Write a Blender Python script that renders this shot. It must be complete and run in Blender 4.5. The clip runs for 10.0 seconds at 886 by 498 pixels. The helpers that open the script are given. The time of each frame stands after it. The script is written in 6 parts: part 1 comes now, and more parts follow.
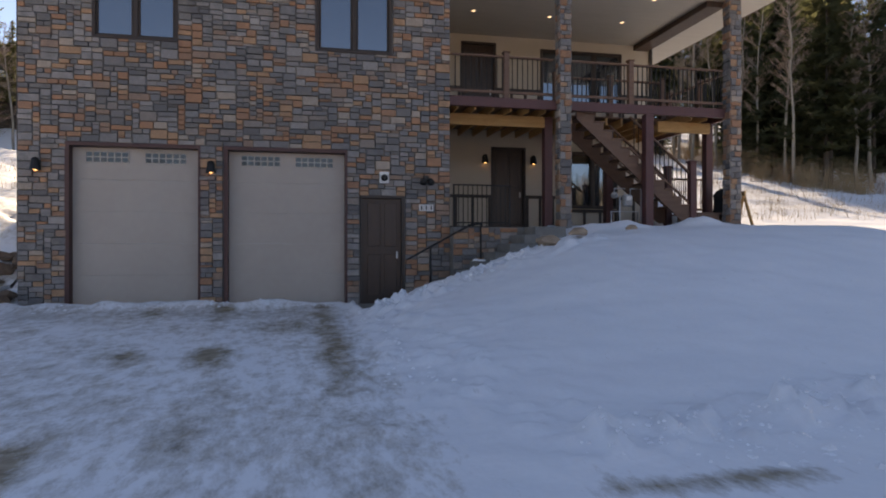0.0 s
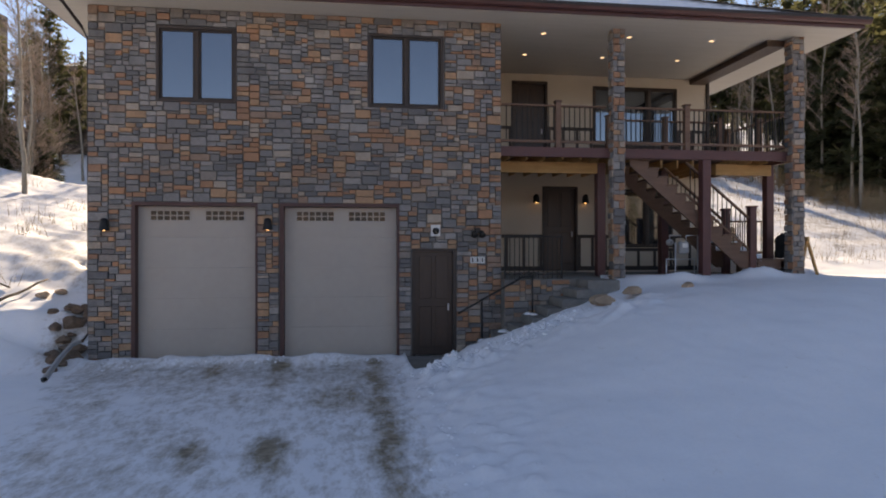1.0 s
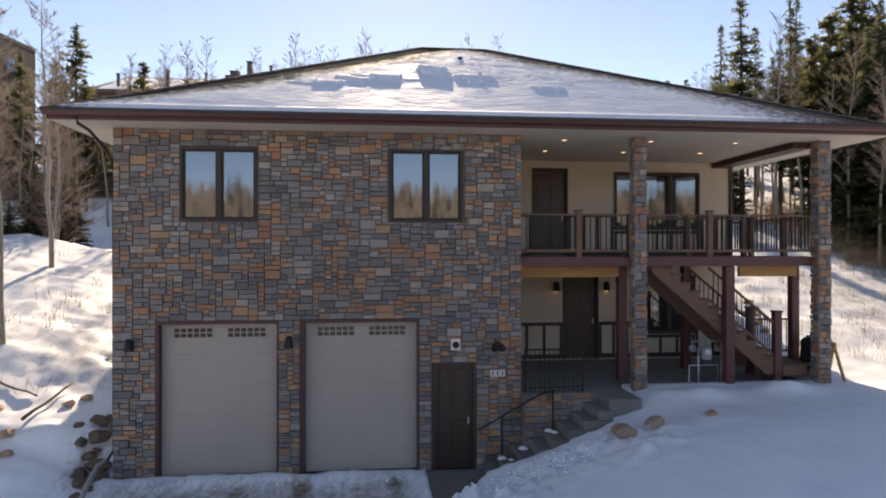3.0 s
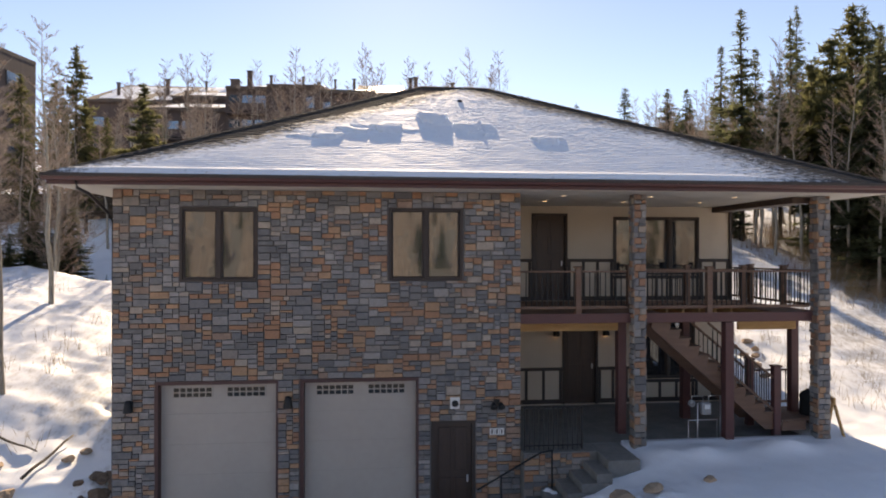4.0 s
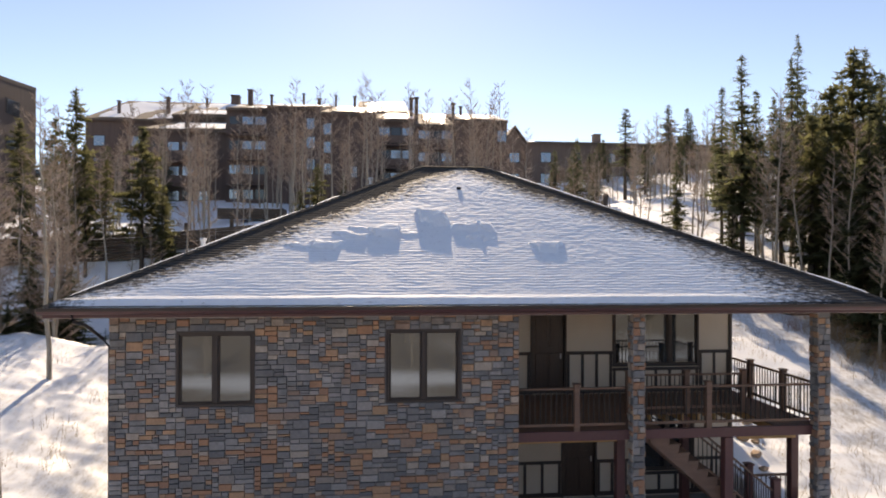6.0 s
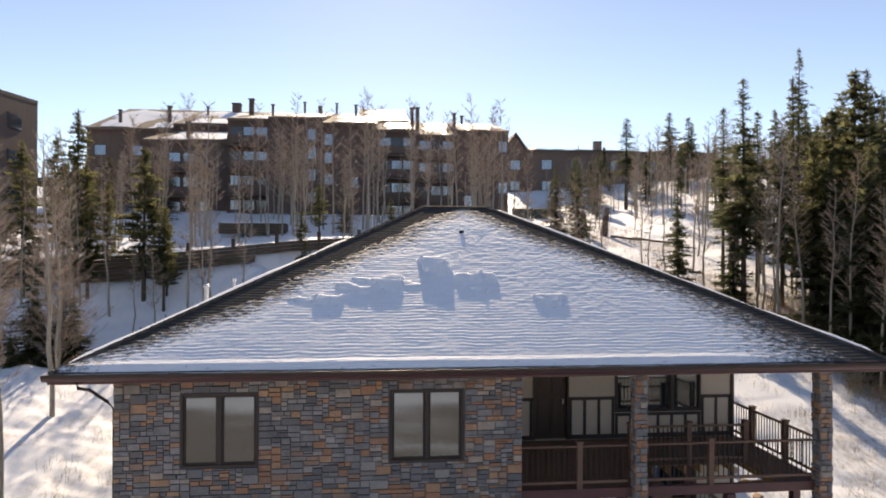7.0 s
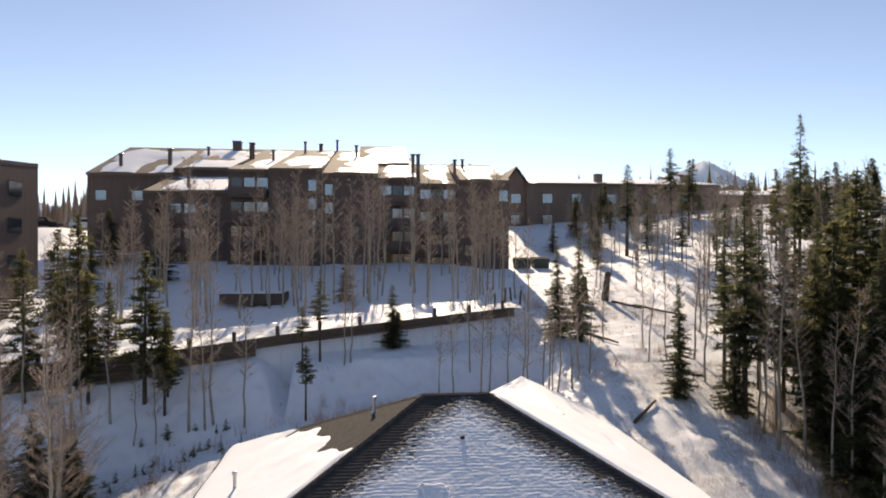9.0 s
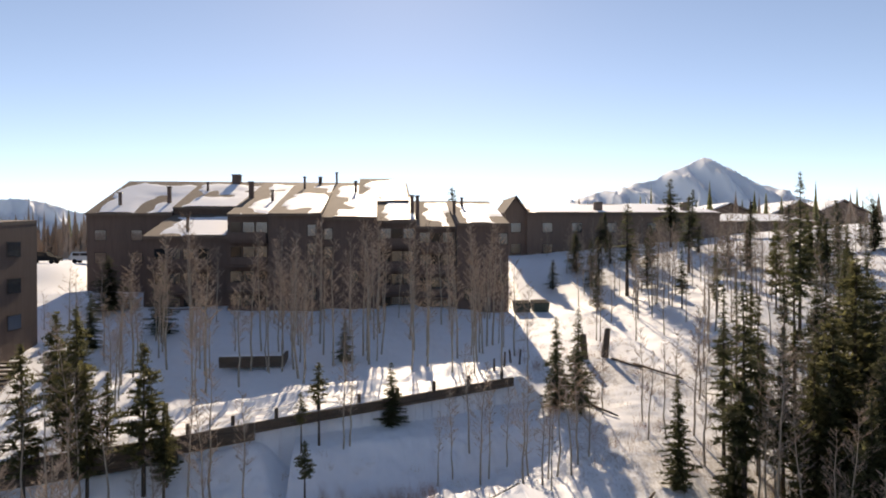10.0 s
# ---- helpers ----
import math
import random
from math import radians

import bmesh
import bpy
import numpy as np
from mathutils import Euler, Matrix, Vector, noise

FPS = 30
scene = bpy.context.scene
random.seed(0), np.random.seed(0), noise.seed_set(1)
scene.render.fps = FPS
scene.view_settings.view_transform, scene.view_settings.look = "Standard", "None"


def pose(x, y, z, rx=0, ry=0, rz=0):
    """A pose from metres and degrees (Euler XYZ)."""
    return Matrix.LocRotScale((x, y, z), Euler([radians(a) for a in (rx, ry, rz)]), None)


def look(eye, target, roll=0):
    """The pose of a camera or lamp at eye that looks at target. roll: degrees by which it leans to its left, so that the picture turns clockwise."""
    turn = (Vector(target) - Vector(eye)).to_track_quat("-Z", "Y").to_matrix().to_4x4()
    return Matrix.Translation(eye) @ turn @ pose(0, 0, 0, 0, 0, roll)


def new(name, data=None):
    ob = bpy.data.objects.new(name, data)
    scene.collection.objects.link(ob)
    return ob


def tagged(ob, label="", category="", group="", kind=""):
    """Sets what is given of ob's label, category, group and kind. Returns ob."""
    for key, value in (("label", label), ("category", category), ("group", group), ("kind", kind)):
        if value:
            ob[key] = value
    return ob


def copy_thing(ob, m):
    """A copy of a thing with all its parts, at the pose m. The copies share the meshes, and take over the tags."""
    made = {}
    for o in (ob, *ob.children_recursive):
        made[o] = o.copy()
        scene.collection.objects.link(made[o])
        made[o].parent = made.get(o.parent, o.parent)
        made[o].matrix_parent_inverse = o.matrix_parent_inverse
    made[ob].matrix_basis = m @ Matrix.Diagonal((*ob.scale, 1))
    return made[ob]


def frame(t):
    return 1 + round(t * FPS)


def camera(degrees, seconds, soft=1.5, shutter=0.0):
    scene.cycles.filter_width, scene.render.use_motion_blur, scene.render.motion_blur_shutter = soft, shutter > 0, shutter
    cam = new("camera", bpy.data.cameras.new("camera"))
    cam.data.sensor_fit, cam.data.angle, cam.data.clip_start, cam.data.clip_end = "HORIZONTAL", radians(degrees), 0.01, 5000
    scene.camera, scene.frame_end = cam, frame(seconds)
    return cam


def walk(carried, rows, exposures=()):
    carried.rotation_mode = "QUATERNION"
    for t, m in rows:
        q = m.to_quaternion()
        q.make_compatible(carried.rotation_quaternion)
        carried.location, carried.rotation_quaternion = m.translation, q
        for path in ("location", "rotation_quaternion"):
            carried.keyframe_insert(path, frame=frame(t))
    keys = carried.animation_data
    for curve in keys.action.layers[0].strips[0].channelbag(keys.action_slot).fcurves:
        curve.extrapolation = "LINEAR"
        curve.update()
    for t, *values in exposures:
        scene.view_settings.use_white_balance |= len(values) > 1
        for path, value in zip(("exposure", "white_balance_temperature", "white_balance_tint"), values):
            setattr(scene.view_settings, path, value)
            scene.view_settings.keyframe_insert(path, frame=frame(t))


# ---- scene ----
cam = camera(68.8, 10.0, soft=1.9)
METRES, EYE, TILT, LEAN, TURN = 19.8, 1.15, 0.0, 0.0, -12.1
ROWS = [
    (0.0, 0.0, 0.0, 0.0, 0.0, 0.0, -0.0),
    (0.5, -0.0012, -0.0003, 0.0286, 2.24, -0.02, 0.0),
    (1.0, -0.0014, -0.0017, 0.0551, 4.41, 0.05, 0.04),
    (1.5, -0.0019, -0.0019, 0.083, 5.91, 0.12, 0.05),
    (2.0, -0.0021, -0.0015, 0.1122, 6.12, 0.17, 0.05),
    (2.5, -0.0023, -0.0012, 0.1432, 6.11, 0.19, 0.06),
    (4.0, -0.0016, -0.002, 0.2352, 6.11, 0.25, -0.06),
    (4.5, -0.0004, -0.0007, 0.2673, 6.12, 0.26, -0.09),
    (5.0, 0.0005, 0.0011, 0.2981, 6.13, 0.28, -0.11),
    (5.5, 0.0012, 0.0018, 0.3305, 6.15, 0.25, -0.14),
    (7.0, -0.0022, -0.0012, 0.4267, 6.22, 0.19, -0.21),
    (7.5, -0.0034, -0.0015, 0.4591, 6.24, 0.19, -0.2),
    (8.0, -0.0035, -0.0009, 0.4919, 6.26, 0.17, -0.17),
    (8.1, -0.0035, -0.0008, 0.4985, 6.27, 0.15, -0.16),
    (8.2, -0.0035, -0.0007, 0.5169, 6.27, 0.13, -0.15),
    (8.3, -0.0035, -0.0005, 0.5433, 6.28, 0.11, -0.14),
    (8.5, -0.0035, -0.0003, 0.5959, 6.29, 0.07, -0.12),
    (9.0, -0.0027, 0.0004, 0.7279, 6.3, 0.02, -0.06),
    (9.5, 0.0005, 0.0033, 0.8659, 6.33, -0.09, 0.05),
    (10.0, 0.0046, 0.0058, 0.9994, 6.38, -0.23, 0.17),
]
EXPOSURES = [(0.0, 1.02, 9500, 17), (2.5, 1.02, 9400, 16), (5.0, 1.0, 9300, 16), (7.5, 0.84, 9000, 15), (8.5, 0.71, 8900, 15), (10.0, 0.51, 9000, 15)]
walk(cam, [(t, pose(0, 0, EYE, TILT, LEAN, TURN) @ pose(METRES * x, METRES * y, METRES * z, 90 + pitch, roll, yaw)) for t, x, y, z, yaw, pitch, roll in ROWS], EXPOSURES)

# ---- light ----
SUN_UP, SUN_RIGHT = 29.4, 2.0
world = bpy.data.worlds.new("sky")
scene.world = world
world.use_nodes = True
wn = world.node_tree.nodes
sky = wn.new("ShaderNodeTexSky")
sky.sky_type = "NISHITA"
sky.sun_disc = False
sky.sun_elevation, sky.sun_rotation = radians(SUN_UP), radians(SUN_RIGHT)
sky.altitude, sky.air_density, sky.dust_density, sky.ozone_density = 3300, 0.85, 0.5, 2.4
wn["Background"].inputs["Strength"].default_value = 0.135
world.node_tree.links.new(sky.outputs[0], wn["Background"].inputs["Color"])
sun_lamp = new("sun", bpy.data.lights.new("sun", "SUN"))
sun_lamp.data.energy, sun_lamp.data.angle, sun_lamp.data.color = 4.2, radians(0.6), (1.0, 0.95, 0.88)
sun_lamp.matrix_world = look((40 * math.sin(radians(SUN_RIGHT)), 40 * math.cos(radians(SUN_RIGHT)), 60), (0, 0, 60 - 40 * math.tan(radians(SUN_UP))))


# ---- materials ----
def material(name, dark, light, scale=4.0, rough=0.7, bump=0.2, metallic=0.0, stretch=(1, 1, 1), fine=6.0, spread=0.5, specular=0.5, relief=0.02):
    """A surface that varies between two colours at two scales, with fine relief."""
    m = bpy.data.materials.new(name)
    m.use_nodes = True
    n, l = m.node_tree.nodes, m.node_tree.links
    bsdf = n["Principled BSDF"]
    coord = n.new("ShaderNodeTexCoord")
    mapping = n.new("ShaderNodeMapping")
    mapping.inputs["Scale"].default_value = stretch
    l.new(coord.outputs["Object"], mapping.inputs["Vector"])
    big, small = n.new("ShaderNodeTexNoise"), n.new("ShaderNodeTexNoise")
    for node, s, d in ((big, scale, 4), (small, scale * fine, 6)):
        node.inputs["Scale"].default_value, node.inputs["Detail"].default_value = s, d
        l.new(mapping.outputs[0], node.inputs["Vector"])
    mix = n.new("ShaderNodeMath")
    mix.operation = "MULTIPLY_ADD"
    l.new(big.outputs["Fac"], mix.inputs[0])
    mix.inputs[1].default_value = 0.55
    half = n.new("ShaderNodeMath")
    half.operation = "MULTIPLY"
    half.inputs[1].default_value = 0.45
    l.new(small.outputs["Fac"], half.inputs[0])
    l.new(half.outputs[0], mix.inputs[2])
    ramp = n.new("ShaderNodeValToRGB")
    ramp.color_ramp.elements[0].position, ramp.color_ramp.elements[1].position = 0.5 - spread / 2.5, 0.5 + spread / 2.5
    ramp.color_ramp.elements[0].color, ramp.color_ramp.elements[1].color = (*dark, 1), (*light, 1)
    l.new(mix.outputs[0], ramp.inputs[0])
    l.new(ramp.outputs[0], bsdf.inputs["Base Color"])
    bsdf.inputs["Roughness"].default_value, bsdf.inputs["Metallic"].default_value = rough, metallic
    bsdf.inputs["Specular IOR Level"].default_value = specular
    b = n.new("ShaderNodeBump")
    b.inputs["Strength"].default_value, b.inputs["Distance"].default_value = bump, relief
    l.new(mix.outputs[0], b.inputs["Height"])
    l.new(b.outputs[0], bsdf.inputs["Normal"])
    return m


def varied(m, colours, joined=False, amount=1.0):
    """Gives every piece (or every island of a joined mesh) one of several colours, mottled by the material's own noise."""
    n, l = m.node_tree.nodes, m.node_tree.links
    bsdf, grain = n["Principled BSDF"], n["Color Ramp"]
    if joined:
        source = n.new("ShaderNodeNewGeometry").outputs["Random Per Island"]
    else:
        source = n.new("ShaderNodeObjectInfo").outputs["Random"]
    pick = n.new("ShaderNodeValToRGB")
    pick.color_ramp.interpolation = "CONSTANT"
    while len(pick.color_ramp.elements) < len(colours):
        pick.color_ramp.elements.new(0.5)
    for e, (at, c) in zip(pick.color_ramp.elements, colours):
        e.position, e.color = at, (*c, 1)
    l.new(source, pick.inputs[0])
    mul = n.new("ShaderNodeMix")
    mul.data_type, mul.blend_type = "RGBA", "MULTIPLY"
    mul.inputs[0].default_value = amount
    l.new(pick.outputs[0], mul.inputs[6])
    l.new(grain.outputs[0], mul.inputs[7])
    l.new(mul.outputs[2], bsdf.inputs["Base Color"])
    return m


STONES = [(0.0, (0.18, 0.175, 0.178)), (0.11, (0.24, 0.23, 0.228)), (0.22, (0.135, 0.134, 0.138)), (0.33, (0.205, 0.2, 0.2)), (0.43, (0.29, 0.272, 0.26)), (0.50, (0.16, 0.154, 0.152)),
          (0.58, (0.36, 0.19, 0.115)), (0.66, (0.31, 0.17, 0.11)), (0.73, (0.39, 0.235, 0.145)), (0.80, (0.28, 0.19, 0.145)), (0.87, (0.36, 0.30, 0.25)), (0.93, (0.24, 0.21, 0.19))]
stone = varied(material("stone_veneer", (0.62, 0.62, 0.62), (1.36, 1.31, 1.26), 5, 0.85, 0.5, relief=0.02), STONES)
stone_joined = varied(material("stone_veneer_rest", (0.62, 0.62, 0.62), (1.36, 1.31, 1.26), 5, 0.85, 0.5, relief=0.02), STONES, True)
mortar = material("mortar", (0.10, 0.094, 0.09), (0.18, 0.17, 0.16), 8, 0.95, 0.3)
stucco = material("tan_stucco", (0.50, 0.43, 0.35), (0.58, 0.51, 0.42), 1.5, 0.9, 0.25, fine=40, relief=0.006)
brown_trim = material("brown_trim", (0.035, 0.024, 0.02), (0.055, 0.038, 0.03), 3, 0.6, 0.15, stretch=(1, 1, 6))
maroon_trim = material("maroon_door_trim", (0.06, 0.024, 0.022), (0.085, 0.036, 0.032), 3, 0.55, 0.1)
lid_black = material("matte_black_lid", (0.02, 0.02, 0.021), (0.035, 0.035, 0.035), 4, 0.95, 0.2, specular=0.05)
red_steel = material("oxblood_painted_steel", (0.085, 0.03, 0.03), (0.12, 0.045, 0.042), 2.5, 0.5, 0.1)
fascia_red = material("dark_red_metal_fascia", (0.075, 0.028, 0.027), (0.105, 0.04, 0.037), 2, 0.45, 0.05)
gutter_metal = material("dark_bronze_gutter", (0.03, 0.022, 0.02), (0.05, 0.036, 0.03), 2, 0.4, 0.05, metallic=0.3)
soffit_white = material("cream_soffit", (0.50, 0.45, 0.38), (0.57, 0.52, 0.45), 1.2, 0.8, 0.15, stretch=(1, 8, 1))
garage_paint = material("taupe_garage_paint", (0.37, 0.325, 0.285), (0.41, 0.365, 0.32), 1.2, 0.55, 0.06)
deck_wood = material("stained_deck_wood", (0.115, 0.062, 0.042), (0.20, 0.11, 0.072), 3, 0.65, 0.25, stretch=(0.6, 6, 6))
raw_wood = material("golden_raw_timber", (0.38, 0.20, 0.075), (0.60, 0.36, 0.15), 2.5, 0.7, 0.25, stretch=(0.5, 5, 5))
dark_wood = material("dark_brown_stained_wood", (0.05, 0.03, 0.022), (0.10, 0.058, 0.04), 4, 0.6, 0.2, stretch=(3, 3, 0.5))
door_wood = material("dark_brown_door", (0.035, 0.022, 0.018), (0.06, 0.037, 0.028), 3, 0.4, 0.12, stretch=(4, 4, 0.6))
black_iron = material("black_iron", (0.012, 0.012, 0.013), (0.025, 0.024, 0.024), 10, 0.5, 0.1, metallic=0.4)
concrete = material("grey_concrete", (0.14, 0.135, 0.125), (0.24, 0.23, 0.215), 2, 0.9, 0.3)
galvanised = material("galvanised_pipe", (0.45, 0.46, 0.47), (0.62, 0.63, 0.64), 8, 0.45, 0.05, metallic=0.7)
grey_paint = material("grey_meter_paint", (0.26, 0.27, 0.275), (0.34, 0.345, 0.35), 6, 0.5, 0.05)
white_plate = material("white_plate", (0.62, 0.62, 0.6), (0.74, 0.74, 0.72), 6, 0.5, 0.05)
boulder_skin = material("tan_boulder", (0.28, 0.19, 0.13), (0.48, 0.35, 0.25), 4, 0.9, 0.6, relief=0.04)
dark_rock = material("brown_rock", (0.10, 0.065, 0.045), (0.24, 0.165, 0.12), 4, 0.9, 0.6, relief=0.04)
shingle = material("dark_asphalt_shingle", (0.035, 0.034, 0.034), (0.085, 0.079, 0.075), 6, 0.97, 0.5, fine=10, relief=0.02, specular=0.1)
snow = material("snow", (0.80, 0.83, 0.88), (0.90, 0.915, 0.94), 1.7, 0.6, 0.16, fine=12, spread=0.7, relief=0.04, specular=0.3)
roof_snow_skin = material("thin_roof_snow", (0.78, 0.81, 0.86), (0.89, 0.905, 0.93), 7, 0.7, 0.3, fine=4, spread=0.7, relief=0.02, specular=0.25)
bark_aspen = material("pale_aspen_bark", (0.20, 0.17, 0.135), (0.44, 0.39, 0.32), 3, 0.85, 0.4, stretch=(3, 3, 1))
twig_skin = material("brown_aspen_twigs", (0.29, 0.215, 0.165), (0.44, 0.345, 0.275), 4, 0.85, 0.2)
bark_spruce = material("dark_spruce_bark", (0.045, 0.034, 0.026), (0.10, 0.075, 0.055), 6, 0.9, 0.5, stretch=(4, 4, 1))
needles = material("spruce_needles", (0.085, 0.094, 0.05), (0.18, 0.185, 0.095), 0.9, 0.75, 0.1, fine=9, spread=0.8)
needles_pine = material("pine_needles", (0.11, 0.115, 0.055), (0.21, 0.20, 0.095), 0.9, 0.75, 0.1, fine=9, spread=0.8)
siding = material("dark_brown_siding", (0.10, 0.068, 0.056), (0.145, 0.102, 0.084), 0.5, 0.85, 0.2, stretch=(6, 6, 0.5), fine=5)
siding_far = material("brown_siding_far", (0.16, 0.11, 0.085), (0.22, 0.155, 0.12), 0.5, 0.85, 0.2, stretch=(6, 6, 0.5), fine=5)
roof_brown = material("brown_shingle_roof", (0.11, 0.082, 0.066), (0.18, 0.138, 0.11), 0.8, 0.9, 0.4, fine=9)
timber_wall = material("weathered_timber", (0.06, 0.045, 0.033), (0.14, 0.105, 0.08), 1.5, 0.9, 0.5, stretch=(0.6, 3, 4))
dry_brush = material("dry_brush", (0.24, 0.16, 0.085), (0.42, 0.31, 0.18), 3, 0.9, 0.1)
red_brush = material("red_willow_brush", (0.30, 0.17, 0.12), (0.42, 0.26, 0.19), 3, 0.9, 0.1)
dumpster_green = material("dark_green_steel", (0.02, 0.04, 0.03), (0.035, 0.06, 0.045), 3, 0.5, 0.1)
# distance haze is mixed into this rock colour: pale and bluish
hazed_peak_rock = material("hazed_blue_grey_peak", (0.30, 0.34, 0.41), (0.42, 0.46, 0.53), 0.004, 0.95, 0.0)


def glass_material(name, tint, rough=0.03, metallic=0.0):
    m = bpy.data.materials.new(name)
    m.use_nodes = True
    b = m.node_tree.nodes["Principled BSDF"]
    b.inputs["Base Color"].default_value = (*tint, 1)
    b.inputs["Roughness"].default_value, b.inputs["Metallic"].default_value = rough, metallic
    b.inputs["IOR"].default_value, b.inputs["Specular IOR Level"].default_value = 1.52, 0.5
    return m


coated_glass = glass_material("coated_window_glass", (0.165, 0.19, 0.215), 0.04, 0.85)
dark_glass = glass_material("dark_window_glass", (0.02, 0.022, 0.024))
pale_glass = glass_material("sky_lit_condo_glass", (0.17, 0.195, 0.22), 0.1, 0.8)


def lamp_glow(name, colour, strength):
    m = bpy.data.materials.new(name)
    m.use_nodes = True
    b = m.node_tree.nodes["Principled BSDF"]
    b.inputs["Base Color"].default_value = (*colour, 1)
    b.inputs["Emission Color"].default_value, b.inputs["Emission Strength"].default_value = (*colour, 1), strength
    return m


bulb_glow = lamp_glow("warm_bulb", (1.0, 0.6, 0.28), 1.6)
can_glow = lamp_glow("warm_downlight", (1.0, 0.74, 0.5), 0.8)


for leafy in (needles, needles_pine):
    n, l = leafy.node_tree.nodes, leafy.node_tree.links
    through_light, both = n.new("ShaderNodeBsdfTranslucent"), n.new("ShaderNodeMixShader")
    l.new(n["Color Ramp"].outputs[0], through_light.inputs["Color"])
    both.inputs[0].default_value = 0.72
    l.new(n["Principled BSDF"].outputs[0], both.inputs[1])
    l.new(through_light.outputs[0], both.inputs[2])
    l.new(both.outputs[0], n["Material Output"].inputs["Surface"])


def ground_material():
    """Snow, over which dirt, ice and dry grass show where the mesh says so."""
    m = snow.copy()
    m.name = "snowy_ground"
    n, l = m.node_tree.nodes, m.node_tree.links
    bsdf = n["Principled BSDF"]
    attribute = n.new("ShaderNodeAttribute")
    attribute.attribute_name = "dirt"
    coord = n.new("ShaderNodeTexCoord")
    fine = n.new("ShaderNodeTexNoise")
    fine.inputs["Scale"].default_value, fine.inputs["Detail"].default_value, fine.inputs["Roughness"].default_value = 4.2, 10, 0.78
    drawn = n.new("ShaderNodeMapping")
    drawn.inputs["Scale"].default_value, drawn.inputs["Rotation"].default_value = (1.5, 0.6, 1.5), (0, 0, radians(-9))
    l.new(coord.outputs["Object"], drawn.inputs["Vector"])
    l.new(drawn.outputs[0], fine.inputs["Vector"])
    add = n.new("ShaderNodeMath")
    add.operation = "MULTIPLY_ADD"
    l.new(fine.outputs["Fac"], add.inputs[0])
    add.inputs[1].default_value = 1.9
    l.new(attribute.outputs["Fac"], add.inputs[2])
    mask = n.new("ShaderNodeMapRange")
    mask.inputs["From Min"].default_value, mask.inputs["From Max"].default_value = 1.16, 1.78
    l.new(add.outputs[0], mask.inputs["Value"])
    soil = n.new("ShaderNodeTexNoise")
    soil.inputs["Scale"].default_value, soil.inputs["Detail"].default_value = 9, 6
    l.new(coord.outputs["Object"], soil.inputs["Vector"])
    tone = n.new("ShaderNodeValToRGB")
    tone.color_ramp.elements[0].position, tone.color_ramp.elements[1].position = 0.3, 0.7
    tone.color_ramp.elements[0].color, tone.color_ramp.elements[1].color = (0.16, 0.125, 0.085, 1), (0.40, 0.34, 0.26, 1)
    l.new(soil.outputs["Fac"], tone.inputs[0])
    mix = n.new("ShaderNodeMix")
    mix.data_type = "RGBA"
    l.new(mask.outputs[0], mix.inputs[0])
    l.new(n["Color Ramp"].outputs[0], mix.inputs[6])
    l.new(tone.outputs[0], mix.inputs[7])
    l.new(mix.outputs[2], bsdf.inputs["Base Color"])
    return m


snowy_ground = ground_material()


def frosted_material():
    """Thin snow through which the shingle tabs show in dashes where its cover is low."""
    m = roof_snow_skin.copy()
    m.name = "frosted_roof_snow"
    n, l = m.node_tree.nodes, m.node_tree.links
    attribute = n.new("ShaderNodeAttribute")
    attribute.attribute_name = "cover"
    coord, drawn = n.new("ShaderNodeTexCoord"), n.new("ShaderNodeMapping")
    drawn.inputs["Scale"].default_value = (5.0, 17.0, 0.0)
    l.new(coord.outputs["Object"], drawn.inputs["Vector"])
    dashes, speck = n.new("ShaderNodeTexNoise"), n.new("ShaderNodeTexNoise")
    dashes.inputs["Scale"].default_value, dashes.inputs["Detail"].default_value = 1.0, 3
    speck.inputs["Scale"].default_value, speck.inputs["Detail"].default_value = 22.0, 4
    l.new(drawn.outputs[0], dashes.inputs["Vector"])
    l.new(coord.outputs["Object"], speck.inputs["Vector"])
    first, second = n.new("ShaderNodeMath"), n.new("ShaderNodeMath")
    for node, source, weight in ((first, dashes.outputs["Fac"], 1.5), (second, speck.outputs["Fac"], 0.9)):
        node.operation = "MULTIPLY_ADD"
        l.new(source, node.inputs[0])
        node.inputs[1].default_value = weight
    l.new(attribute.outputs["Fac"], first.inputs[2])
    l.new(first.outputs[0], second.inputs[2])
    mask = n.new("ShaderNodeMapRange")
    mask.inputs["From Min"].default_value, mask.inputs["From Max"].default_value = 1.45, 1.98
    l.new(second.outputs[0], mask.inputs["Value"])
    mix = n.new("ShaderNodeMix")
    mix.data_type = "RGBA"
    l.new(mask.outputs[0], mix.inputs[0])
    mix.inputs[6].default_value = (0.06, 0.057, 0.055, 1)
    l.new(n["Color Ramp"].outputs[0], mix.inputs[7])
    l.new(mix.outputs[2], n["Principled BSDF"].inputs["Base Color"])
    return m


frosted_snow = frosted_material()


# ---- building helpers ----
def part(name, bm, mat, parent=None, label="", smooth=False):
    mesh = bpy.data.meshes.new(name)
    bm.to_mesh(mesh)
    bm.free()
    return dress(name, mesh, mat, parent, label, smooth)


def dress(name, mesh, mat, parent=None, label="", smooth=False):
    if mat is not None and not mesh.materials:
        mesh.materials.append(mat)
    if smooth:
        mesh.polygons.foreach_set("use_smooth", [True] * len(mesh.polygons))
    ob = new(name, mesh)
    if parent is not None:
        ob.parent = parent
        if parent.type == "EMPTY":
            ob.matrix_parent_inverse = Matrix.Translation(-parent.location)
    if label:
        ob["label"] = label
    return ob


def thing(name, label, category, at=(0, 0, 0), group="", kind=""):
    ob = new(name)
    ob.location = at
    ob.empty_display_size = 0.2
    return tagged(ob, label, category, group, kind)


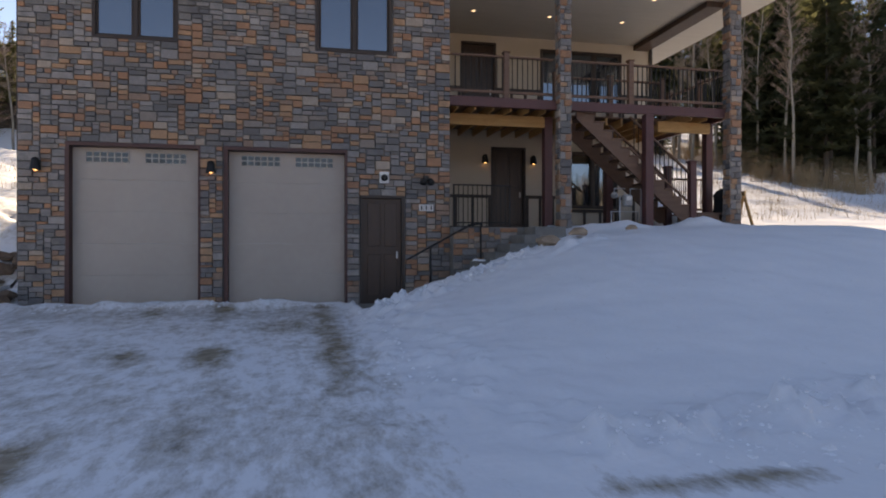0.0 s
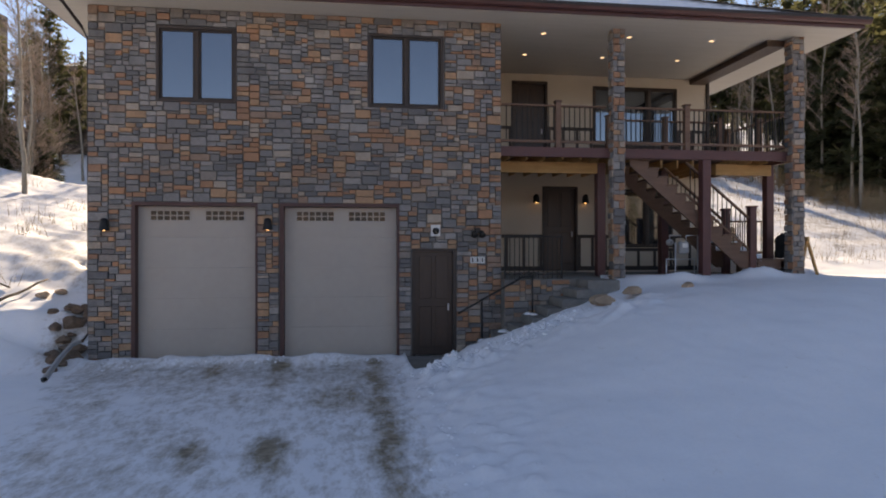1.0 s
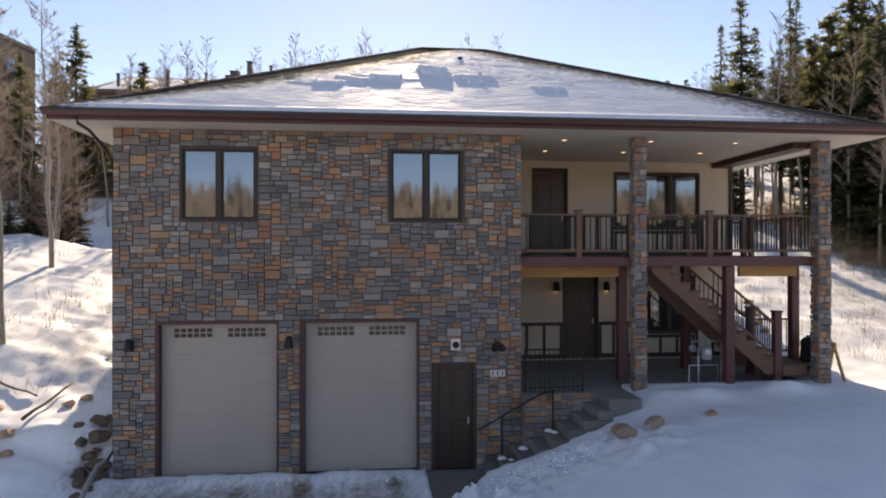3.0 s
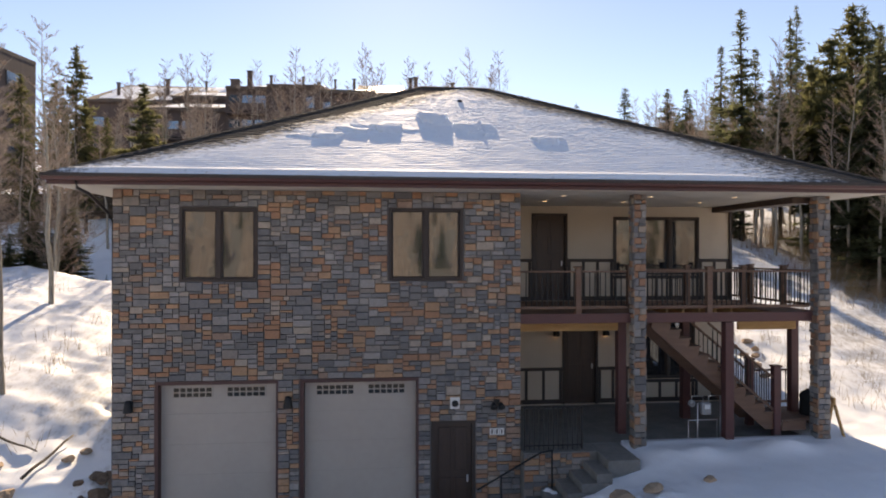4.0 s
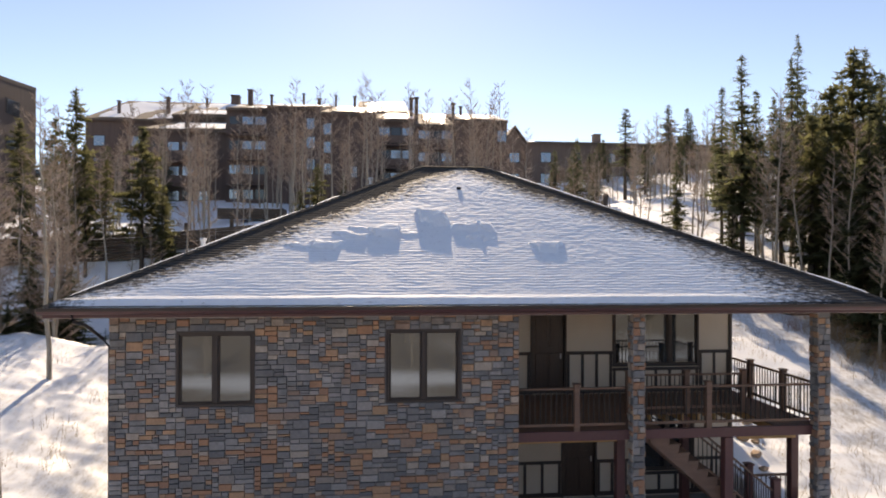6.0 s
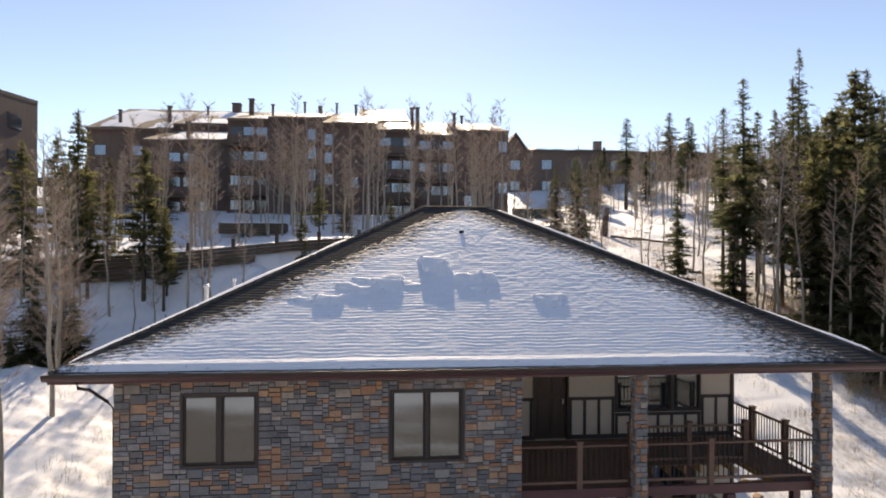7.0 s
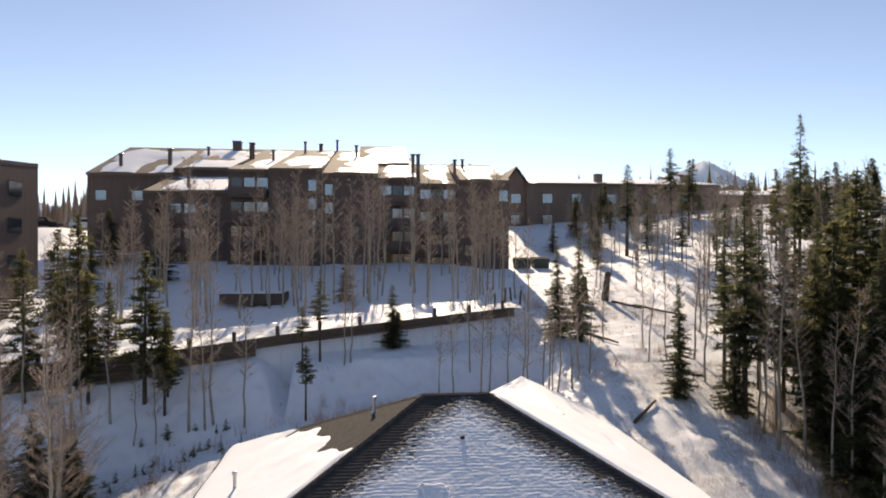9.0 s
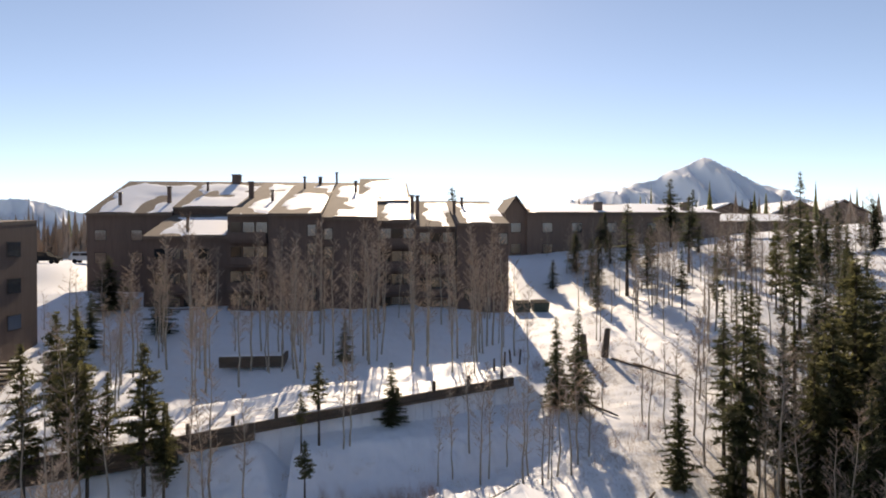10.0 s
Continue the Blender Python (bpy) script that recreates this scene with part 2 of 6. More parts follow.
def box(bm, x0, x1, y0, y1, z0, z1, bevel=0.0):
    """An upright box between the given limits, its edges bevelled."""
    made = bmesh.ops.create_cube(bm, size=1.0, matrix=Matrix.Translation(((x0 + x1) / 2, (y0 + y1) / 2, (z0 + z1) / 2)) @ Matrix.Diagonal((abs(x1 - x0), abs(y1 - y0), abs(z1 - z0), 1)))
    if bevel > 0:
        edges = list({e for v in made["verts"] for e in v.link_edges})
        bmesh.ops.bevel(bm, geom=edges, offset=bevel, segments=1, affect="EDGES")
    return bm


def boxed(*args, **kw):
    return box(bmesh.new(), *args, **kw)


def bar(bm, a, b, w, h, bevel=0.0):
    """A straight bar of rectangular section from a to b; w across, h upright."""
    a, b = Vector(a), Vector(b)
    way = (b - a).normalized()
    side = way.cross(Vector((0, 0, 1)))
    side = side.normalized() if side.length > 1e-4 else Vector((1, 0, 0))
    up = side.cross(way)
    turn = Matrix((side, way, up)).transposed().to_4x4()
    made = bmesh.ops.create_cube(bm, size=1.0, matrix=Matrix.Translation((a + b) / 2) @ turn @ Matrix.Diagonal((w, (b - a).length, h, 1)))
    if bevel > 0:
        bmesh.ops.bevel(bm, geom=list({e for v in made["verts"] for e in v.link_edges}), offset=bevel, segments=1, affect="EDGES")
    return bm


def barred(*args, **kw):
    return bar(bmesh.new(), *args, **kw)


def tube(verts, faces, points, radii, sides=6):
    """Adds a tapered tube along points to lists of vertices and faces."""
    first = None
    for i, (p, r) in enumerate(zip(points, radii)):
        p = Vector(p)
        way = (Vector(points[min(i + 1, len(points) - 1)]) - Vector(points[max(i - 1, 0)])).normalized()
        side = way.orthogonal().normalized()
        up = way.cross(side)
        ring = len(verts)
        for k in range(sides):
            a = 2 * math.pi * k / sides
            verts.append(tuple(p + r * (math.cos(a) * side + math.sin(a) * up)))
        if first is not None:
            for k in range(sides):
                faces.append((first + k, first + (k + 1) % sides, ring + (k + 1) % sides, ring + k))
        first = ring


def meshed(name, verts, faces):
    mesh = bpy.data.meshes.new(name)
    mesh.from_pydata(verts, [], faces)
    mesh.validate()
    return mesh


def piped(name, points, radius, mat, parent=None, label="", sides=8):
    v, f = [], []
    tube(v, f, points, [radius] * len(points), sides)
    f.append(tuple(range(sides - 1, -1, -1)))
    f.append(tuple(range(len(v) - sides, len(v))))
    return dress(name, meshed(name, v, f), mat, parent, label, True)


def lattice(x, y, seed):
    h = np.sin(x * 127.1 + y * 311.7 + seed * 74.7) * 43758.5453
    return h - np.floor(h)


def value_noise(x, y, seed=0):
    xi, yi = np.floor(x), np.floor(y)
    u, v = x - xi, y - yi
    u, v = u * u * (3 - 2 * u), v * v * (3 - 2 * v)
    a, b = lattice(xi, yi, seed), lattice(xi + 1, yi, seed)
    c, d = lattice(xi, yi + 1, seed), lattice(xi + 1, yi + 1, seed)
    return (a * (1 - u) + b * u) * (1 - v) + (c * (1 - u) + d * u) * v - 0.5


def fbm(x, y, octaves=4, seed=0):
    total, amp = 0.0, 1.0
    for k in range(octaves):
        total = total + amp * value_noise(x * 2 ** k + 17.3 * k, y * 2 ** k + 9.1 * k, seed + k)
        amp *= 0.5
    return total


def step(a, b, v):
    t = np.clip((v - a) / (b - a), 0, 1)
    return t * t * (3 - 2 * t)


def grid_mesh(name, X, Y, Z):
    """A sheet of quads over arrays of coordinates."""
    rows, cols = X.shape
    mesh = bpy.data.meshes.new(name)
    index = np.arange(rows * cols).reshape(rows, cols)
    quads = np.stack([index[:-1, :-1], index[:-1, 1:], index[1:, 1:], index[1:, :-1]], -1).reshape(-1, 4)
    mesh.vertices.add(rows * cols)
    mesh.vertices.foreach_set("co", np.stack([X, Y, Z], -1).astype(np.float32).ravel())
    mesh.loops.add(quads.size)
    mesh.loops.foreach_set("vertex_index", quads.astype(np.int32).ravel())
    mesh.polygons.add(len(quads))
    mesh.polygons.foreach_set("loop_start", np.arange(0, quads.size, 4, dtype=np.int32))
    mesh.update()
    mesh.validate()
    return mesh


# ---- the ground: one sheet to the horizon ----
def wall_line(x):
    return np.interp(x, [-60, -25, -12.6, -5.3, 10.5], [27, 37.3, 40.6, 42.0, 47.3])


def road_height(x):
    return np.interp(x, [-60, -25, -12.6, -5.3, 10.5], [6.5, 8.6, 9.3, 10.1, 11.2])


def height(x, y):
    x, y = np.asarray(x, float), np.asarray(y, float)
    left = np.interp(y, [-60, 8, 11, 12.4, 14.0, 15.6, 16.6, 22.7, 28, 31.2, 35.8, 41, 60, 75, 120], [0, 0, 0.04, 0.08, 1.08, 1.5, 1.95, 3.3, 4.5, 5.05, 7.5, 8.6, 11.2, 13.2, 14])
    left = left + 0.22 * np.clip(-7.0 - x, 0, 6) * step(11, 17, y) * (1 - 0.7 * step(24, 34, y))
    right = np.interp(y, [-60, 13.5, 16, 20, 25, 29, 37, 45, 52.5, 56, 72, 120], [1.6, 1.65, 2.1, 3.1, 4.35, 5.4, 7.3, 9.0, 10.4, 11.0, 13.3, 14])
    right = right + np.interp(y, [75.5, 80, 92, 104, 125], [0, 0.6, 3.9, 5.6, 5.6]) * step(15.6, 18.5, x)
    # the bank of ploughed snow beside the drive
    edge = 0.75 + 0.25 * fbm(y * 0.8, x * 0 + 3.0, 2, 5)
    rise = np.interp(x - edge, [-50, 0, 0.5, 1.5, 2.6, 3.8, 5.3, 9], [0, 0, 0.10, 0.40, 0.80, 1.22, 1.52, 1.64])
    bank = rise * step(2.6, 11.6, y + 0.25 * x * 0)
    bank += 0.05 * fbm(x * 1.1, y * 1.1, 3, 8) * step(0.8, 2.2, x)
    crumbs = 0.6 * np.clip(fbm(x * 3.1, y * 3.1, 2, 21) + 0.05, 0, 0.5) + 0.9 * np.clip(fbm(x * 7.5, y * 7.5, 2, 22) - 0.03, 0, 0.5)
    rim = np.exp(-((x - edge - 0.7) / 0.7) ** 2) * step(3, 5, y)
    steps_edge = np.exp(-((y - 11.2) / 0.75) ** 2) * step(0.8, 1.4, x) * (1 - step(4.4, 6.0, x))
    plough = 0.7 * np.exp(-((y - 3.15 - 0.2 * x) / 0.33) ** 2) * step(1.1, 1.8, x)
    bank += crumbs * np.clip(0.14 * rim + 0.3 * steps_edge + 0.42 * plough + 0.012, 0, 0.6)
    drive = 0.03 * fbm(x * 0.9, y * 0.35, 3, 2) + 0.05 * np.clip(fbm(x * 2.5, y * 2.5, 3, 12), 0, 1)
    drive += 0.16 * np.exp(-((y - 13.2 + 0.2 * fbm(x, x * 0, 2, 4)) / 0.35) ** 2) * (0.7 + 0.8 * fbm(x * 2.2, y * 2.2, 2, 9)) * (1 - step(0.7, 1.0, x))
    hill = left * step(-5.2, -8.0, x)
    front = np.maximum(bank, drive) + hill
    # the landing before the side door and the entry steps
    well = (x > 0.98) & (x < 5.2) & (y > 12.2 - 0.5 * step(2.2, 1.6, x) + 0.12 * fbm(x * 2.5, y * 0 + 1.0, 2, 33))
    tread = np.interp(x, [0.98, 2.1, 4.6, 5.35], [-0.08, -0.08, 1.25, 1.45])
    front = np.where(well, np.minimum(front, tread), front)
    w = step(-6, 10, x)
    back = left * (1 - w) + right * w
    back = np.where(x < -5.2, hill, back)
    ahead = step(12.0, 13.9, y) * step(5.0, 5.8, x)
    z = front * (1 - ahead) + ahead * right
    behind = np.where(x < -5.2, left * (0.75 + 0.25 * step(-5.0, -7.4, x)), np.where(y > 26, back, right))
    z = np.where(y > 13.6, behind, z)
    z = np.where((y > 13.6) & (y <= 15.5) & (x < -5.2), np.minimum(z, front + (y - 13.6) * 1.2), z)
    # terrace road behind its timber wall
    yw, zr = wall_line(x), road_height(x)
    drop = np.interp(x, [-30, -11, -7.5, -4.5, 10], [1.45, 1.45, 1.0, 0.62, 0.55])
    below = np.minimum(z, zr - drop - 0.25 * fbm(x * 0.5, y * 0.2, 2, 36) + 0.22 * fbm(x * 1.3, y * 1.3, 3, 37) - 0.62 * np.clip(yw - y - 0.3, 0, 5.6) - 0.02 * (yw - y))
    shelf = np.where(y < yw + 6.0, zr + 0.05 * fbm(x * 0.8, y * 0.8, 3, 31), zr + np.clip((y - yw - 6.0) / np.maximum(71 - yw - 6.0, 1), 0, 1.4) * (13.2 - zr))
    berm = 0.35 * np.exp(-((y - yw - 6.2) / 0.8) ** 2)
    terr = np.where(y < yw + 0.15, below, shelf + berm)
    m = 1 - step(10.6, 12.6, x)
    z = np.where(y > 26, terr * m + z * (1 - m), z)
    z = z + np.where(y > 18, (0.22 - 0.12 * step(-5.2, -6.2, x) * step(30, 26, y)) * fbm(x * 0.23, y * 0.23, 4, 41), 0) + np.where(y > 14, 0.10 * fbm(x * 0.9, y * 0.9, 3, 43) + 0.08 * np.clip(fbm(x * 1.9, y * 1.9, 3, 44) - 0.06, -0.3, 0.1) + 0.05 * fbm(x * 3.7, y * 3.7, 2, 45) * step(-5.2, -6.2, x), 0)
    # ground climbing on both sides and far off
    z = z + 3.0 * step(-37, -44, x) * step(82, 98, y)
    z = z + 0.22 * np.clip(x - 24, 0, 60) * step(14, 40, y) * (1 - 0.6 * step(60, 110, y))
    z = np.where(y > 115, z - 6 * step(140, 260, y) + 14 * step(300, 1500, y) * (0.5 + fbm(x * 0.002, y * 0.002, 3, 3)), z)
    z = z + 20 * step(-45, -190, y) + 90 * step(-200, -1500, y)
    z = z + np.where(y < -20, 0.8 * fbm(x * 0.05, y * 0.05, 4, 6), 0)
    # heaps of shovelled snow before the porch
    heap = 0.05 + 0.10 * np.exp(-((x - 6.6) / 0.55) ** 2) + 0.14 * np.exp(-((x - 8.6) / 0.45) ** 2)
    z = z + heap * (1 + 0.8 * fbm(x * 2.2, y * 2.2, 3, 61)) * np.exp(-((y - 12.85) / 0.36) ** 2) * step(5.3, 5.9, x) * (1 - step(9.6, 10.4, x))
    # a trail of footprints and a trampled place on the side slope
    trail = np.abs(x - np.interp(y, [16.5, 18.2, 20.4, 23.5], [-6.2, -8.2, -9.0, -10.6]))
    z = z - 0.05 * np.exp(-(trail / 0.2) ** 2) * (0.5 + 0.5 * np.sin(y * 10.5)) * step(16.3, 16.8, y) * step(23.6, 23.2, y)
    z = z + 0.14 * fbm(x * 1.6, y * 1.6, 3, 52) * np.exp(-((x + 10.2) / 1.3) ** 2 - ((y - 22.3) / 1.0) ** 2)
    # hollow under the house
    inside = (x > -5.0) & (x < 9.75) & (y > 13.78) & (y < 30.9)
    z = np.where(inside, np.minimum(z, np.where(y < 17.5, 1.25, 2.0)), z)
    z = np.where((x > 3.04) & (x < 5.3) & (y > 13.2) & (y < 17.5), np.minimum(z, 1.2), z)
    z = np.where((x > -5.0) & (x < 3.0) & (y > 13.55) & (y < 26.9), -0.25, z)
    return z


def spaced(core, far, growth=1.16):
    values = list(core)
    stepwidth = core[1] - core[0]
    d = stepwidth
    while values[0] > -far:
        d *= growth
        values.insert(0, values[0] - d)
    d = core[-1] - core[-2]
    while values[-1] < far:
        d *= growth
        values.append(values[-1] + d)
    return np.array(values)


xs = spaced(np.concatenate([np.arange(-30, -16, 0.5), np.arange(-16, -8, 0.18), np.arange(-8, 0, 0.11), np.arange(0, 6.5, 0.065), np.arange(6.5, 14, 0.11), np.arange(14, 40, 0.5)]), 4700)
ys = spaced(np.concatenate([np.arange(-2, 3, 0.11), np.arange(3, 12.8, 0.075), np.arange(12.8, 14.4, 0.11), np.arange(14.4, 24, 0.14), np.arange(24, 36, 0.3), np.arange(36, 50, 0.2), np.arange(50, 80, 0.5)]), 4700)
GX, GY = np.meshgrid(xs, ys)
GZ = height(GX, GY)
ground_mesh = grid_mesh("ground", GX, GY, GZ)


def streak(x, y, a, b, c, wide):
    """A tyre track through three places of the drive, wandering a little."""
    centre = np.interp(y, [a[1], b[1], c[1]], [a[0], b[0], c[0]]) if a[1] < c[1] else 0
    return np.exp(-((x - centre + 0.25 * fbm(y * 0.7, x * 0 + a[0], 2, 7)) / wide) ** 2)


def dirt_of(x, y, z):
    d = np.zeros_like(x)
    on_drive = (1 - step(0.5, 1.1, x)) * step(-5.6, -4.6, x + 0.25 * (y - 12)) * step(13.6, 12.6, y) * step(-30, -10, y)
    for track in (((-1.7, 3.5), (-1.7, 5.6), (-2.6, 12.5)), ((-0.67, 3.4), (-0.71, 4.7), (-1.5, 12.5)), ((0.38, 3.5), (0.35, 5.1), (0.3, 12.5)), ((-3.2, 2.5), (-3.2, 6.0), (-4.0, 12.5))):
        d = np.maximum(d, 0.70 * streak(x, y, *track, 0.28) * (0.72 + 1.1 * fbm(x * 0.6, y * 0.8, 3, 18)) * on_drive)
    d = np.maximum(d, 0.7 * np.exp(-((x + 0.25) / 0.8) ** 2 - ((y - 9.9) / 1.3) ** 2) * on_drive)
    d = np.maximum(d, (0.36 + 0.30 * fbm(x * 0.9 + 0.4 * y, y * 0.5, 3, 14)) * on_drive)
    # the street
    near = step(44, 30, np.abs(x + 2) - 0.3 * np.abs(y))
    d = np.maximum(d, (0.62 + 0.16 * near + 0.4 * fbm(x * 0.2, y * 0.9, 3, 19)) * step(2.3, 1.2, y) * step(-12.5, -11.0, y))
    d = np.maximum(d, (0.12 + 0.7 * fbm(x * 0.15, y * 0.3, 3, 26) + 0.55 * step(-26, -40, y) + 0.65 * step(-14.5, -12.5, y)) * step(-7, -8, y) * step(-80, -70, y))
    d = np.maximum(d, 0.75 * np.exp(-((y - 2.85 + 0.05 * fbm(x * 2, y, 2, 3)) / 0.13) ** 2) * step(1.2, 1.6, x) * (1 - step(2.3, 2.9, x)))
    # thin grass on the sunny slopes
    slope = step(10.5, 12, x) * step(14, 18, y) * (1 - step(50, 70, y))
    d = np.maximum(d, (0.28 - 0.06 * step(24, 32, y) + 0.5 * fbm(x * 0.25, y * 0.25, 3, 15)) * slope)
    d = np.maximum(d, (0.30 + 0.4 * fbm(x * 0.3, y * 0.3, 3, 16)) * step(-5.4, -6.4, x) * step(14, 17, y) * (1 - step(30, 36, y)))
    d = np.maximum(d, 0.75 * np.exp(-((x + 5.75) / 0.4) ** 2 - ((y - 13.6) / 0.9) ** 2))
    # the road's worn lanes
    off = y - wall_line(x)
    d = np.maximum(d, 0.42 * (np.exp(-((off - 2.0) / 0.5) ** 2) + np.exp(-((off - 3.8) / 0.5) ** 2)) * (1 - step(9, 12, x)))
    # forest floor far off
    d = np.maximum(d, 0.45 * step(150, 260, np.abs(y - 20)))
    d = np.maximum(d, (0.85 * step(-30, -44, y) * step(-900, -500, y)))
    d = np.maximum(d, (0.9 + 0.9 * fbm(x * 0.12, y * 0.12, 3, 29)) * near * step(-15.5, -18, y) * step(-90, -70, y))
    return d


layer = ground_mesh.attributes.new("dirt", "FLOAT", "POINT")
layer.data.foreach_set("value", dirt_of(GX, GY, GZ).astype(np.float32).ravel())
ground = tagged(dress("ground", ground_mesh, snowy_ground, smooth=True), "snow-covered sloping ground with a dirty icy drive", "ground", kind="structure")


# ---- stone veneer ----
def ashlar(x0, x1, z0, z1, holes, rng, unit=(0.064, 0.049)):
    """Random rectangular stonework: centre and size of every stone between the limits and outside the holes."""
    cols, rows = round((x1 - x0) / unit[0]), round((z1 - z0) / unit[1])
    ux, uz = (x1 - x0) / cols, (z1 - z0) / rows
    full = np.zeros((rows, cols), bool)
    for hx0, hx1, hz0, hz1 in holes:
        a, b = round((hx0 - x0) / ux), round((hx1 - x0) / ux)
        c, d = round((hz0 - z0) / uz), round((hz1 - z0) / uz)
        full[max(c, 0):max(d, 0), max(a, 0):max(b, 0)] = True
    sizes = [(2, 2)] * 5 + [(3, 2)] * 9 + [(4, 2)] * 8 + [(5, 2)] * 4 + [(6, 2)] * 2 + [(3, 3)] * 4 + [(4, 3)] * 6 + [(5, 3)] * 4 + [(6, 3)] * 2 + [(5, 4)] * 2 + [(6, 4)] + [(2, 1)] + [(3, 1)] * 2 + [(4, 1)]
    found = []
    for r in range(rows):
        for c in range(cols):
            if full[r, c]:
                continue
            run = 1
            while c + run < cols and not full[r, c + run]:
                run += 1
            fits = [q for q in sizes if q[0] <= run and run - q[0] != 1]
            w, h = rng.choice(fits) if fits else (run, 2)
            h = min(h, rows - r)
            if rows - r - h == 1:
                h += 1
            while h > 1 and full[r:r + h, c:c + w].any():
                h -= 1
            full[r:r + h, c:c + w] = True
            found.append((x0 + (c + w / 2) * ux, z0 + (r + h / 2) * uz, w * ux, h * uz))
    return found


def stone_shape(rng):
    """Vertices and faces of one rough-faced stone, one unit wide and high, one deep towards -y."""
    def ring(inset_x, inset_z, y, jitter):
        return [(sx * (0.5 - inset_x) + rng.uniform(-jitter, jitter), y + rng.uniform(-0.12, 0.12) * (y < -0.5), sz * (0.5 - inset_z) + rng.uniform(-jitter, jitter)) for sx, sz in ((-1, -1), (1, -1), (1, 1), (-1, 1))]
    v = ring(0, 0, 0.0, 0.01) + ring(0.004, 0.008, -0.62, 0.032) + ring(0.045, 0.075, -1.0, 0.04)
    f = [(8, 9, 10, 11)]
    for a in (0, 4):
        f += [(a + k, a + (k + 1) % 4, a + 4 + (k + 1) % 4, a + 4 + k) for k in range(4)]
    return v, f


stone_rng = random.Random(11)
stone_shapes = [stone_shape(stone_rng) for _ in range(10)]
stone_meshes = []
for v, f in stone_shapes:
    m = meshed("stone", v, f)
    m.materials.append(stone)
    stone_meshes.append(m)


def lay_stones(found, parent, plane, depth, rng, chosen=None, joint=0.010, label="remaining stones of the veneer"):
    """Sets stones on the plane y = plane as parts; those not chosen are joined into one mesh."""
    v, f = [], []
    for x, z, w, h in found:
        k = rng.randrange(len(stone_shapes))
        d = depth * rng.uniform(0.65, 1.25)
        if chosen is None or chosen(x, z):
            ob = dress("stone", stone_meshes[k], None, parent)
            ob.matrix_basis = Matrix.Translation((x, plane, z)) @ Matrix.Diagonal((w - joint, d, h - joint, 1))
        else:
            sv, sf = stone_shapes[k]
            first = len(v)
            v += [(x + a * (w - joint), plane + b * d, z + c * (h - joint)) for a, b, c in sv]
            f += [tuple(first + i for i in q) for q in sf]
    if v:
        tagged(dress("stonework", meshed("stonework", v, f), stone_joined, parent), label, kind="stuff")


def holed_wall(bm, x0, x1, y0, y1, z0, z1, holes):
    """A wall along x, one closed shell, with rectangular openings that go through it."""
    holes = [(max(h[0], x0), min(h[1], x1), max(h[2], z0), min(h[3], z1)) for h in holes]
    cx = sorted({x0, x1, *[h[0] for h in holes], *[h[1] for h in holes]})
    cz = sorted({z0, z1, *[h[2] for h in holes], *[h[3] for h in holes]})
    solid = {(i, k) for i in range(len(cx) - 1) for k in range(len(cz) - 1)
             if not any(h[0] < (cx[i] + cx[i + 1]) / 2 < h[1] and h[2] < (cz[k] + cz[k + 1]) / 2 < h[3] for h in holes)}
    made = {}

    def corner(i, y, k):
        if (i, y, k) not in made:
            made[i, y, k] = bm.verts.new((cx[i], y, cz[k]))
        return made[i, y, k]
    for i, k in solid:
        bm.faces.new([corner(i, y0, k), corner(i + 1, y0, k), corner(i + 1, y0, k + 1), corner(i, y0, k + 1)])
        bm.faces.new([corner(i, y1, k), corner(i, y1, k + 1), corner(i + 1, y1, k + 1), corner(i + 1, y1, k)])
        for di, dk, p, q in ((-1, 0, (i, k), (i, k + 1)), (1, 0, (i + 1, k + 1), (i + 1, k)), (0, -1, (i + 1, k), (i, k)), (0, 1, (i, k + 1), (i + 1, k + 1))):
            if (i + di, k + dk) not in solid:
                bm.faces.new([corner(p[0], y0, p[1]), corner(q[0], y0, q[1]), corner(q[0], y1, q[1]), corner(p[0], y1, p[1])])
    bmesh.ops.recalc_face_normals(bm, faces=bm.faces)
    return bm


# ---- the house ----
LEFT, CORNER, RIGHT, FRONT, PORCH, REAR, SOFFIT = -5.24, 3.04, 9.88, 13.5, 17.25, 27.2, 7.06
house = thing("house", "two-storey stone-fronted house with a snowy hip roof", "house", (2.3, 13.5, 0))
GARAGES = [(-4.43, -2.0), (-1.56, 0.87)]
DOOR = (1.14, 2.06, -0.05, 2.27)
WINDOWS = [(-3.96, -2.42, 5.2, 6.71), (0.24, 1.79, 5.2, 6.73)]
front_holes = [(a, b, -0.3, 3.19) for a, b in GARAGES] + [DOOR] + WINDOWS
facade = part("front_wall", holed_wall(bmesh.new(), LEFT, CORNER, FRONT, FRONT + 0.28, -0.3, SOFFIT, front_holes), mortar, house, "grey and rust stone veneer wall")
part("side_wall", boxed(LEFT, LEFT + 0.25, FRONT + 0.28, REAR, -0.3, SOFFIT), stucco, house)
part("side_wall", boxed(RIGHT - 0.25, RIGHT, PORCH + 0.25, 30.9, 0.5, SOFFIT), stucco, house)
part("rear_wall", boxed(LEFT + 0.25, 3.6, REAR - 0.25, REAR, 0, SOFFIT), stucco, house)
part("rear_wall", boxed(3.6, RIGHT - 0.25, 30.65, 30.9, 0, SOFFIT), stucco, house)
part("side_wall", boxed(3.6, 3.85, REAR, 30.65, 0, SOFFIT), stucco, house)
part("porch_side_wall", boxed(CORNER - 0.25, CORNER, FRONT + 0.28, PORCH, 0, SOFFIT), stucco, house)
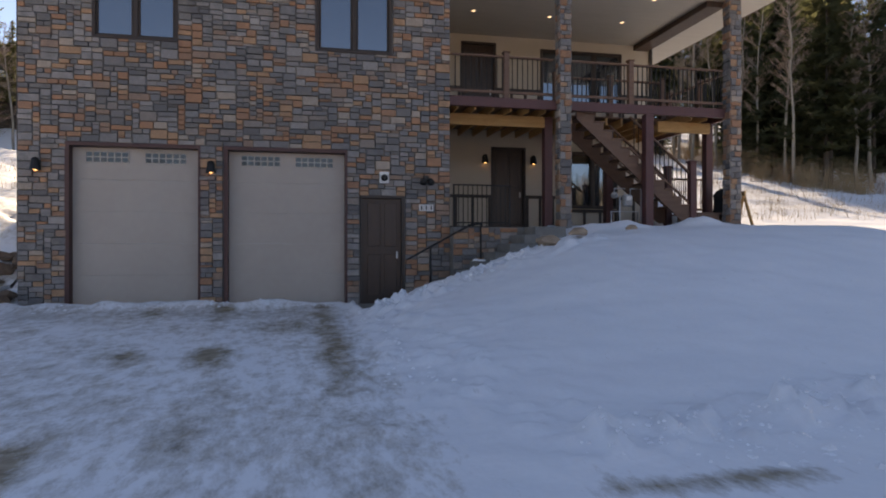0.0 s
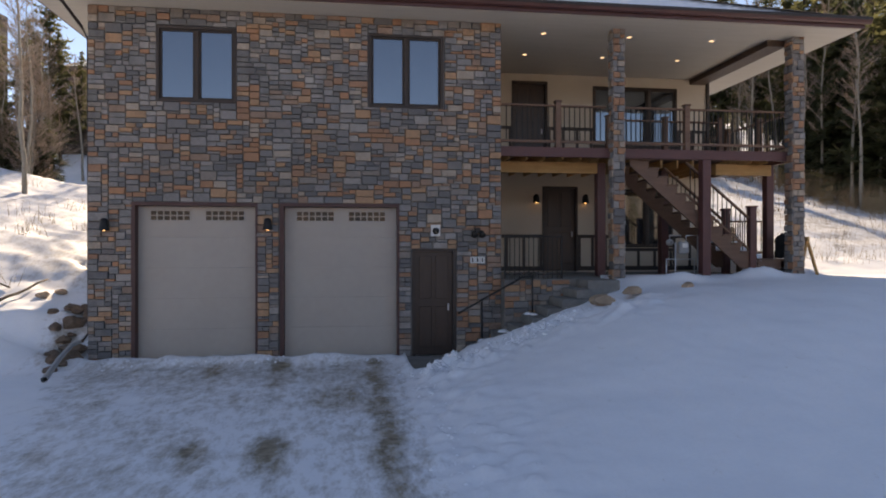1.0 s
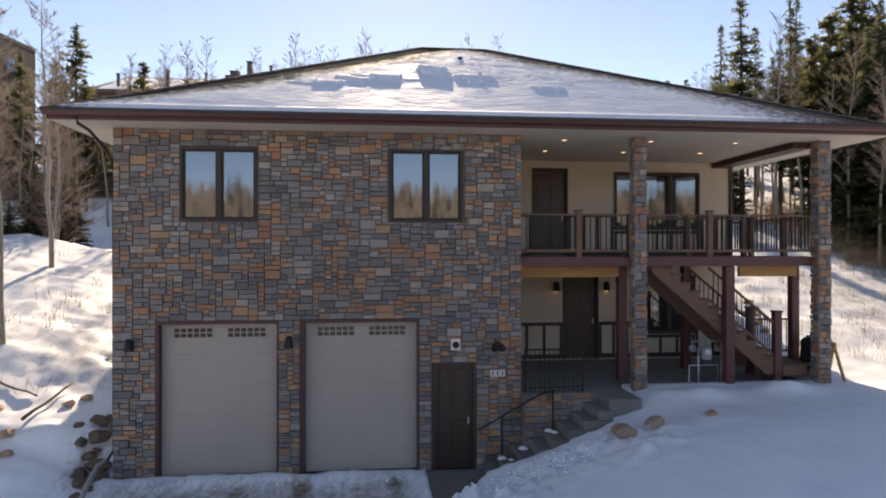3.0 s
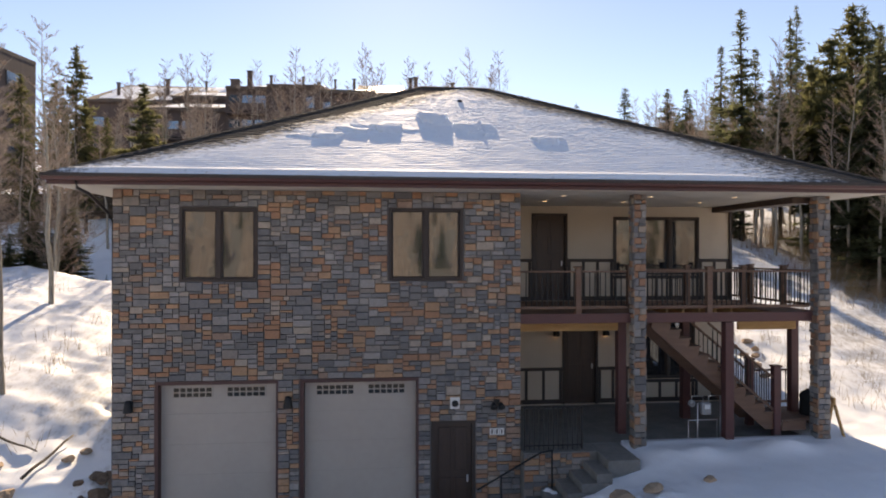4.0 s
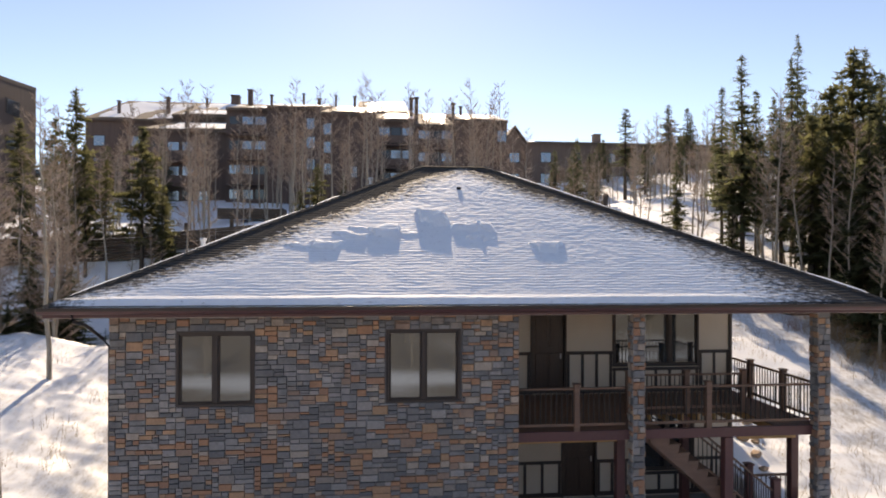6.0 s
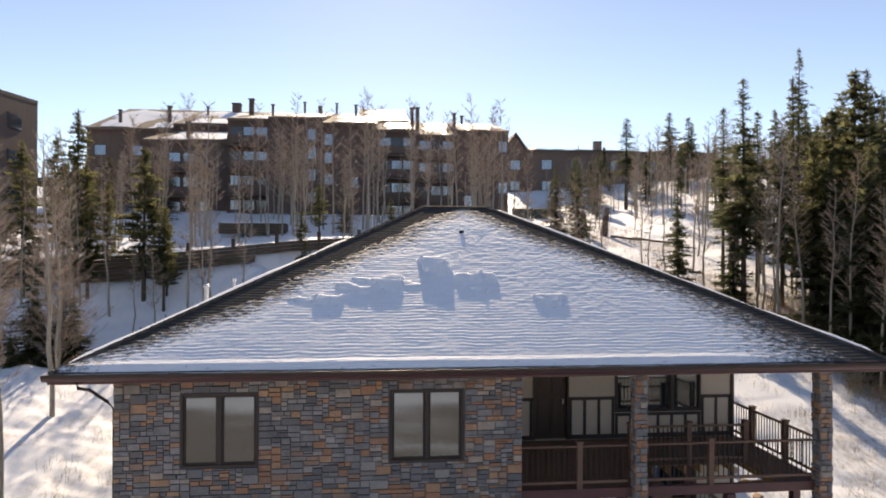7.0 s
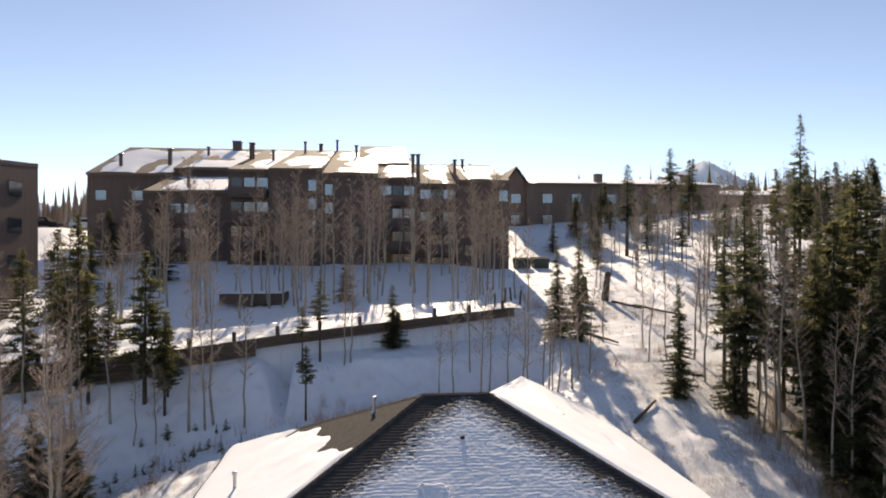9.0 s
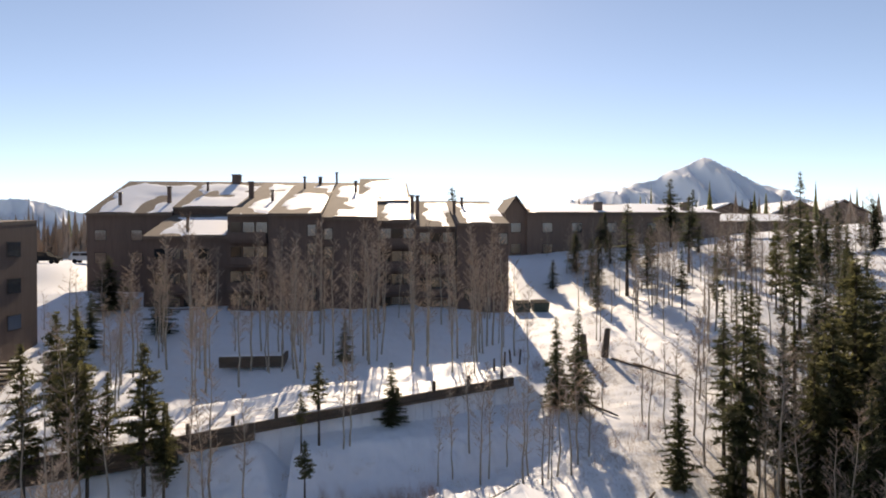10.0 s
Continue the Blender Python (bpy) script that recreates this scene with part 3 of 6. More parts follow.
porch_holes = [(4.2, 5.2, 4.47, 6.86), (6.5, 8.98, 5.18, 6.78), (5.06, 6.06, 1.64, 3.98), (7.3, 8.85, 2.3, 3.92)]
part("porch_wall", holed_wall(bmesh.new(), CORNER, RIGHT, PORCH, PORCH + 0.25, 0.5, SOFFIT, porch_holes), stucco, house, "tan stucco porch wall")


def window(name, x0, x1, z0, z1, y, panes, glass, label, frame_mat=brown_trim, sill=False):
    """A window in a wall that faces -y: frame, mullions and a recessed pane for each sash."""
    w = 0.055
    bm = holed_wall(bmesh.new(), x0, x1, y - 0.03, y + 0.08, z0, z1, [(x0 + w, x1 - w, z0 + w, z1 - w)])
    whole = part(name, bm, frame_mat, house, label)
    edges = np.linspace(x0 + w, x1 - w, panes + 1)
    for k in range(panes):
        a, b = edges[k] + (0.045 if k else 0.008), edges[k + 1] - (0.045 if k < panes - 1 else 0.008)
        sash = bmesh.new()
        for s in ((a, b, z0 + w + 0.004, z0 + w + 0.04), (a, b, z1 - w - 0.04, z1 - w - 0.004)):
            box(sash, s[0], s[1], y + 0.0, y + 0.06, s[2], s[3], 0.004)
        for s in ((a, a + 0.035), (b - 0.035, b)):
            box(sash, s[0], s[1], y + 0.002, y + 0.06, z0 + w + 0.04, z1 - w - 0.04, 0.004)
        part("sash", sash, frame_mat, whole)
        part("pane", boxed(a + 0.03, b - 0.03, y + 0.03, y + 0.042, z0 + w + 0.03, z1 - w - 0.03), glass, whole, "reflective glass pane")
        if k < panes - 1:
            part("mullion", boxed(edges[k + 1] - 0.042, edges[k + 1] + 0.042, y - 0.024, y + 0.078, z0 + w + 0.002, z1 - w - 0.002, bevel=0.006), frame_mat, whole)
    return whole


for x0, x1, z0, z1 in WINDOWS:
    window("window", x0, x1, z0, z1, FRONT + 0.0, 2, coated_glass, "dark brown twin casement window in stone wall")
window("window", 6.5, 8.98, 5.18, 6.78, PORCH, 3, coated_glass, "wide three-pane window on the upper porch")
window("window", 7.3, 8.85, 2.3, 3.92, PORCH, 2, coated_glass, "dark window on the lower porch")


def garage_door(x0, x1):
    frame_bm = holed_wall(bmesh.new(), x0, x1, FRONT - 0.05, FRONT + 0.2, -0.02, 3.19, [(x0 + 0.075, x1 - 0.045, -0.1, 3.12)])
    door = part("garage_door", frame_bm, maroon_trim, house, "tall taupe sectional garage door")
    a, b, y = x0 + 0.078, x1 - 0.048, FRONT + 0.14
    rows = np.linspace(0.02, 3.115, 6)
    for lo, hi in zip(rows, rows[1:]):
        part("door_section", boxed(a, b, y, y + 0.05, lo + 0.0007, hi - 0.0007, bevel=0.0015), garage_paint, door)
    part("weather_strip", boxed(a, b, y - 0.01, y + 0.05, 0.0, 0.018), black_iron, door)
    for c in (a + 0.62, b - 0.62):
        lite = bmesh.new()
        gx, gz = np.linspace(c - 0.385, c + 0.385, 7), np.linspace(2.83, 3.035, 3)
        for x in gx:
            box(lite, x - 0.011, x + 0.011, y - 0.016, y - 0.002, gz[0] - 0.011, gz[-1] + 0.011)
        for z in gz:
            box(lite, gx[0], gx[-1], y - 0.015, y - 0.003, z - 0.011, z + 0.011)
        part("lite_grille", lite, garage_paint, door, "taupe window grille")
        for p in range(6):
            for q in range(2):
                part("pane", boxed(gx[p] + 0.01, gx[p + 1] - 0.01, y - 0.008, y - 0.004, gz[q] + 0.01, gz[q + 1] - 0.01), dark_glass, door)


for x0, x1 in GARAGES:
    garage_door(x0, x1)


def hinged_door(x0, x1, z0, z1, y, label, panels=True):
    bm = holed_wall(bmesh.new(), x0, x1, y - 0.03, y + 0.14, z0, z1, [(x0 + 0.06, x1 - 0.06, z0 - 0.1, z1 - 0.06)])
    door = part("door", bm, brown_trim, house, label)
    part("leaf", boxed(x0 + 0.062, x1 - 0.062, y + 0.06, y + 0.105, z0 + 0.01, z1 - 0.064, bevel=0.004), door_wood, door)
    if panels:
        h = z1 - z0
        for a, b in ((0.08, 0.46), (0.53, 0.93)):
            for c, d in ((x0 + 0.15, (x0 + x1) / 2 - 0.04), ((x0 + x1) / 2 + 0.04, x1 - 0.15)):
                part("panel", boxed(c, d, y + 0.048, y + 0.0605, z0 + a * h, z0 + b * h, bevel=0.01), door_wood, door)
    part("door_handle", boxed(x1 - 0.17, x1 - 0.13, y + 0.01, y + 0.06, z0 + 0.95, z0 + 1.1, bevel=0.01), galvanised, door, "steel door handle")


hinged_door(1.14, 2.06, 0.0, 2.27, FRONT, "closed dark brown side door beside the garage")
hinged_door(4.2, 5.2, 4.47, 6.86, PORCH, "closed dark door on the upper porch")
hinged_door(5.06, 6.06, 1.64, 3.98, PORCH, "closed dark front door on the lower porch")

# board-and-panel dado of the porch wall
for z0, z1, runs in ((4.47, 5.62, ((CORNER, 4.2), (5.2, 6.5), (8.98, RIGHT))), (4.47, 5.16, ((6.5, 8.98),)), (1.66, 2.65, ((CORNER, 5.06), (6.06, 7.3), (8.85, RIGHT))), (1.66, 2.28, ((7.3, 8.85),))):
    for a, b in runs:
        bm = bmesh.new()
        box(bm, a, b, PORCH - 0.025, PORCH - 0.001, z1 - 0.09, z1, 0.004)
        box(bm, a, b, PORCH - 0.025, PORCH - 0.001, z0, z0 + 0.12, 0.004)
        n = max(1, round((b - a) / 0.45))
        for x in np.linspace(a + 0.05, b - 0.05, n + 1):
            box(bm, x - 0.04, x + 0.04, PORCH - 0.022, PORCH - 0.002, z0 + 0.12, z1 - 0.09, 0.004)
        part("dado_trim", bm, brown_trim, house, "brown dado boards")
part("corner_board", boxed(RIGHT - 0.02, RIGHT + 0.06, PORCH - 0.06, PORCH + 0.1, 1.0, SOFFIT, bevel=0.006), brown_trim, house)

# ceiling, soffit and fascia
part("soffit", boxed(-6.1, 10.95, 12.8, 27.8, SOFFIT, SOFFIT + 0.04), soffit_white, house, "cream soffit and porch ceiling")
part("soffit", boxed(2.95, 10.95, 27.8, 31.3, SOFFIT, SOFFIT + 0.04), soffit_white, house)
part("ceiling_beam", boxed(9.36, 9.82, 13.72, PORCH - 0.002, 6.915, SOFFIT - 0.002, bevel=0.01), dark_wood, house, "dark brown porch beam")
EAVE = (-6.15, 11.0, 12.75, 27.9)
EZ, PITCH, RISE = 7.27, 0.494, 7.55
for a, b, c, d in ((-6.15, 11.0, 12.745, 12.795), (-6.15, -6.1, 12.8, 27.9), (10.955, 11.005, 12.8, 31.4), (-6.1, 2.9, 27.85, 27.9)):
    part("fascia", boxed(a, b, c, d, SOFFIT + 0.012, EZ - 0.012, bevel=0.004), fascia_red, house, "dark red fascia board")


def gutter(a, b, y):
    """An open trough along x."""
    profile = [(0, 0.0), (0, -0.11), (-0.06, -0.125), (-0.10, -0.10), (-0.125, -0.04), (-0.125, 0.0), (-0.112, 0.0), (-0.112, -0.035), (-0.09, -0.088), (-0.05, -0.108), (-0.012, -0.1), (-0.012, 0)]
    v = [(x, y + p, EZ - 0.01 + q) for x in (a, b) for p, q in profile]
    n = len(profile)
    f = [(k, (k + 1) % n, n + (k + 1) % n, n + k) for k in range(n)] + [tuple(range(n - 1, -1, -1)), tuple(range(n, 2 * n))]
    return dress("gutter", meshed("gutter", v, f), fascia_red, house, "dark maroon metal gutter")


gutter(-6.2, 11.08, 12.743)
part("gutter_lip", boxed(-6.2, 11.08, 12.600, 12.616, EZ - 0.062, EZ + 0.004, bevel=0.004), gutter_metal, house, "dark rolled gutter lip")
piped("downspout", [(-5.62, 12.72, 7.14), (-5.60, 12.76, 7.0), (-5.5, 13.0, 6.92), (-5.33, 13.4, 6.6), (-5.275, 13.6, 6.4), (-5.275, 13.62, 3.0), (-5.275, 13.62, 0.6), (-5.34, 13.45, 0.44)], 0.032, gutter_metal, house, "dark bronze downspout")


# the roof: overlapping shingle courses on every slope
def courses(name, corners, count, label=""):
    """Corners: eave start, eave end, top end, top start. Each course lies over the one below."""
    a, b, c, d = (Vector(p) for p in corners)
    normal = (b - a).cross(d - a).normalized()
    if normal.z < 0:
        normal = -normal
    v, f = [tuple(a + normal * 0.004), tuple(b + normal * 0.004)], []
    for k in range(count):
        lo, hi = k / count, (k + 1) / count
        p, q, r, s = a.lerp(d, lo), b.lerp(c, lo), b.lerp(c, hi), a.lerp(d, hi)
        n = len(v)
        v += [tuple(p + normal * 0.014), tuple(q + normal * 0.014), tuple(s + normal * 0.004), tuple(r + normal * 0.004)]
        f += [(n - 2, n - 1, n + 1, n), (n, n + 1, n + 3, n + 2)]
    return dress(name, meshed(name, v, f), shingle, house, label)


def roof_z(d):
    return EZ + PITCH * d


TOP = roof_z(RISE)
COURSES = 70
RL, RR, RY = -6.15 + RISE, 11.0 - RISE, 12.75 + RISE
WX, WZ = 6.95, roof_z(4.05)
courses("front_roof", [(-6.15, 12.75, EZ), (11.0, 12.75, EZ), (RR, RY, TOP), (RL, RY, TOP)], COURSES, "dark shingle roof slope under thin snow")
courses("left_roof", [(-6.15, 27.85, EZ), (-6.15, 12.75, EZ), (RL, RY, TOP), (RL, RY + 0.001, TOP)], 30, "brown shingle roof slope, partly snowy")
courses("rear_roof", [(11.0, 27.85, EZ), (-6.15, 27.85, EZ), (RL, RY, TOP), (RR, RY, TOP)], 30)
courses("right_roof", [(11.0, 12.75, EZ), (11.0, 31.4, EZ), (WX, 31.4, WZ), (WX, 12.75 + 4.05, WZ)], 16, "snow-covered right roof slope")
courses("right_roof", [(WX, 12.75 + 4.05, WZ), (WX, 27.85 - 4.05, WZ), (RR, RY + 0.001, TOP), (RR, RY, TOP)], 14)
courses("wing_roof", [(2.9, 31.4, EZ), (2.9, 27.85, EZ), (WX, 23.8, WZ), (WX, 31.4, WZ)], 16)
for a, b in (((-6.15, 12.75, EZ), (RL, RY, TOP)), ((11.0, 12.75, EZ), (RR, RY, TOP)), ((RL, RY, TOP), (RR, RY, TOP)), ((-6.15, 27.85, EZ), (RL, RY, TOP)), ((RR, RY, TOP), (WX, 23.8, WZ)), ((WX, 23.8, WZ), (WX, 31.4, WZ))):
    a, b = Vector(a), Vector(b)
    v, f = [], []
    n = max(2, round((b - a).length / 0.3))
    side = (b - a).cross(Vector((0, 0, 1))).normalized() * 0.11
    for k in range(n):
        for at, lift in ((k / n, 0.038), ((k + 1) / n, 0.030)):
            p = a.lerp(b, at) + Vector((0, 0, lift))
            v += [tuple(p + side - Vector((0, 0, 0.045))), tuple(p), tuple(p - side - Vector((0, 0, 0.045)))]
    for k in range(2 * n - 1):
        i = 3 * k
        f += [(i, i + 1, i + 4, i + 3), (i + 1, i + 2, i + 5, i + 4)]
    dress("ridge_cap", meshed("ridge_cap", v, f), shingle, house)


def roof_snow(name, along, up, place, depth, label, skirt=False):
    """A sheet of snow on a slope; where its depth falls below nothing it sinks under the shingles. place(u, v) gives x, y, z."""
    U, V = np.meshgrid(along, up)
    X, Y, Z = place(U, V)
    depths = depth(U, V, X, Y)
    Z = Z + (np.where(depths > 0, depths * step(-0.04, 0.42, Y - 12.75 - V), depths) if skirt else depths) - (0.02 if skirt else 0)
    return tagged(dress(name, grid_mesh(name, X, Y, Z), roof_snow_skin, smooth=True), label, "snow", kind="structure")


shown = {}


def front_depth(U, V, X, Y):
    d = np.maximum(Y - 12.75, 0)
    left_gap, right_gap = (X + 6.15) - d, (11.0 - X) - d
    pitch = RISE / COURSES
    wavy = d + 0.05 * fbm(X * 1.9, d * 1.2, 3, 70)
    row = np.floor(wavy / pitch)
    within = wavy / pitch - row
    tab = lattice(np.floor(X / 0.13 + 0.5 * (row % 2) + 0.3 * lattice(row, row * 0, 3)), row, 5) - 0.5
    grain = fbm(X * 11, d * 16, 2, 71)
    high = d / RISE
    left = step(-0.5, 1.7, left_gap + 0.55 * (1 - step(0.0, 0.2, high)) - 0.35 - 0.85 * high ** 0.8 + 0.35 * fbm(X * 0.8, d * 0.8, 3, 77) + 0.25 * grain)
    corner = 2.0 * np.clip(1 - high / 0.36, 0, 1) ** 1.5
    right = step(-0.35, 2.0 + corner, right_gap - 0.3 - 0.16 * high + 0.3 * fbm(X * 0.7, d * 0.7, 3, 78) + 0.25 * grain)
    cover = np.minimum(np.minimum(left, right), 1 - 0.38 * step(0.86, 0.985, high) + 0.25 * grain * step(0.8, 0.95, high))
    cover = np.clip(cover, 0, 1)
    ruffle = 0.25 + 0.75 * step(0.2, 0.6, high + 0.6 * fbm(X * 0.35, d * 0.5, 2, 79))
    depth = -0.03 + 0.042 * step(0.0, 0.2, cover) + 0.024 * cover + 0.012 * (1 - high) * cover + (0.002 + 0.009 * np.clip(0.35 + 1.9 * fbm(X * 2.3 + 3.1 * row, row * 0.37, 2, 87), 0, 1.2)) * (0.5 - within)
    depth = depth + 0.004 * tab * (1 - 0.6 * cover) + ruffle * (0.007 * grain + 0.006 * fbm(X * 3, d * 9, 2, 73)) + 0.010 * fbm(X * 0.3, d * 0.4, 2, 81)
    shown["cover"] = cover
    for cx, cy, wx, wy, h in ((1.55, 16.45, 0.30, 0.42, 0.26), (2.2, 15.95, 0.36, 0.22, 0.15), (2.78, 16.0, 0.2, 0.22, 0.14), (0.22, 15.65, 0.38, 0.3, 0.17), (-0.5, 15.45, 0.34, 0.22, 0.12), (-1.05, 15.05, 0.36, 0.26, 0.12), (4.0, 14.95, 0.32, 0.22, 0.12),
                              (2.32, 15.5, 0.13, 0.13, 0.09), (2.72, 15.35, 0.16, 0.1, 0.07), (-0.42, 15.85, 0.24, 0.12, 0.08), (0.9, 15.62, 0.22, 0.16, 0.06), (-1.65, 15.02, 0.3, 0.15, 0.06)):
        ex = (X - cx + 0.32 * fbm(X * 2.6, Y * 2.6, 3, 83) + 0.25 * (cy - Y) * np.sign(cx - 1.9)) / (wx * (1 + 0.35 * np.clip((Y - cy) / wy, -1, 1)))
        ey = (Y - cy + 0.22 * fbm(X * 2.7 + 9, Y * 2.7, 3, 84)) / wy
        slab = step(1.0, 0.78, np.abs(ex)) * step(-1.3, 0.55, ey) * step(1.0, 0.82, ey)
        depth = np.maximum(depth, depth * 0.6 + slab * h * 0.62)
    lip = step(0.12, 0.0, d)
    depth = depth - 0.05 * lip ** 2 + 0.02 * np.exp(-((d - 0.16) / 0.08) ** 2) * step(2.0, 4.0, right_gap)
    return depth


front_rows = np.linspace(0.0, RISE - 0.03, 400)
front_snow = roof_snow("front_roof_snow", np.linspace(0, 1, 600), front_rows,
          lambda u, v: (-6.12 + v + u * (17.09 - 2 * v), 12.74 + v, roof_z(v)), front_depth, "thin rippled snow on the shaded front roof slope")
front_snow.data.attributes.new("cover", "FLOAT", "POINT").data.foreach_set("value", shown["cover"].astype(np.float32).ravel())
front_snow.data.materials[0] = frosted_snow
# sunlit snow on the other slopes
roof_snow("side_roof_snow", np.linspace(0, 1, 110) ** 2.2, np.linspace(0, RISE - 0.05, 50),
          lambda u, v: (-6.15 + v, 12.76 + v + u * (14.96 - 2 * v), roof_z(v)),
          lambda U, V, X, Y: 0.11 + 0.045 * np.exp(-((Y - 12.75 - V) / 0.3)) * step(5.2, 3.2, V) - 0.30 * step(-0.6, 0.8, (Y - 21.5) * 0.30 + (V - 4.5) * 0.8 + 1.2 * fbm(X * 0.5, Y * 0.5, 3, 91)) + 0.04 * fbm(X, Y, 3, 92) - 0.10 * step(0.25, 0.0, V), "bright snow on the sunny roof slope with bare shingles above", True)
roof_snow("side_roof_snow", np.linspace(0, 1, 130) ** 2.2, np.linspace(0, 4.05, 40),
          lambda u, v: (11.0 - v, 12.76 + v + u * (18.5 - v), roof_z(v)),
          lambda U, V, X, Y: 0.12 + 0.04 * np.exp(-((Y - 12.75 - V) / 0.6)) + 0.05 * fbm(X * 0.8, Y * 0.8, 3, 95) - 0.12 * step(0.2, 0.0, V) - 0.2 * np.exp(-((Y - 22.5) / 0.5) ** 2 - ((V - 2.6) / 0.12) ** 2), "bright snow on the sunny roof slope", True)
roof_snow("side_roof_snow", np.linspace(0, 1, 80) ** 2.0, np.linspace(4.05, RISE - 0.06, 30),
          lambda u, v: (11.0 - v, 12.76 + v + u * (14.9 - 2 * v), roof_z(v)),
          lambda U, V, X, Y: 0.12 + 0.04 * np.exp(-((Y - 12.75 - V) / 0.6)) + 0.05 * fbm(X * 0.8, Y * 0.8, 3, 95) - 0.10 * step(RISE - 0.5, RISE, V), "bright snow on the sunny upper roof slope", True)


roof_snow("side_roof_snow", np.linspace(0, 1, 60), np.linspace(0.0, 4.05, 40),
          lambda u, v: (2.9 + v, 27.85 - v + u * (3.53 + v), roof_z(v)),
          lambda U, V, X, Y: 0.12 + 0.05 * fbm(X * 0.8, Y * 0.8, 3, 97) - 0.2 * step(0.5, 0.0, 31.4 - Y + 0.9 * (4.05 - V)) - 0.2 * step(0.32, 0.16, 31.4 - Y), "bright snow on the rear wing of the roof")


def vent_pipe(x, y, z, h, r, mat, label):
    v, f = [], []
    tube(v, f, [(x, y, z - 0.1), (x, y, z + h)], [r, r], 10)
    tube(v, f, [(x, y, z + h), (x, y, z + h + 0.02), (x, y, z + h + 0.09), (x, y, z + h + 0.1)], [r, r * 1.5, r * 1.5, r * 0.3], 10)
    tube(v, f, [(x, y, z - 0.12), (x, y, z + 0.02), (x, y, z + 0.08)], [r * 2.6, r * 1.9, r * 1.05], 10)
    tagged(dress("vent_pipe", meshed("vent_pipe", v, f), mat, smooth=True), label, "vent pipe")


vent_pipe(-4.59, 17.95, roof_z(1.56), 0.55, 0.06, galvanised, "pale grey roof vent pipe on the side slope")
vent_pipe(-4.38, 20.35, roof_z(1.77), 0.52, 0.055, galvanised, "pale grey roof vent pipe on the side slope")
vent_pipe(-0.15, 21.3, roof_z(6.0), 0.42, 0.055, galvanised, "pale grey roof vent pipe near the ridge")
vent_pipe(2.39, 18.5, roof_z(5.75), -0.01, 0.045, gutter_metal, "short dark vent stub near the ridge")


# ---- pillars ----
def pillar(x0, x1, y0, y1, z0, z1, label, seed):
    p = thing("stone_pillar", label, "pillar", ((x0 + x1) / 2, (y0 + y1) / 2, z0), "porch pillars")
    core = part("core", boxed(x0 + 0.03, x1 - 0.03, y0 + 0.03, y1 - 0.03, z0, z1), mortar, p)
    rng = random.Random(seed)
    for turn, wide in ((0, x1 - x0), (90, y1 - y0), (180, x1 - x0), (270, y1 - y0)):
        deep = (y1 - y0 if turn % 180 == 0 else x1 - x0) / 2
        base = pose((x0 + x1) / 2, (y0 + y1) / 2, 0, 0, 0, turn)
        courses_at, z = [], z0
        while z < z1 - 0.05:
            h = min(rng.choice((0.085, 0.11, 0.14, 0.17)), z1 - z)
            split = rng.choice((0.38, 0.5, 0.62, 1.0))
            cuts = [-wide / 2, wide / 2] if split == 1.0 else [-wide / 2, -wide / 2 + wide * split, wide / 2]
            courses_at += [((a + b) / 2, z + h / 2, b - a, h) for a, b in zip(cuts, cuts[1:])]
            z += h
        for x, zc, w, h in courses_at:
            if turn == 180:
                continue
            ob = dress("stone", rng.choice(stone_meshes), None, core)
            ob.matrix_basis = base @ Matrix.Translation((x, -deep + 0.03, zc)) @ Matrix.Diagonal((w - 0.008, 0.05 * rng.uniform(0.6, 1.2), h - 0.009, 1))
    return p


pillar(5.52, 5.78, 13.42, 13.68, 1.3, SOFFIT - 0.002, "square stone pillar carrying the porch roof, set in snow", 3)
pillar(9.77, 10.05, 13.42, 13.70, 1.3, SOFFIT - 0.002, "square stone pillar at the outer porch corner, set in snow", 4)

# ---- the deck ----
DECK = 4.46
OPEN = (6.05, 8.95, 13.78, 14.95)
deck = thing("balcony_deck", "wooden balcony deck with oxblood rim beam and black balusters", "balcony", (6.4, 15.4, 4.2))
y = 13.70
while y < PORCH - 0.05:
    y1 = min(y + 0.135, PORCH - 0.03)
    runs = [(CORNER + 0.01, 9.93)]
    if y1 > OPEN[2] and y < OPEN[3]:
        runs = [(CORNER + 0.01, OPEN[0]), (OPEN[1], 9.93)]
    for a, b in runs:
        part("deck_board", boxed(a, b, y, y1, DECK - 0.03, DECK, bevel=0.004), deck_wood, deck)
    y += 0.142
part("rim_beam", boxed(CORNER + 0.01, 9.9, 13.60, 13.69, DECK - 0.2, DECK + 0.01, bevel=0.006), red_steel, deck, "oxblood painted rim beam")
part("rim_beam", boxed(9.9, 9.99, 13.72, PORCH - 0.01, DECK - 0.2, DECK + 0.01, bevel=0.006), red_steel, deck)
part("timber_beam", boxed(CORNER + 0.01, 5.6, 14.36, 14.46, 4.0, DECK - 0.205, bevel=0.006), raw_wood, deck, "golden raw timber beam")
part("timber_beam", boxed(8.4, 9.82, 14.26, 14.36, 4.0, DECK - 0.205, bevel=0.006), raw_wood, deck, "golden raw timber beam")
for x in np.arange(3.3, 9.8, 0.41):
    a = 13.86 if not OPEN[0] < x < OPEN[1] else OPEN[3] + 0.02
    part("joist", boxed(x - 0.02, x + 0.02, a, PORCH - 0.03, DECK - 0.22, DECK - 0.034), raw_wood, deck)


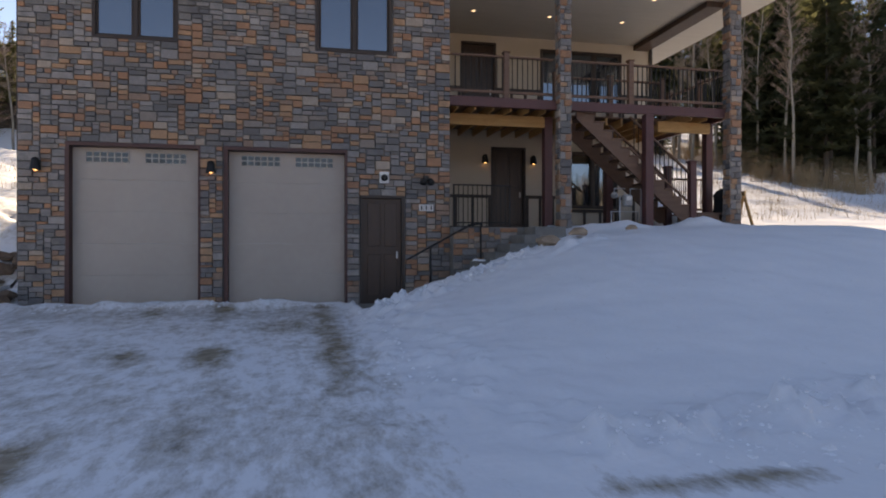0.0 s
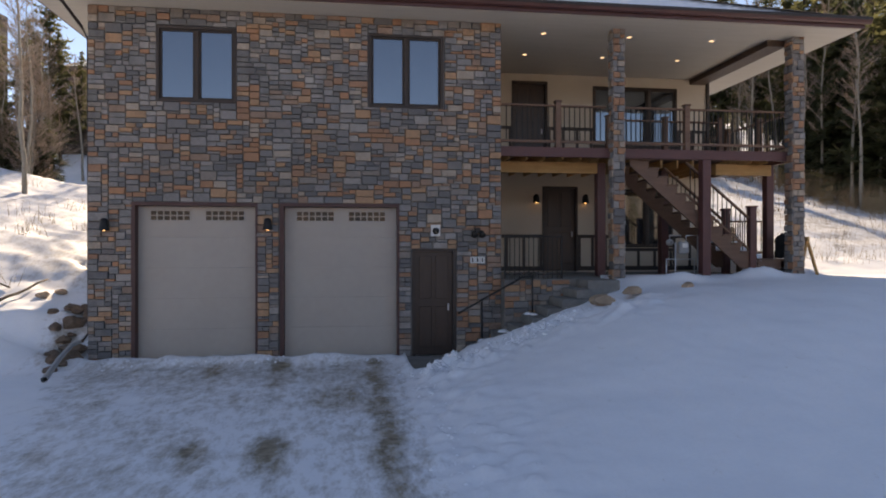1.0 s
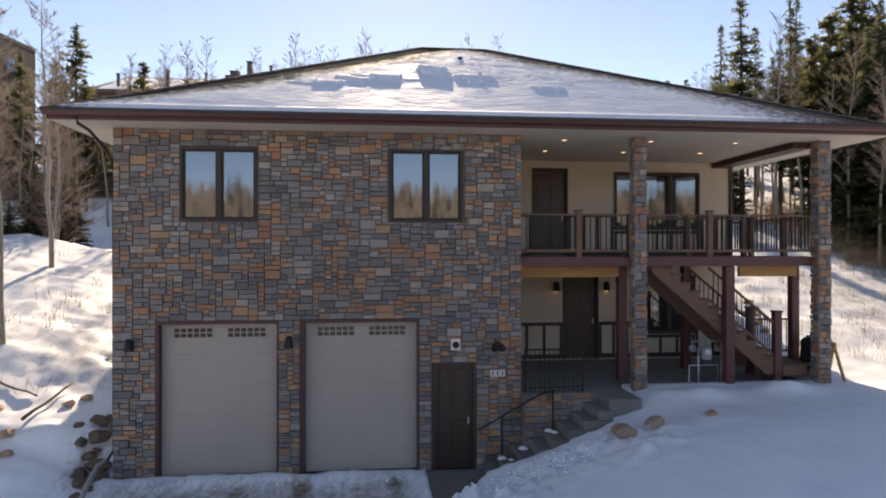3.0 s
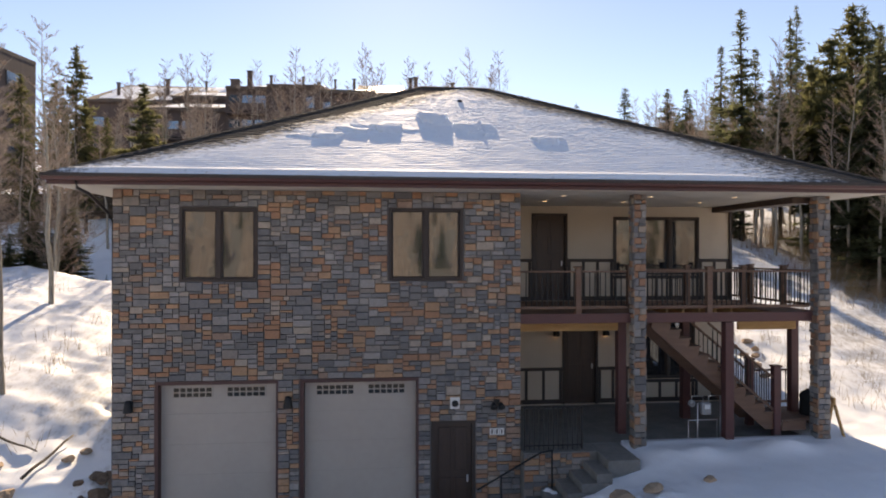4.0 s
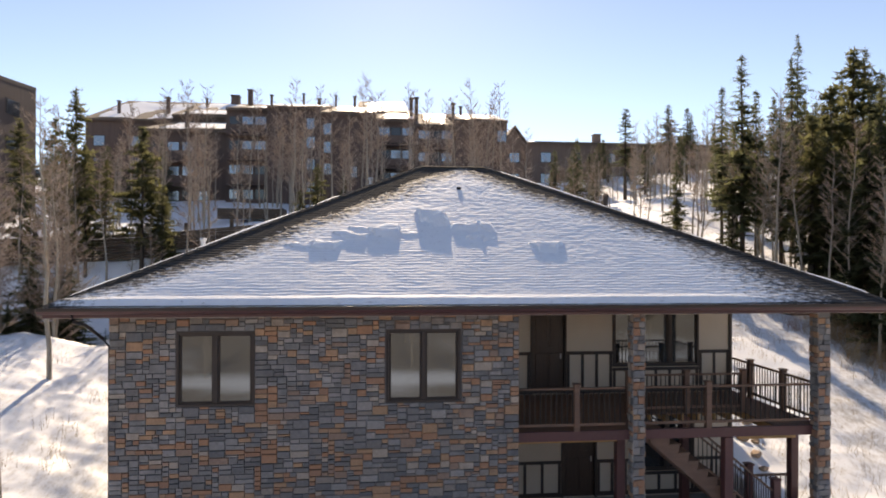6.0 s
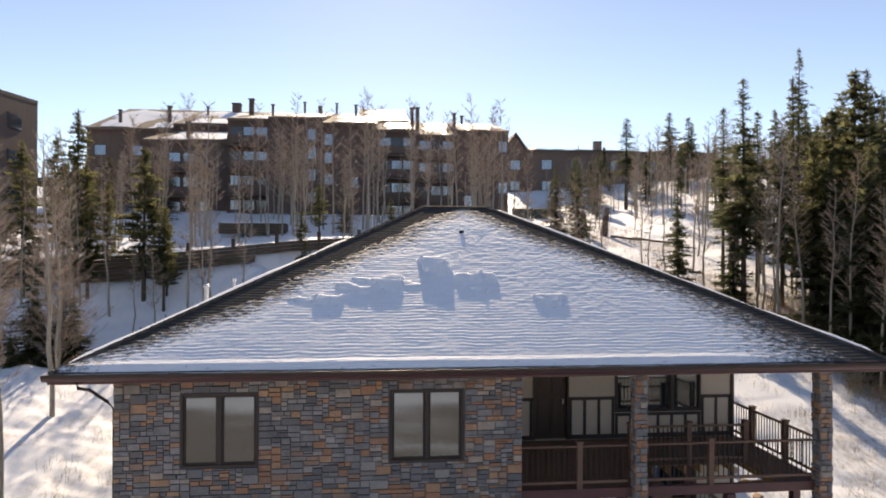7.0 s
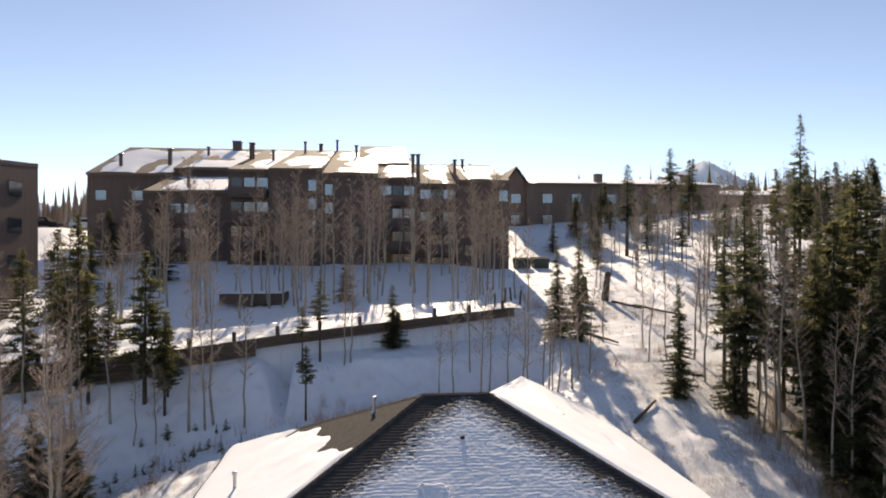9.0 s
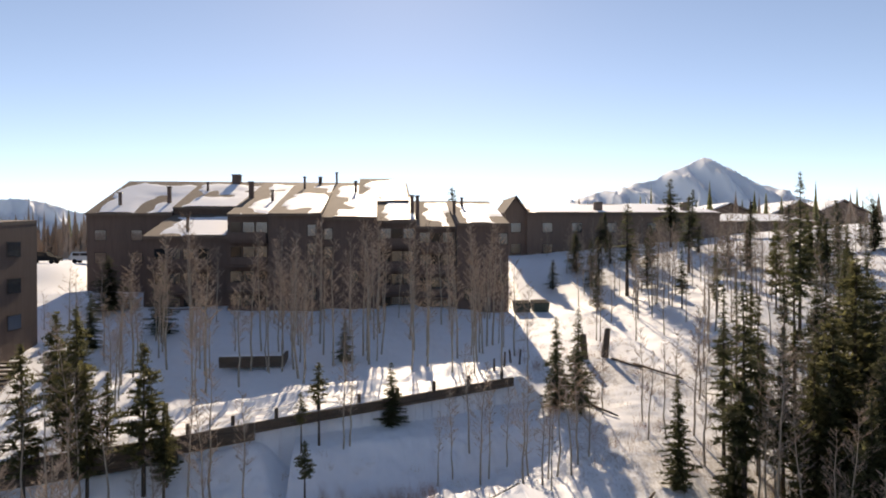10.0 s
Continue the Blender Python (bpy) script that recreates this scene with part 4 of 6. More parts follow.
def railing(owner, a, b, posts, top=5.4, low=4.6, gap=0.115, wood=deck_wood, post_top=5.46, base=None):
    """Handrail, bottom rail and black balusters from a to b (x, y), with square posts and caps."""
    a, b = Vector(a), Vector(b)
    way = (b - a).normalized()
    base = DECK if base is None else base
    part("handrail", barred((a.x, a.y, top - 0.02), (b.x, b.y, top - 0.02), 0.09, 0.04, bevel=0.006), wood, owner)
    part("bottom_rail", barred((a.x, a.y, low), (b.x, b.y, low), 0.045, 0.06, bevel=0.005), wood, owner)
    n = int((b - a).length / gap)
    shared = None
    for k in range(1, n):
        p = a + way * (k * (b - a).length / n)
        if shared is None:
            shared = boxed(-0.009, 0.009, -0.009, 0.009, low + 0.03, top - 0.04)
            mesh = bpy.data.meshes.new("baluster")
            shared.to_mesh(mesh)
            shared.free()
            mesh.materials.append(black_iron)
        ob = dress("baluster", mesh, None, owner)
        ob.location = (p.x, p.y, 0)
    for x, y in posts:
        post = part("post", boxed(x - 0.062, x + 0.062, y - 0.062, y + 0.062, base, post_top, bevel=0.008), wood, owner)
        part("post_cap", boxed(x - 0.085, x + 0.085, y - 0.085, y + 0.085, post_top, post_top + 0.035, bevel=0.012), wood, post)


railing(deck, (CORNER + 0.04, 13.66), (5.44, 13.66), [(4.35, 13.66)])
railing(deck, (5.8, 13.66), (9.72, 13.66), [(7.34, 13.66)])
railing(deck, (9.95, 13.8), (9.95, PORCH - 0.05), [(9.95, 14.93), (9.95, 16.33)])
railing(deck, (OPEN[0], OPEN[3] + 0.05), (OPEN[1], OPEN[3] + 0.05), [(OPEN[0], OPEN[3] + 0.05), (7.5, OPEN[3] + 0.05), (OPEN[1], OPEN[3] + 0.05)])
for x, y, w, z0 in ((7.78, 13.66, 0.1, 1.3), (9.9, 14.5, 0.095, 1.3), (5.62, 14.45, 0.1, 1.62), (7.75, 15.6, 0.1, 1.62)):
    part("steel_post", boxed(x - w, x + w, y - w, y + w, z0, DECK - 0.205, bevel=0.01), red_steel, deck, "oxblood painted post")

# ---- the outside stair ----
stair = thing("outside_staircase", "straight wooden deck stair with open treads and black balusters", "staircase", (8.2, 14.3, 1.7))
LOW, RUN, COUNT = 2.02, 0.222, 13
rise = (DECK - LOW) / COUNT
for y in (13.80, 14.85):
    a, b = Vector((8.95, y, LOW - 0.05)), Vector((8.95 - RUN * COUNT, y, DECK - 0.13))
    saw_line = [(8.95, LOW - 0.22)]
    for k in range(COUNT):
        saw_line += [(8.95 - RUN * k, LOW + rise * (k + 1) - 0.042), (8.95 - RUN * (k + 1), LOW + rise * (k + 1) - 0.042)]
    saw_line += [(8.95 - RUN * COUNT, DECK - 0.34), (8.95 - RUN * 0.9, LOW - 0.22)]
    cheek = bmesh.new()
    flat = cheek.faces.new([cheek.verts.new((x, y - 0.022, z)) for x, z in saw_line])
    pushed = bmesh.ops.extrude_face_region(cheek, geom=[flat])
    bmesh.ops.translate(cheek, verts=[q for q in pushed["geom"] if isinstance(q, bmesh.types.BMVert)], vec=(0, 0.044, 0))
    bmesh.ops.recalc_face_normals(cheek, faces=cheek.faces)
    part("stringer", cheek, deck_wood, stair)
    up = Vector((0, 0, 0.98))
    high = a.lerp(b, (4.22 - 0.98 - a.z) / (b.z - a.z))
    part("handrail", barred(a + up, high + up, 0.07, 0.045, bevel=0.006), deck_wood, stair)
    part("bottom_rail", barred(a + up * 0.27, high + up * 0.27, 0.04, 0.05, bevel=0.005), deck_wood, stair)
    for k in range(1, 14):
        p = a.lerp(high, k / 14)
        part("baluster", boxed(p.x - 0.008, p.x + 0.008, y - 0.008, y + 0.008, p.z + 0.27, p.z + 0.97), black_iron, stair)
    newel = part("newel_post", boxed(8.93, 9.09, y - 0.08, y + 0.08, 1.4, 3.2, bevel=0.01), red_steel, stair, "dark red newel post")
    part("post_cap", boxed(8.905, 9.115, y - 0.105, y + 0.105, 3.2, 3.245, bevel=0.014), red_steel, newel)
for k in range(COUNT):
    x, z = 8.95 - RUN * k, LOW + rise * (k + 1)
    part("tread", boxed(x - 0.245, x + 0.03, 13.755, 14.895, z - 0.04, z, bevel=0.006), deck_wood, stair)
for k in range(9):
    y = 13.72 + 0.135 * k
    part("landing_board", boxed(9.1, 10.15, y, y + 0.128, LOW - 0.03, LOW, bevel=0.004), deck_wood, stair)
part("landing_rim", boxed(9.1, 9.68, 13.70, 13.74, LOW - 0.24, LOW - 0.034, bevel=0.005), deck_wood, stair)
part("landing_rim", boxed(10.11, 10.15, 13.78, 14.9, LOW - 0.24, LOW - 0.034, bevel=0.005), deck_wood, stair)
railing(stair, (9.1, 14.88), (10.1, 14.88), [], top=2.95, low=2.16)
for x in (9.3, 10.05):
    part("landing_leg", boxed(x - 0.05, x + 0.05, 14.7, 14.8, 1.4, LOW - 0.034), deck_wood, stair)

# ---- patio, retaining wall and entry steps ----
patio = tagged(part("patio_slab", boxed(CORNER + 0.002, 9.7, 13.72, PORCH - 0.002, 1.2, 1.62, bevel=0.01), concrete), "grey concrete patio under the porch", "patio", kind="structure")
tagged(part("patio_slab", boxed(4.62, 5.3, 12.55, 13.718, 1.0, 1.615, bevel=0.01), concrete), "grey concrete landing at the top of the entry steps", "patio", kind="structure")
low_wall = thing("retaining_wall", "low stone-faced wall beside the entry steps", "wall", (3.8, 13.5, 0), kind="structure")
wall_core = part("core", boxed(2.1, 4.5, 13.46, 13.499, -0.1, 0.0), mortar, low_wall)
part("wall_body", boxed(CORNER + 0.002, 4.618, 13.2, 13.718, -0.2, 1.612), concrete, low_wall)
lay_stones(ashlar(CORNER + 0.01, 4.45, 0.0, 1.6, [], random.Random(5)), wall_core, 13.2, 0.035, random.Random(6))
steps = thing("entry_steps", "grey concrete entry steps with patches of snow", "steps", (3.3, 12.8, 0))
for k in range(8):
    x = 2.2 + 0.30 * k
    z = 0.18 * (k + 1)
    part("step", boxed(x, 4.62, 12.3, 13.19 if x > 2.95 else 13.44, z - 0.178, z, bevel=0.012), concrete, steps)
for x, y, w in ((2.52, 13.0, 0.10), (2.7, 12.9, 0.07), (2.98, 13.02, 0.12), (3.5, 12.98, 0.10), (3.58, 12.85, 0.08), (2.3, 12.75, 0.07)):
    k = max(0, min(7, int((x - 2.2) / 0.3)))
    bm = bmesh.new()
    bmesh.ops.create_icosphere(bm, subdivisions=2, radius=1.0)
    for q in bm.verts:
        q.co *= 1 + 0.35 * noise.noise(q.co * 1.7 + Vector((x * 9, 0, 0)))
        q.co = Vector((x + q.co.x * w, y + q.co.y * w * 0.8, 0.18 * (k + 1) + max(q.co.z * w * 0.5, -0.005)))
    tagged(part("snow_clump", bm, snow, smooth=True), "small clump of old snow on a concrete step", "snow", "step snow")
tagged(part("door_landing", boxed(0.98, 2.2, 11.6, 13.46, -0.12, 0.02, bevel=0.01), concrete), "bare concrete pad before the side door", "pavement", kind="structure")
rail = thing("step_handrail", "black iron handrail beside the entry steps", "handrail", (2.8, 13.1, 0.3))
piped("rail", [(2.05, 13.1, 0.93), (2.15, 13.1, 0.98), (3.38, 13.1, 1.65), (3.64, 13.1, 1.69)], 0.02, black_iron, rail)
for x, z in ((2.55, 0.36), (3.62, 0.9)):
    piped("upright", [(x, 13.1, z - 0.02), (x, 13.1, min(1.69, 0.98 + (x - 2.15) * 0.543))], 0.016, black_iron, rail)
guard = thing("patio_guard_rail", "black iron guard rail at the patio edge", "railing", (3.7, 13.35, 1.62))
part("top_rail", boxed(3.08, 4.36, 13.35, 13.385, 2.5, 2.53), black_iron, guard)
part("foot_rail", boxed(3.08, 4.36, 13.355, 13.38, 1.7, 1.725), black_iron, guard)
for k in range(13):
    x = 3.1 + k * 0.1035
    w = 0.016 if k % 12 == 0 else 0.008
    part("picket", boxed(x - w, x + w, 13.36, 13.36 + 2 * w, 1.62, 2.5), black_iron, guard)


# ---- fittings on the house ----
def wall_lantern(x, y, z, label, lit):
    lamp = thing("wall_lantern", label, "lamp", (x, y, z), "wall lanterns")
    part("backplate", boxed(x - 0.06, x + 0.06, y - 0.02, y, z - 0.1, z + 0.1, bevel=0.006), black_iron, lamp)
    v, f = [], []
    tube(v, f, [(x, y - 0.11, z + 0.14), (x, y - 0.11, z + 0.12), (x, y - 0.11, z + 0.03), (x, y - 0.11, z - 0.10)], [0.02, 0.06, 0.075, 0.10], 12)
    dress("shade", meshed("shade", v, f), black_iron, lamp, smooth=True)
    part("arm", boxed(x - 0.015, x + 0.015, y - 0.11, y - 0.02, z + 0.03, z + 0.06), black_iron, lamp)
    v, f = [], []
    tube(v, f, [(x, y - 0.11, z - 0.02), (x, y - 0.11, z - 0.04), (x, y - 0.11, z - 0.095), (x, y - 0.11, z - 0.11)], [0.01, 0.035, 0.035, 0.01], 10)
    dress("bulb", meshed("bulb", v, f), bulb_glow if lit else white_plate, lamp, "warm glowing bulb" if lit else "unlit bulb", True)


for x, z in ((-4.89, 2.72), (-1.79, 2.74)):
    wall_lantern(x, FRONT - 0.05, z, "black downward wall lantern beside a garage door", True)
for x in (4.86, 6.26):
    wall_lantern(x, PORCH - 0.002, 3.62, "lit black lantern beside the front door", True)
for x, y in ((4.12, 13.95), (6.12, 13.95), (8.12, 13.95), (4.1, 15.52), (6.1, 15.52), (8.1, 15.52)):
    can = thing("downlight", "lit recessed downlight in the porch ceiling", "lamp", (x, y, SOFFIT), "porch downlights")
    v, f = [], []
    tube(v, f, [(x, y, SOFFIT - 0.001), (x, y, SOFFIT - 0.010), (x, y, SOFFIT - 0.010)], [0.085, 0.08, 0.052], 16)
    dress("trim_ring", meshed("trim_ring", v, f), white_plate, can)
    v = [(x + 0.05 * math.cos(k * math.pi / 8), y + 0.05 * math.sin(k * math.pi / 8), SOFFIT - 0.012) for k in range(16)]
    dress("lens", meshed("lens", v, [tuple(range(15, -1, -1))]), can_glow, can)
box_light = thing("security_camera", "dark dome camera on a white square plate", "camera", (1.63, FRONT, 2.62))
part("plate", boxed(1.53, 1.73, FRONT - 0.075, FRONT - 0.04, 2.52, 2.76, bevel=0.006), white_plate, box_light)
v, f = [], []
tube(v, f, [(1.63, FRONT - 0.075, 2.63), (1.63, FRONT - 0.12, 2.63), (1.63, FRONT - 0.15, 2.61), (1.63, FRONT - 0.165, 2.60)], [0.07, 0.07, 0.05, 0.01], 12)
dress("dome", meshed("dome", v, f), black_iron, box_light, smooth=True)
flood = thing("floodlight", "dark twin floodlight on the stone wall", "lamp", (2.52, FRONT, 2.6))
part("base", boxed(2.46, 2.58, FRONT - 0.09, FRONT - 0.04, 2.58, 2.7, bevel=0.01), black_iron, flood)
for x in (2.44, 2.60):
    v, f = [], []
    tube(v, f, [(x, FRONT - 0.09, 2.62), (x, FRONT - 0.12, 2.60), (x, FRONT - 0.19, 2.54), (x, FRONT - 0.188, 2.541)], [0.03, 0.05, 0.075, 0.05], 10)
    dress("lamp_head", meshed("lamp_head", v, f), black_iron, flood, smooth=True)
plate = thing("number_plaque", "three small pale plaques with dark bars beside the side door", "plaque", (2.53, FRONT, 2.02))
for k in range(3):
    x = 2.415 + 0.105 * k
    part("tile", boxed(x - 0.048, x + 0.048, FRONT - 0.068, FRONT - 0.045, 1.95, 2.09, bevel=0.004), white_plate, plate)
    part("dark_bar", boxed(x - 0.014, x + 0.014, FRONT - 0.073, FRONT - 0.068, 1.975, 2.065), black_iron, plate)

# stones of the facade
facade_stones = ashlar(LEFT, CORNER, 0.0, SOFFIT, front_holes, random.Random(21))
lay_stones(facade_stones, facade, FRONT, 0.045, random.Random(22), chosen=lambda x, z: 3.25 < z < 5.15 and -4.0 < x < 1.6)


# ---- small things round the house ----
def boulder(x, y, z, sx, sy, sz, seed, label, mat=None):
    rng = np.random.RandomState(seed)
    bm = bmesh.new()
    bmesh.ops.create_icosphere(bm, subdivisions=3, radius=1.0)
    o = rng.uniform(0, 50)
    cuts = [Vector(rng.normal(0, 1, 3)).normalized() for _ in range(9)]
    for v in bm.verts:
        p = v.co * 1.1 + Vector((o, o, o))
        v.co *= 1 + 0.34 * noise.noise(p * 1.3) + 0.16 * abs(noise.noise(p * 2.9)) + 0.05 * noise.noise(p * 7)
        for side in cuts:
            over = v.co.dot(side) - 0.74
            if over > 0:
                v.co -= side * over
        v.co.z = max(v.co.z, -0.55)
        v.co = Vector((v.co.x * sx, v.co.y * sy, v.co.z * sz))
    ob = part("boulder", bm, mat or boulder_skin, smooth=False)
    ob.location = (x, y, z)
    ob.rotation_euler = (0, 0, rng.uniform(0, 3))
    return tagged(ob, label, "boulder", "boulders")


boulder(4.5, 11.45, 1.29, 0.31, 0.22, 0.15, 1, "tan boulder sunk in the snow bank")
boulder(5.05, 11.4, 1.46, 0.22, 0.16, 0.085, 2, "small tan boulder sunk in the snow bank")
boulder(6.2, 11.5, 1.55, 0.15, 0.11, 0.08, 3, "small tan boulder sunk in the snow bank")
for x, y, size in ((22.4, 24.4, 0.62), (25.0, 24.0, 0.45), (26.3, 24.3, 0.4)):
    boulder(x, y, float(height(x, y)) + 0.2 * size, size * 1.1, size * 0.8, size * 0.9, int(x * 7), "boulder under a thick cap of snow at the wood's edge", snow)
rock_rng = random.Random(4)
for k in range(16):
    y = rock_rng.uniform(12.5, 14.6)
    x = -5.42 - rock_rng.random() * 0.5 - 0.1 * max(0, y - 13.5)
    s = rock_rng.uniform(0.06, 0.15)
    boulder(x, y, float(height(x, y)) + 0.05, s * 1.2, s, s * 0.75, 10 + k, "brown rock in the snowy heap beside the house", dark_rock)
for x, y, s in ((-7.35, 13.7, 0.17), (-7.2, 13.35, 0.12), (-7.9, 14.4, 0.13), (-6.7, 14.9, 0.12), (-6.5, 15.3, 0.12), (10.9, 17.6, 0.16), (11.3, 18.3, 0.13), (10.9, 19.0, 0.17), (10.7, 16.9, 0.12), (11.7, 19.4, 0.15), (11.0, 18.4, 0.11), (11.6, 18.8, 0.12)):
    boulder(x, y, float(height(x, y)) + 0.04, s * 1.3, s, s * 0.7, int(x * 31 + y * 7) % 97, "tan rock half buried in sunlit snow")


for k, (x, y, s) in enumerate(((-5.6, 13.75, 0.30), (-5.48, 13.3, 0.26), (-5.75, 14.1, 0.28), (-5.9, 13.6, 0.2), (-5.62, 13.0, 0.2), (-5.5, 14.3, 0.24), (-5.8, 13.3, 0.16), (-6.05, 13.95, 0.18), (-5.55, 12.6, 0.15), (-5.7, 14.6, 0.2), (-6.2, 14.2, 0.14))):
    s *= 0.72
    boulder(x, y, float(height(x, y)) + 0.02, s * 1.3, s, s * 0.75, 300 + k, "brown rock heaped in snow at the house corner", dark_rock)


def snow_chunks(name, spots, seed, label):
    """Broken lumps of ploughed snow, all in one mesh."""
    rng = np.random.RandomState(seed)
    bm = bmesh.new()
    bmesh.ops.create_icosphere(bm, subdivisions=1, radius=1.0)
    base = [tuple(v.co) for v in bm.verts]
    tris = [tuple(v.index for v in q.verts) for q in bm.faces]
    bm.free()
    v, f = [], []
    for x0, y0, x1, y1, wide, count, big in spots:
        for _ in range(count):
            t = rng.rand()
            x, y = x0 + (x1 - x0) * t + rng.normal(0, wide), y0 + (y1 - y0) * t + rng.normal(0, wide)
            s = big * rng.uniform(0.25, 1.0) ** 1.6
            z = float(height(x, y)) - 0.22 * s
            first = len(v)
            v += [(x + s * p[0] * rng.uniform(0.6, 1.2), y + s * p[1] * rng.uniform(0.6, 1.2), z + s * p[2] * rng.uniform(0.5, 0.9)) for p in base]
            f += [tuple(first + i for i in q) for q in tris]
    return tagged(dress(name, meshed(name, v, f), snow, smooth=False), label, "snow", kind="stuff")


snow_chunks("snow_chunks", [(1.2, 11.25, 4.4, 11.55, 0.22, 800, 0.05), (1.0, 5.0, 1.15, 11.0, 0.16, 160, 0.032), (1.6, 3.45, 4.2, 4.0, 0.13, 260, 0.024), (2.2, 3.2, 4.0, 3.5, 0.1, 90, 0.018), (-4.8, 12.95, 0.7, 12.95, 0.12, 200, 0.04), (2.4, 3.0, 3.0, 3.0, 0.12, 14, 0.06)], 12, "broken lumps of ploughed snow along the bank")


def log(a, b, r, label, mat=timber_wall):
    a, b = Vector(a), Vector(b)
    pts = [a.lerp(b, k / 5) + Vector((0, 0, 0.02 * math.sin(k * 1.9))) for k in range(6)]
    v, f = [], []
    tube(v, f, pts, [r * (1 - 0.08 * k) for k in range(6)], 8)
    f += [tuple(range(7, -1, -1)), tuple(range(len(v) - 8, len(v)))]
    return tagged(dress("log", meshed("log", v, f), mat, smooth=True), label, "log")


def on_ground(x, y, up=0.0):
    return (x, y, float(height(x, y)) + up)


log(on_ground(-7.2, 14.0, 0.08), on_ground(-6.95, 15.7, 0.1), 0.035, "thin weathered log on sunlit snow")
log(on_ground(-8.6, 15.3, 0.06), on_ground(-7.4, 15.0, 0.06), 0.03, "thin weathered log on sunlit snow")
drain = thing("drain_pipe", "long grey weathered drain pipe lying across the snow", "pipe", (-5.3, 12.5, 0.3))
v, f = [], []
tube(v, f, [(-5.36, 13.42, 0.45), (-5.42, 13.2, 0.42), (-5.25, 12.3, 0.32), (-4.98, 11.1, 0.16)], [0.035, 0.04, 0.045, 0.05], 10)
dress("pipe", meshed("pipe", v, f), grey_paint, drain, smooth=True)

saw = thing("sawhorse", "raw timber sawhorse leaning in the snow", "sawhorse", (10.4, 13.7, 1.6))
part("top_beam", barred((10.22, 13.5, 2.48), (10.36, 14.3, 2.48), 0.05, 0.1, bevel=0.005), raw_wood, saw)
for y in (13.6, 14.2):
    x = 10.24 + (y - 13.5) * 0.17
    part("leg", barred((x + 0.0, y, 2.47), (x + 0.24, y - 0.05, 1.58), 0.09, 0.04, bevel=0.005), raw_wood, saw)
    part("leg", barred((x + 0.0, y, 2.47), (x - 0.14, y + 0.05, 1.58), 0.09, 0.04, bevel=0.005), raw_wood, saw)

meter = thing("gas_meter", "grey gas meter on a galvanised pipe stand", "gas meter", (7.35, 13.9, 1.6))
part("meter_body", boxed(7.28, 7.50, 13.82, 13.98, 2.14, 2.42, bevel=0.03), grey_paint, meter)
part("dial", boxed(7.33, 7.45, 13.805, 13.822, 2.28, 2.38, bevel=0.004), white_plate, meter)
v, f = [], []
tube(v, f, [(7.06, 13.84, 2.4), (7.06, 13.86, 2.4), (7.06, 13.93, 2.4), (7.06, 13.96, 2.4)], [0.03, 0.075, 0.075, 0.03], 14)
dress("regulator", meshed("regulator", v, f), grey_paint, meter, smooth=True)
for pts in ([(6.98, 13.9, 1.3), (6.98, 13.9, 2.02), (7.66, 13.9, 2.02), (7.66, 13.9, 1.3)], [(7.06, 13.9, 2.4), (7.06, 13.9, 2.56), (7.33, 13.9, 2.56), (7.33, 13.9, 2.4)], [(7.46, 13.9, 2.4), (7.46, 13.9, 2.56), (7.74, 13.9, 2.56), (7.74, 13.9, 1.4)], [(7.2, 13.9, 1.3), (7.2, 13.9, 2.4)]):
    piped("pipe", pts, 0.018, galvanised, meter)

grill = thing("covered_grill", "small dark covered grill on the stair landing", "grill", (10.0, 14.1, 2.02))
v, f = [], []
tube(v, f, [(9.98, 14.1, 2.03), (9.98, 14.1, 2.05), (9.99, 14.1, 2.3), (10.0, 14.1, 2.46), (10.0, 14.1, 2.56), (10.0, 14.1, 2.6)], [0.15, 0.17, 0.16, 0.18, 0.12, 0.03], 12)
dress("cover", meshed("cover", v, f), lid_black, grill, "black fabric cover", True)
part("lid_handle", boxed(9.95, 10.05, 14.09, 14.11, 2.6, 2.63, bevel=0.004), black_iron, grill)


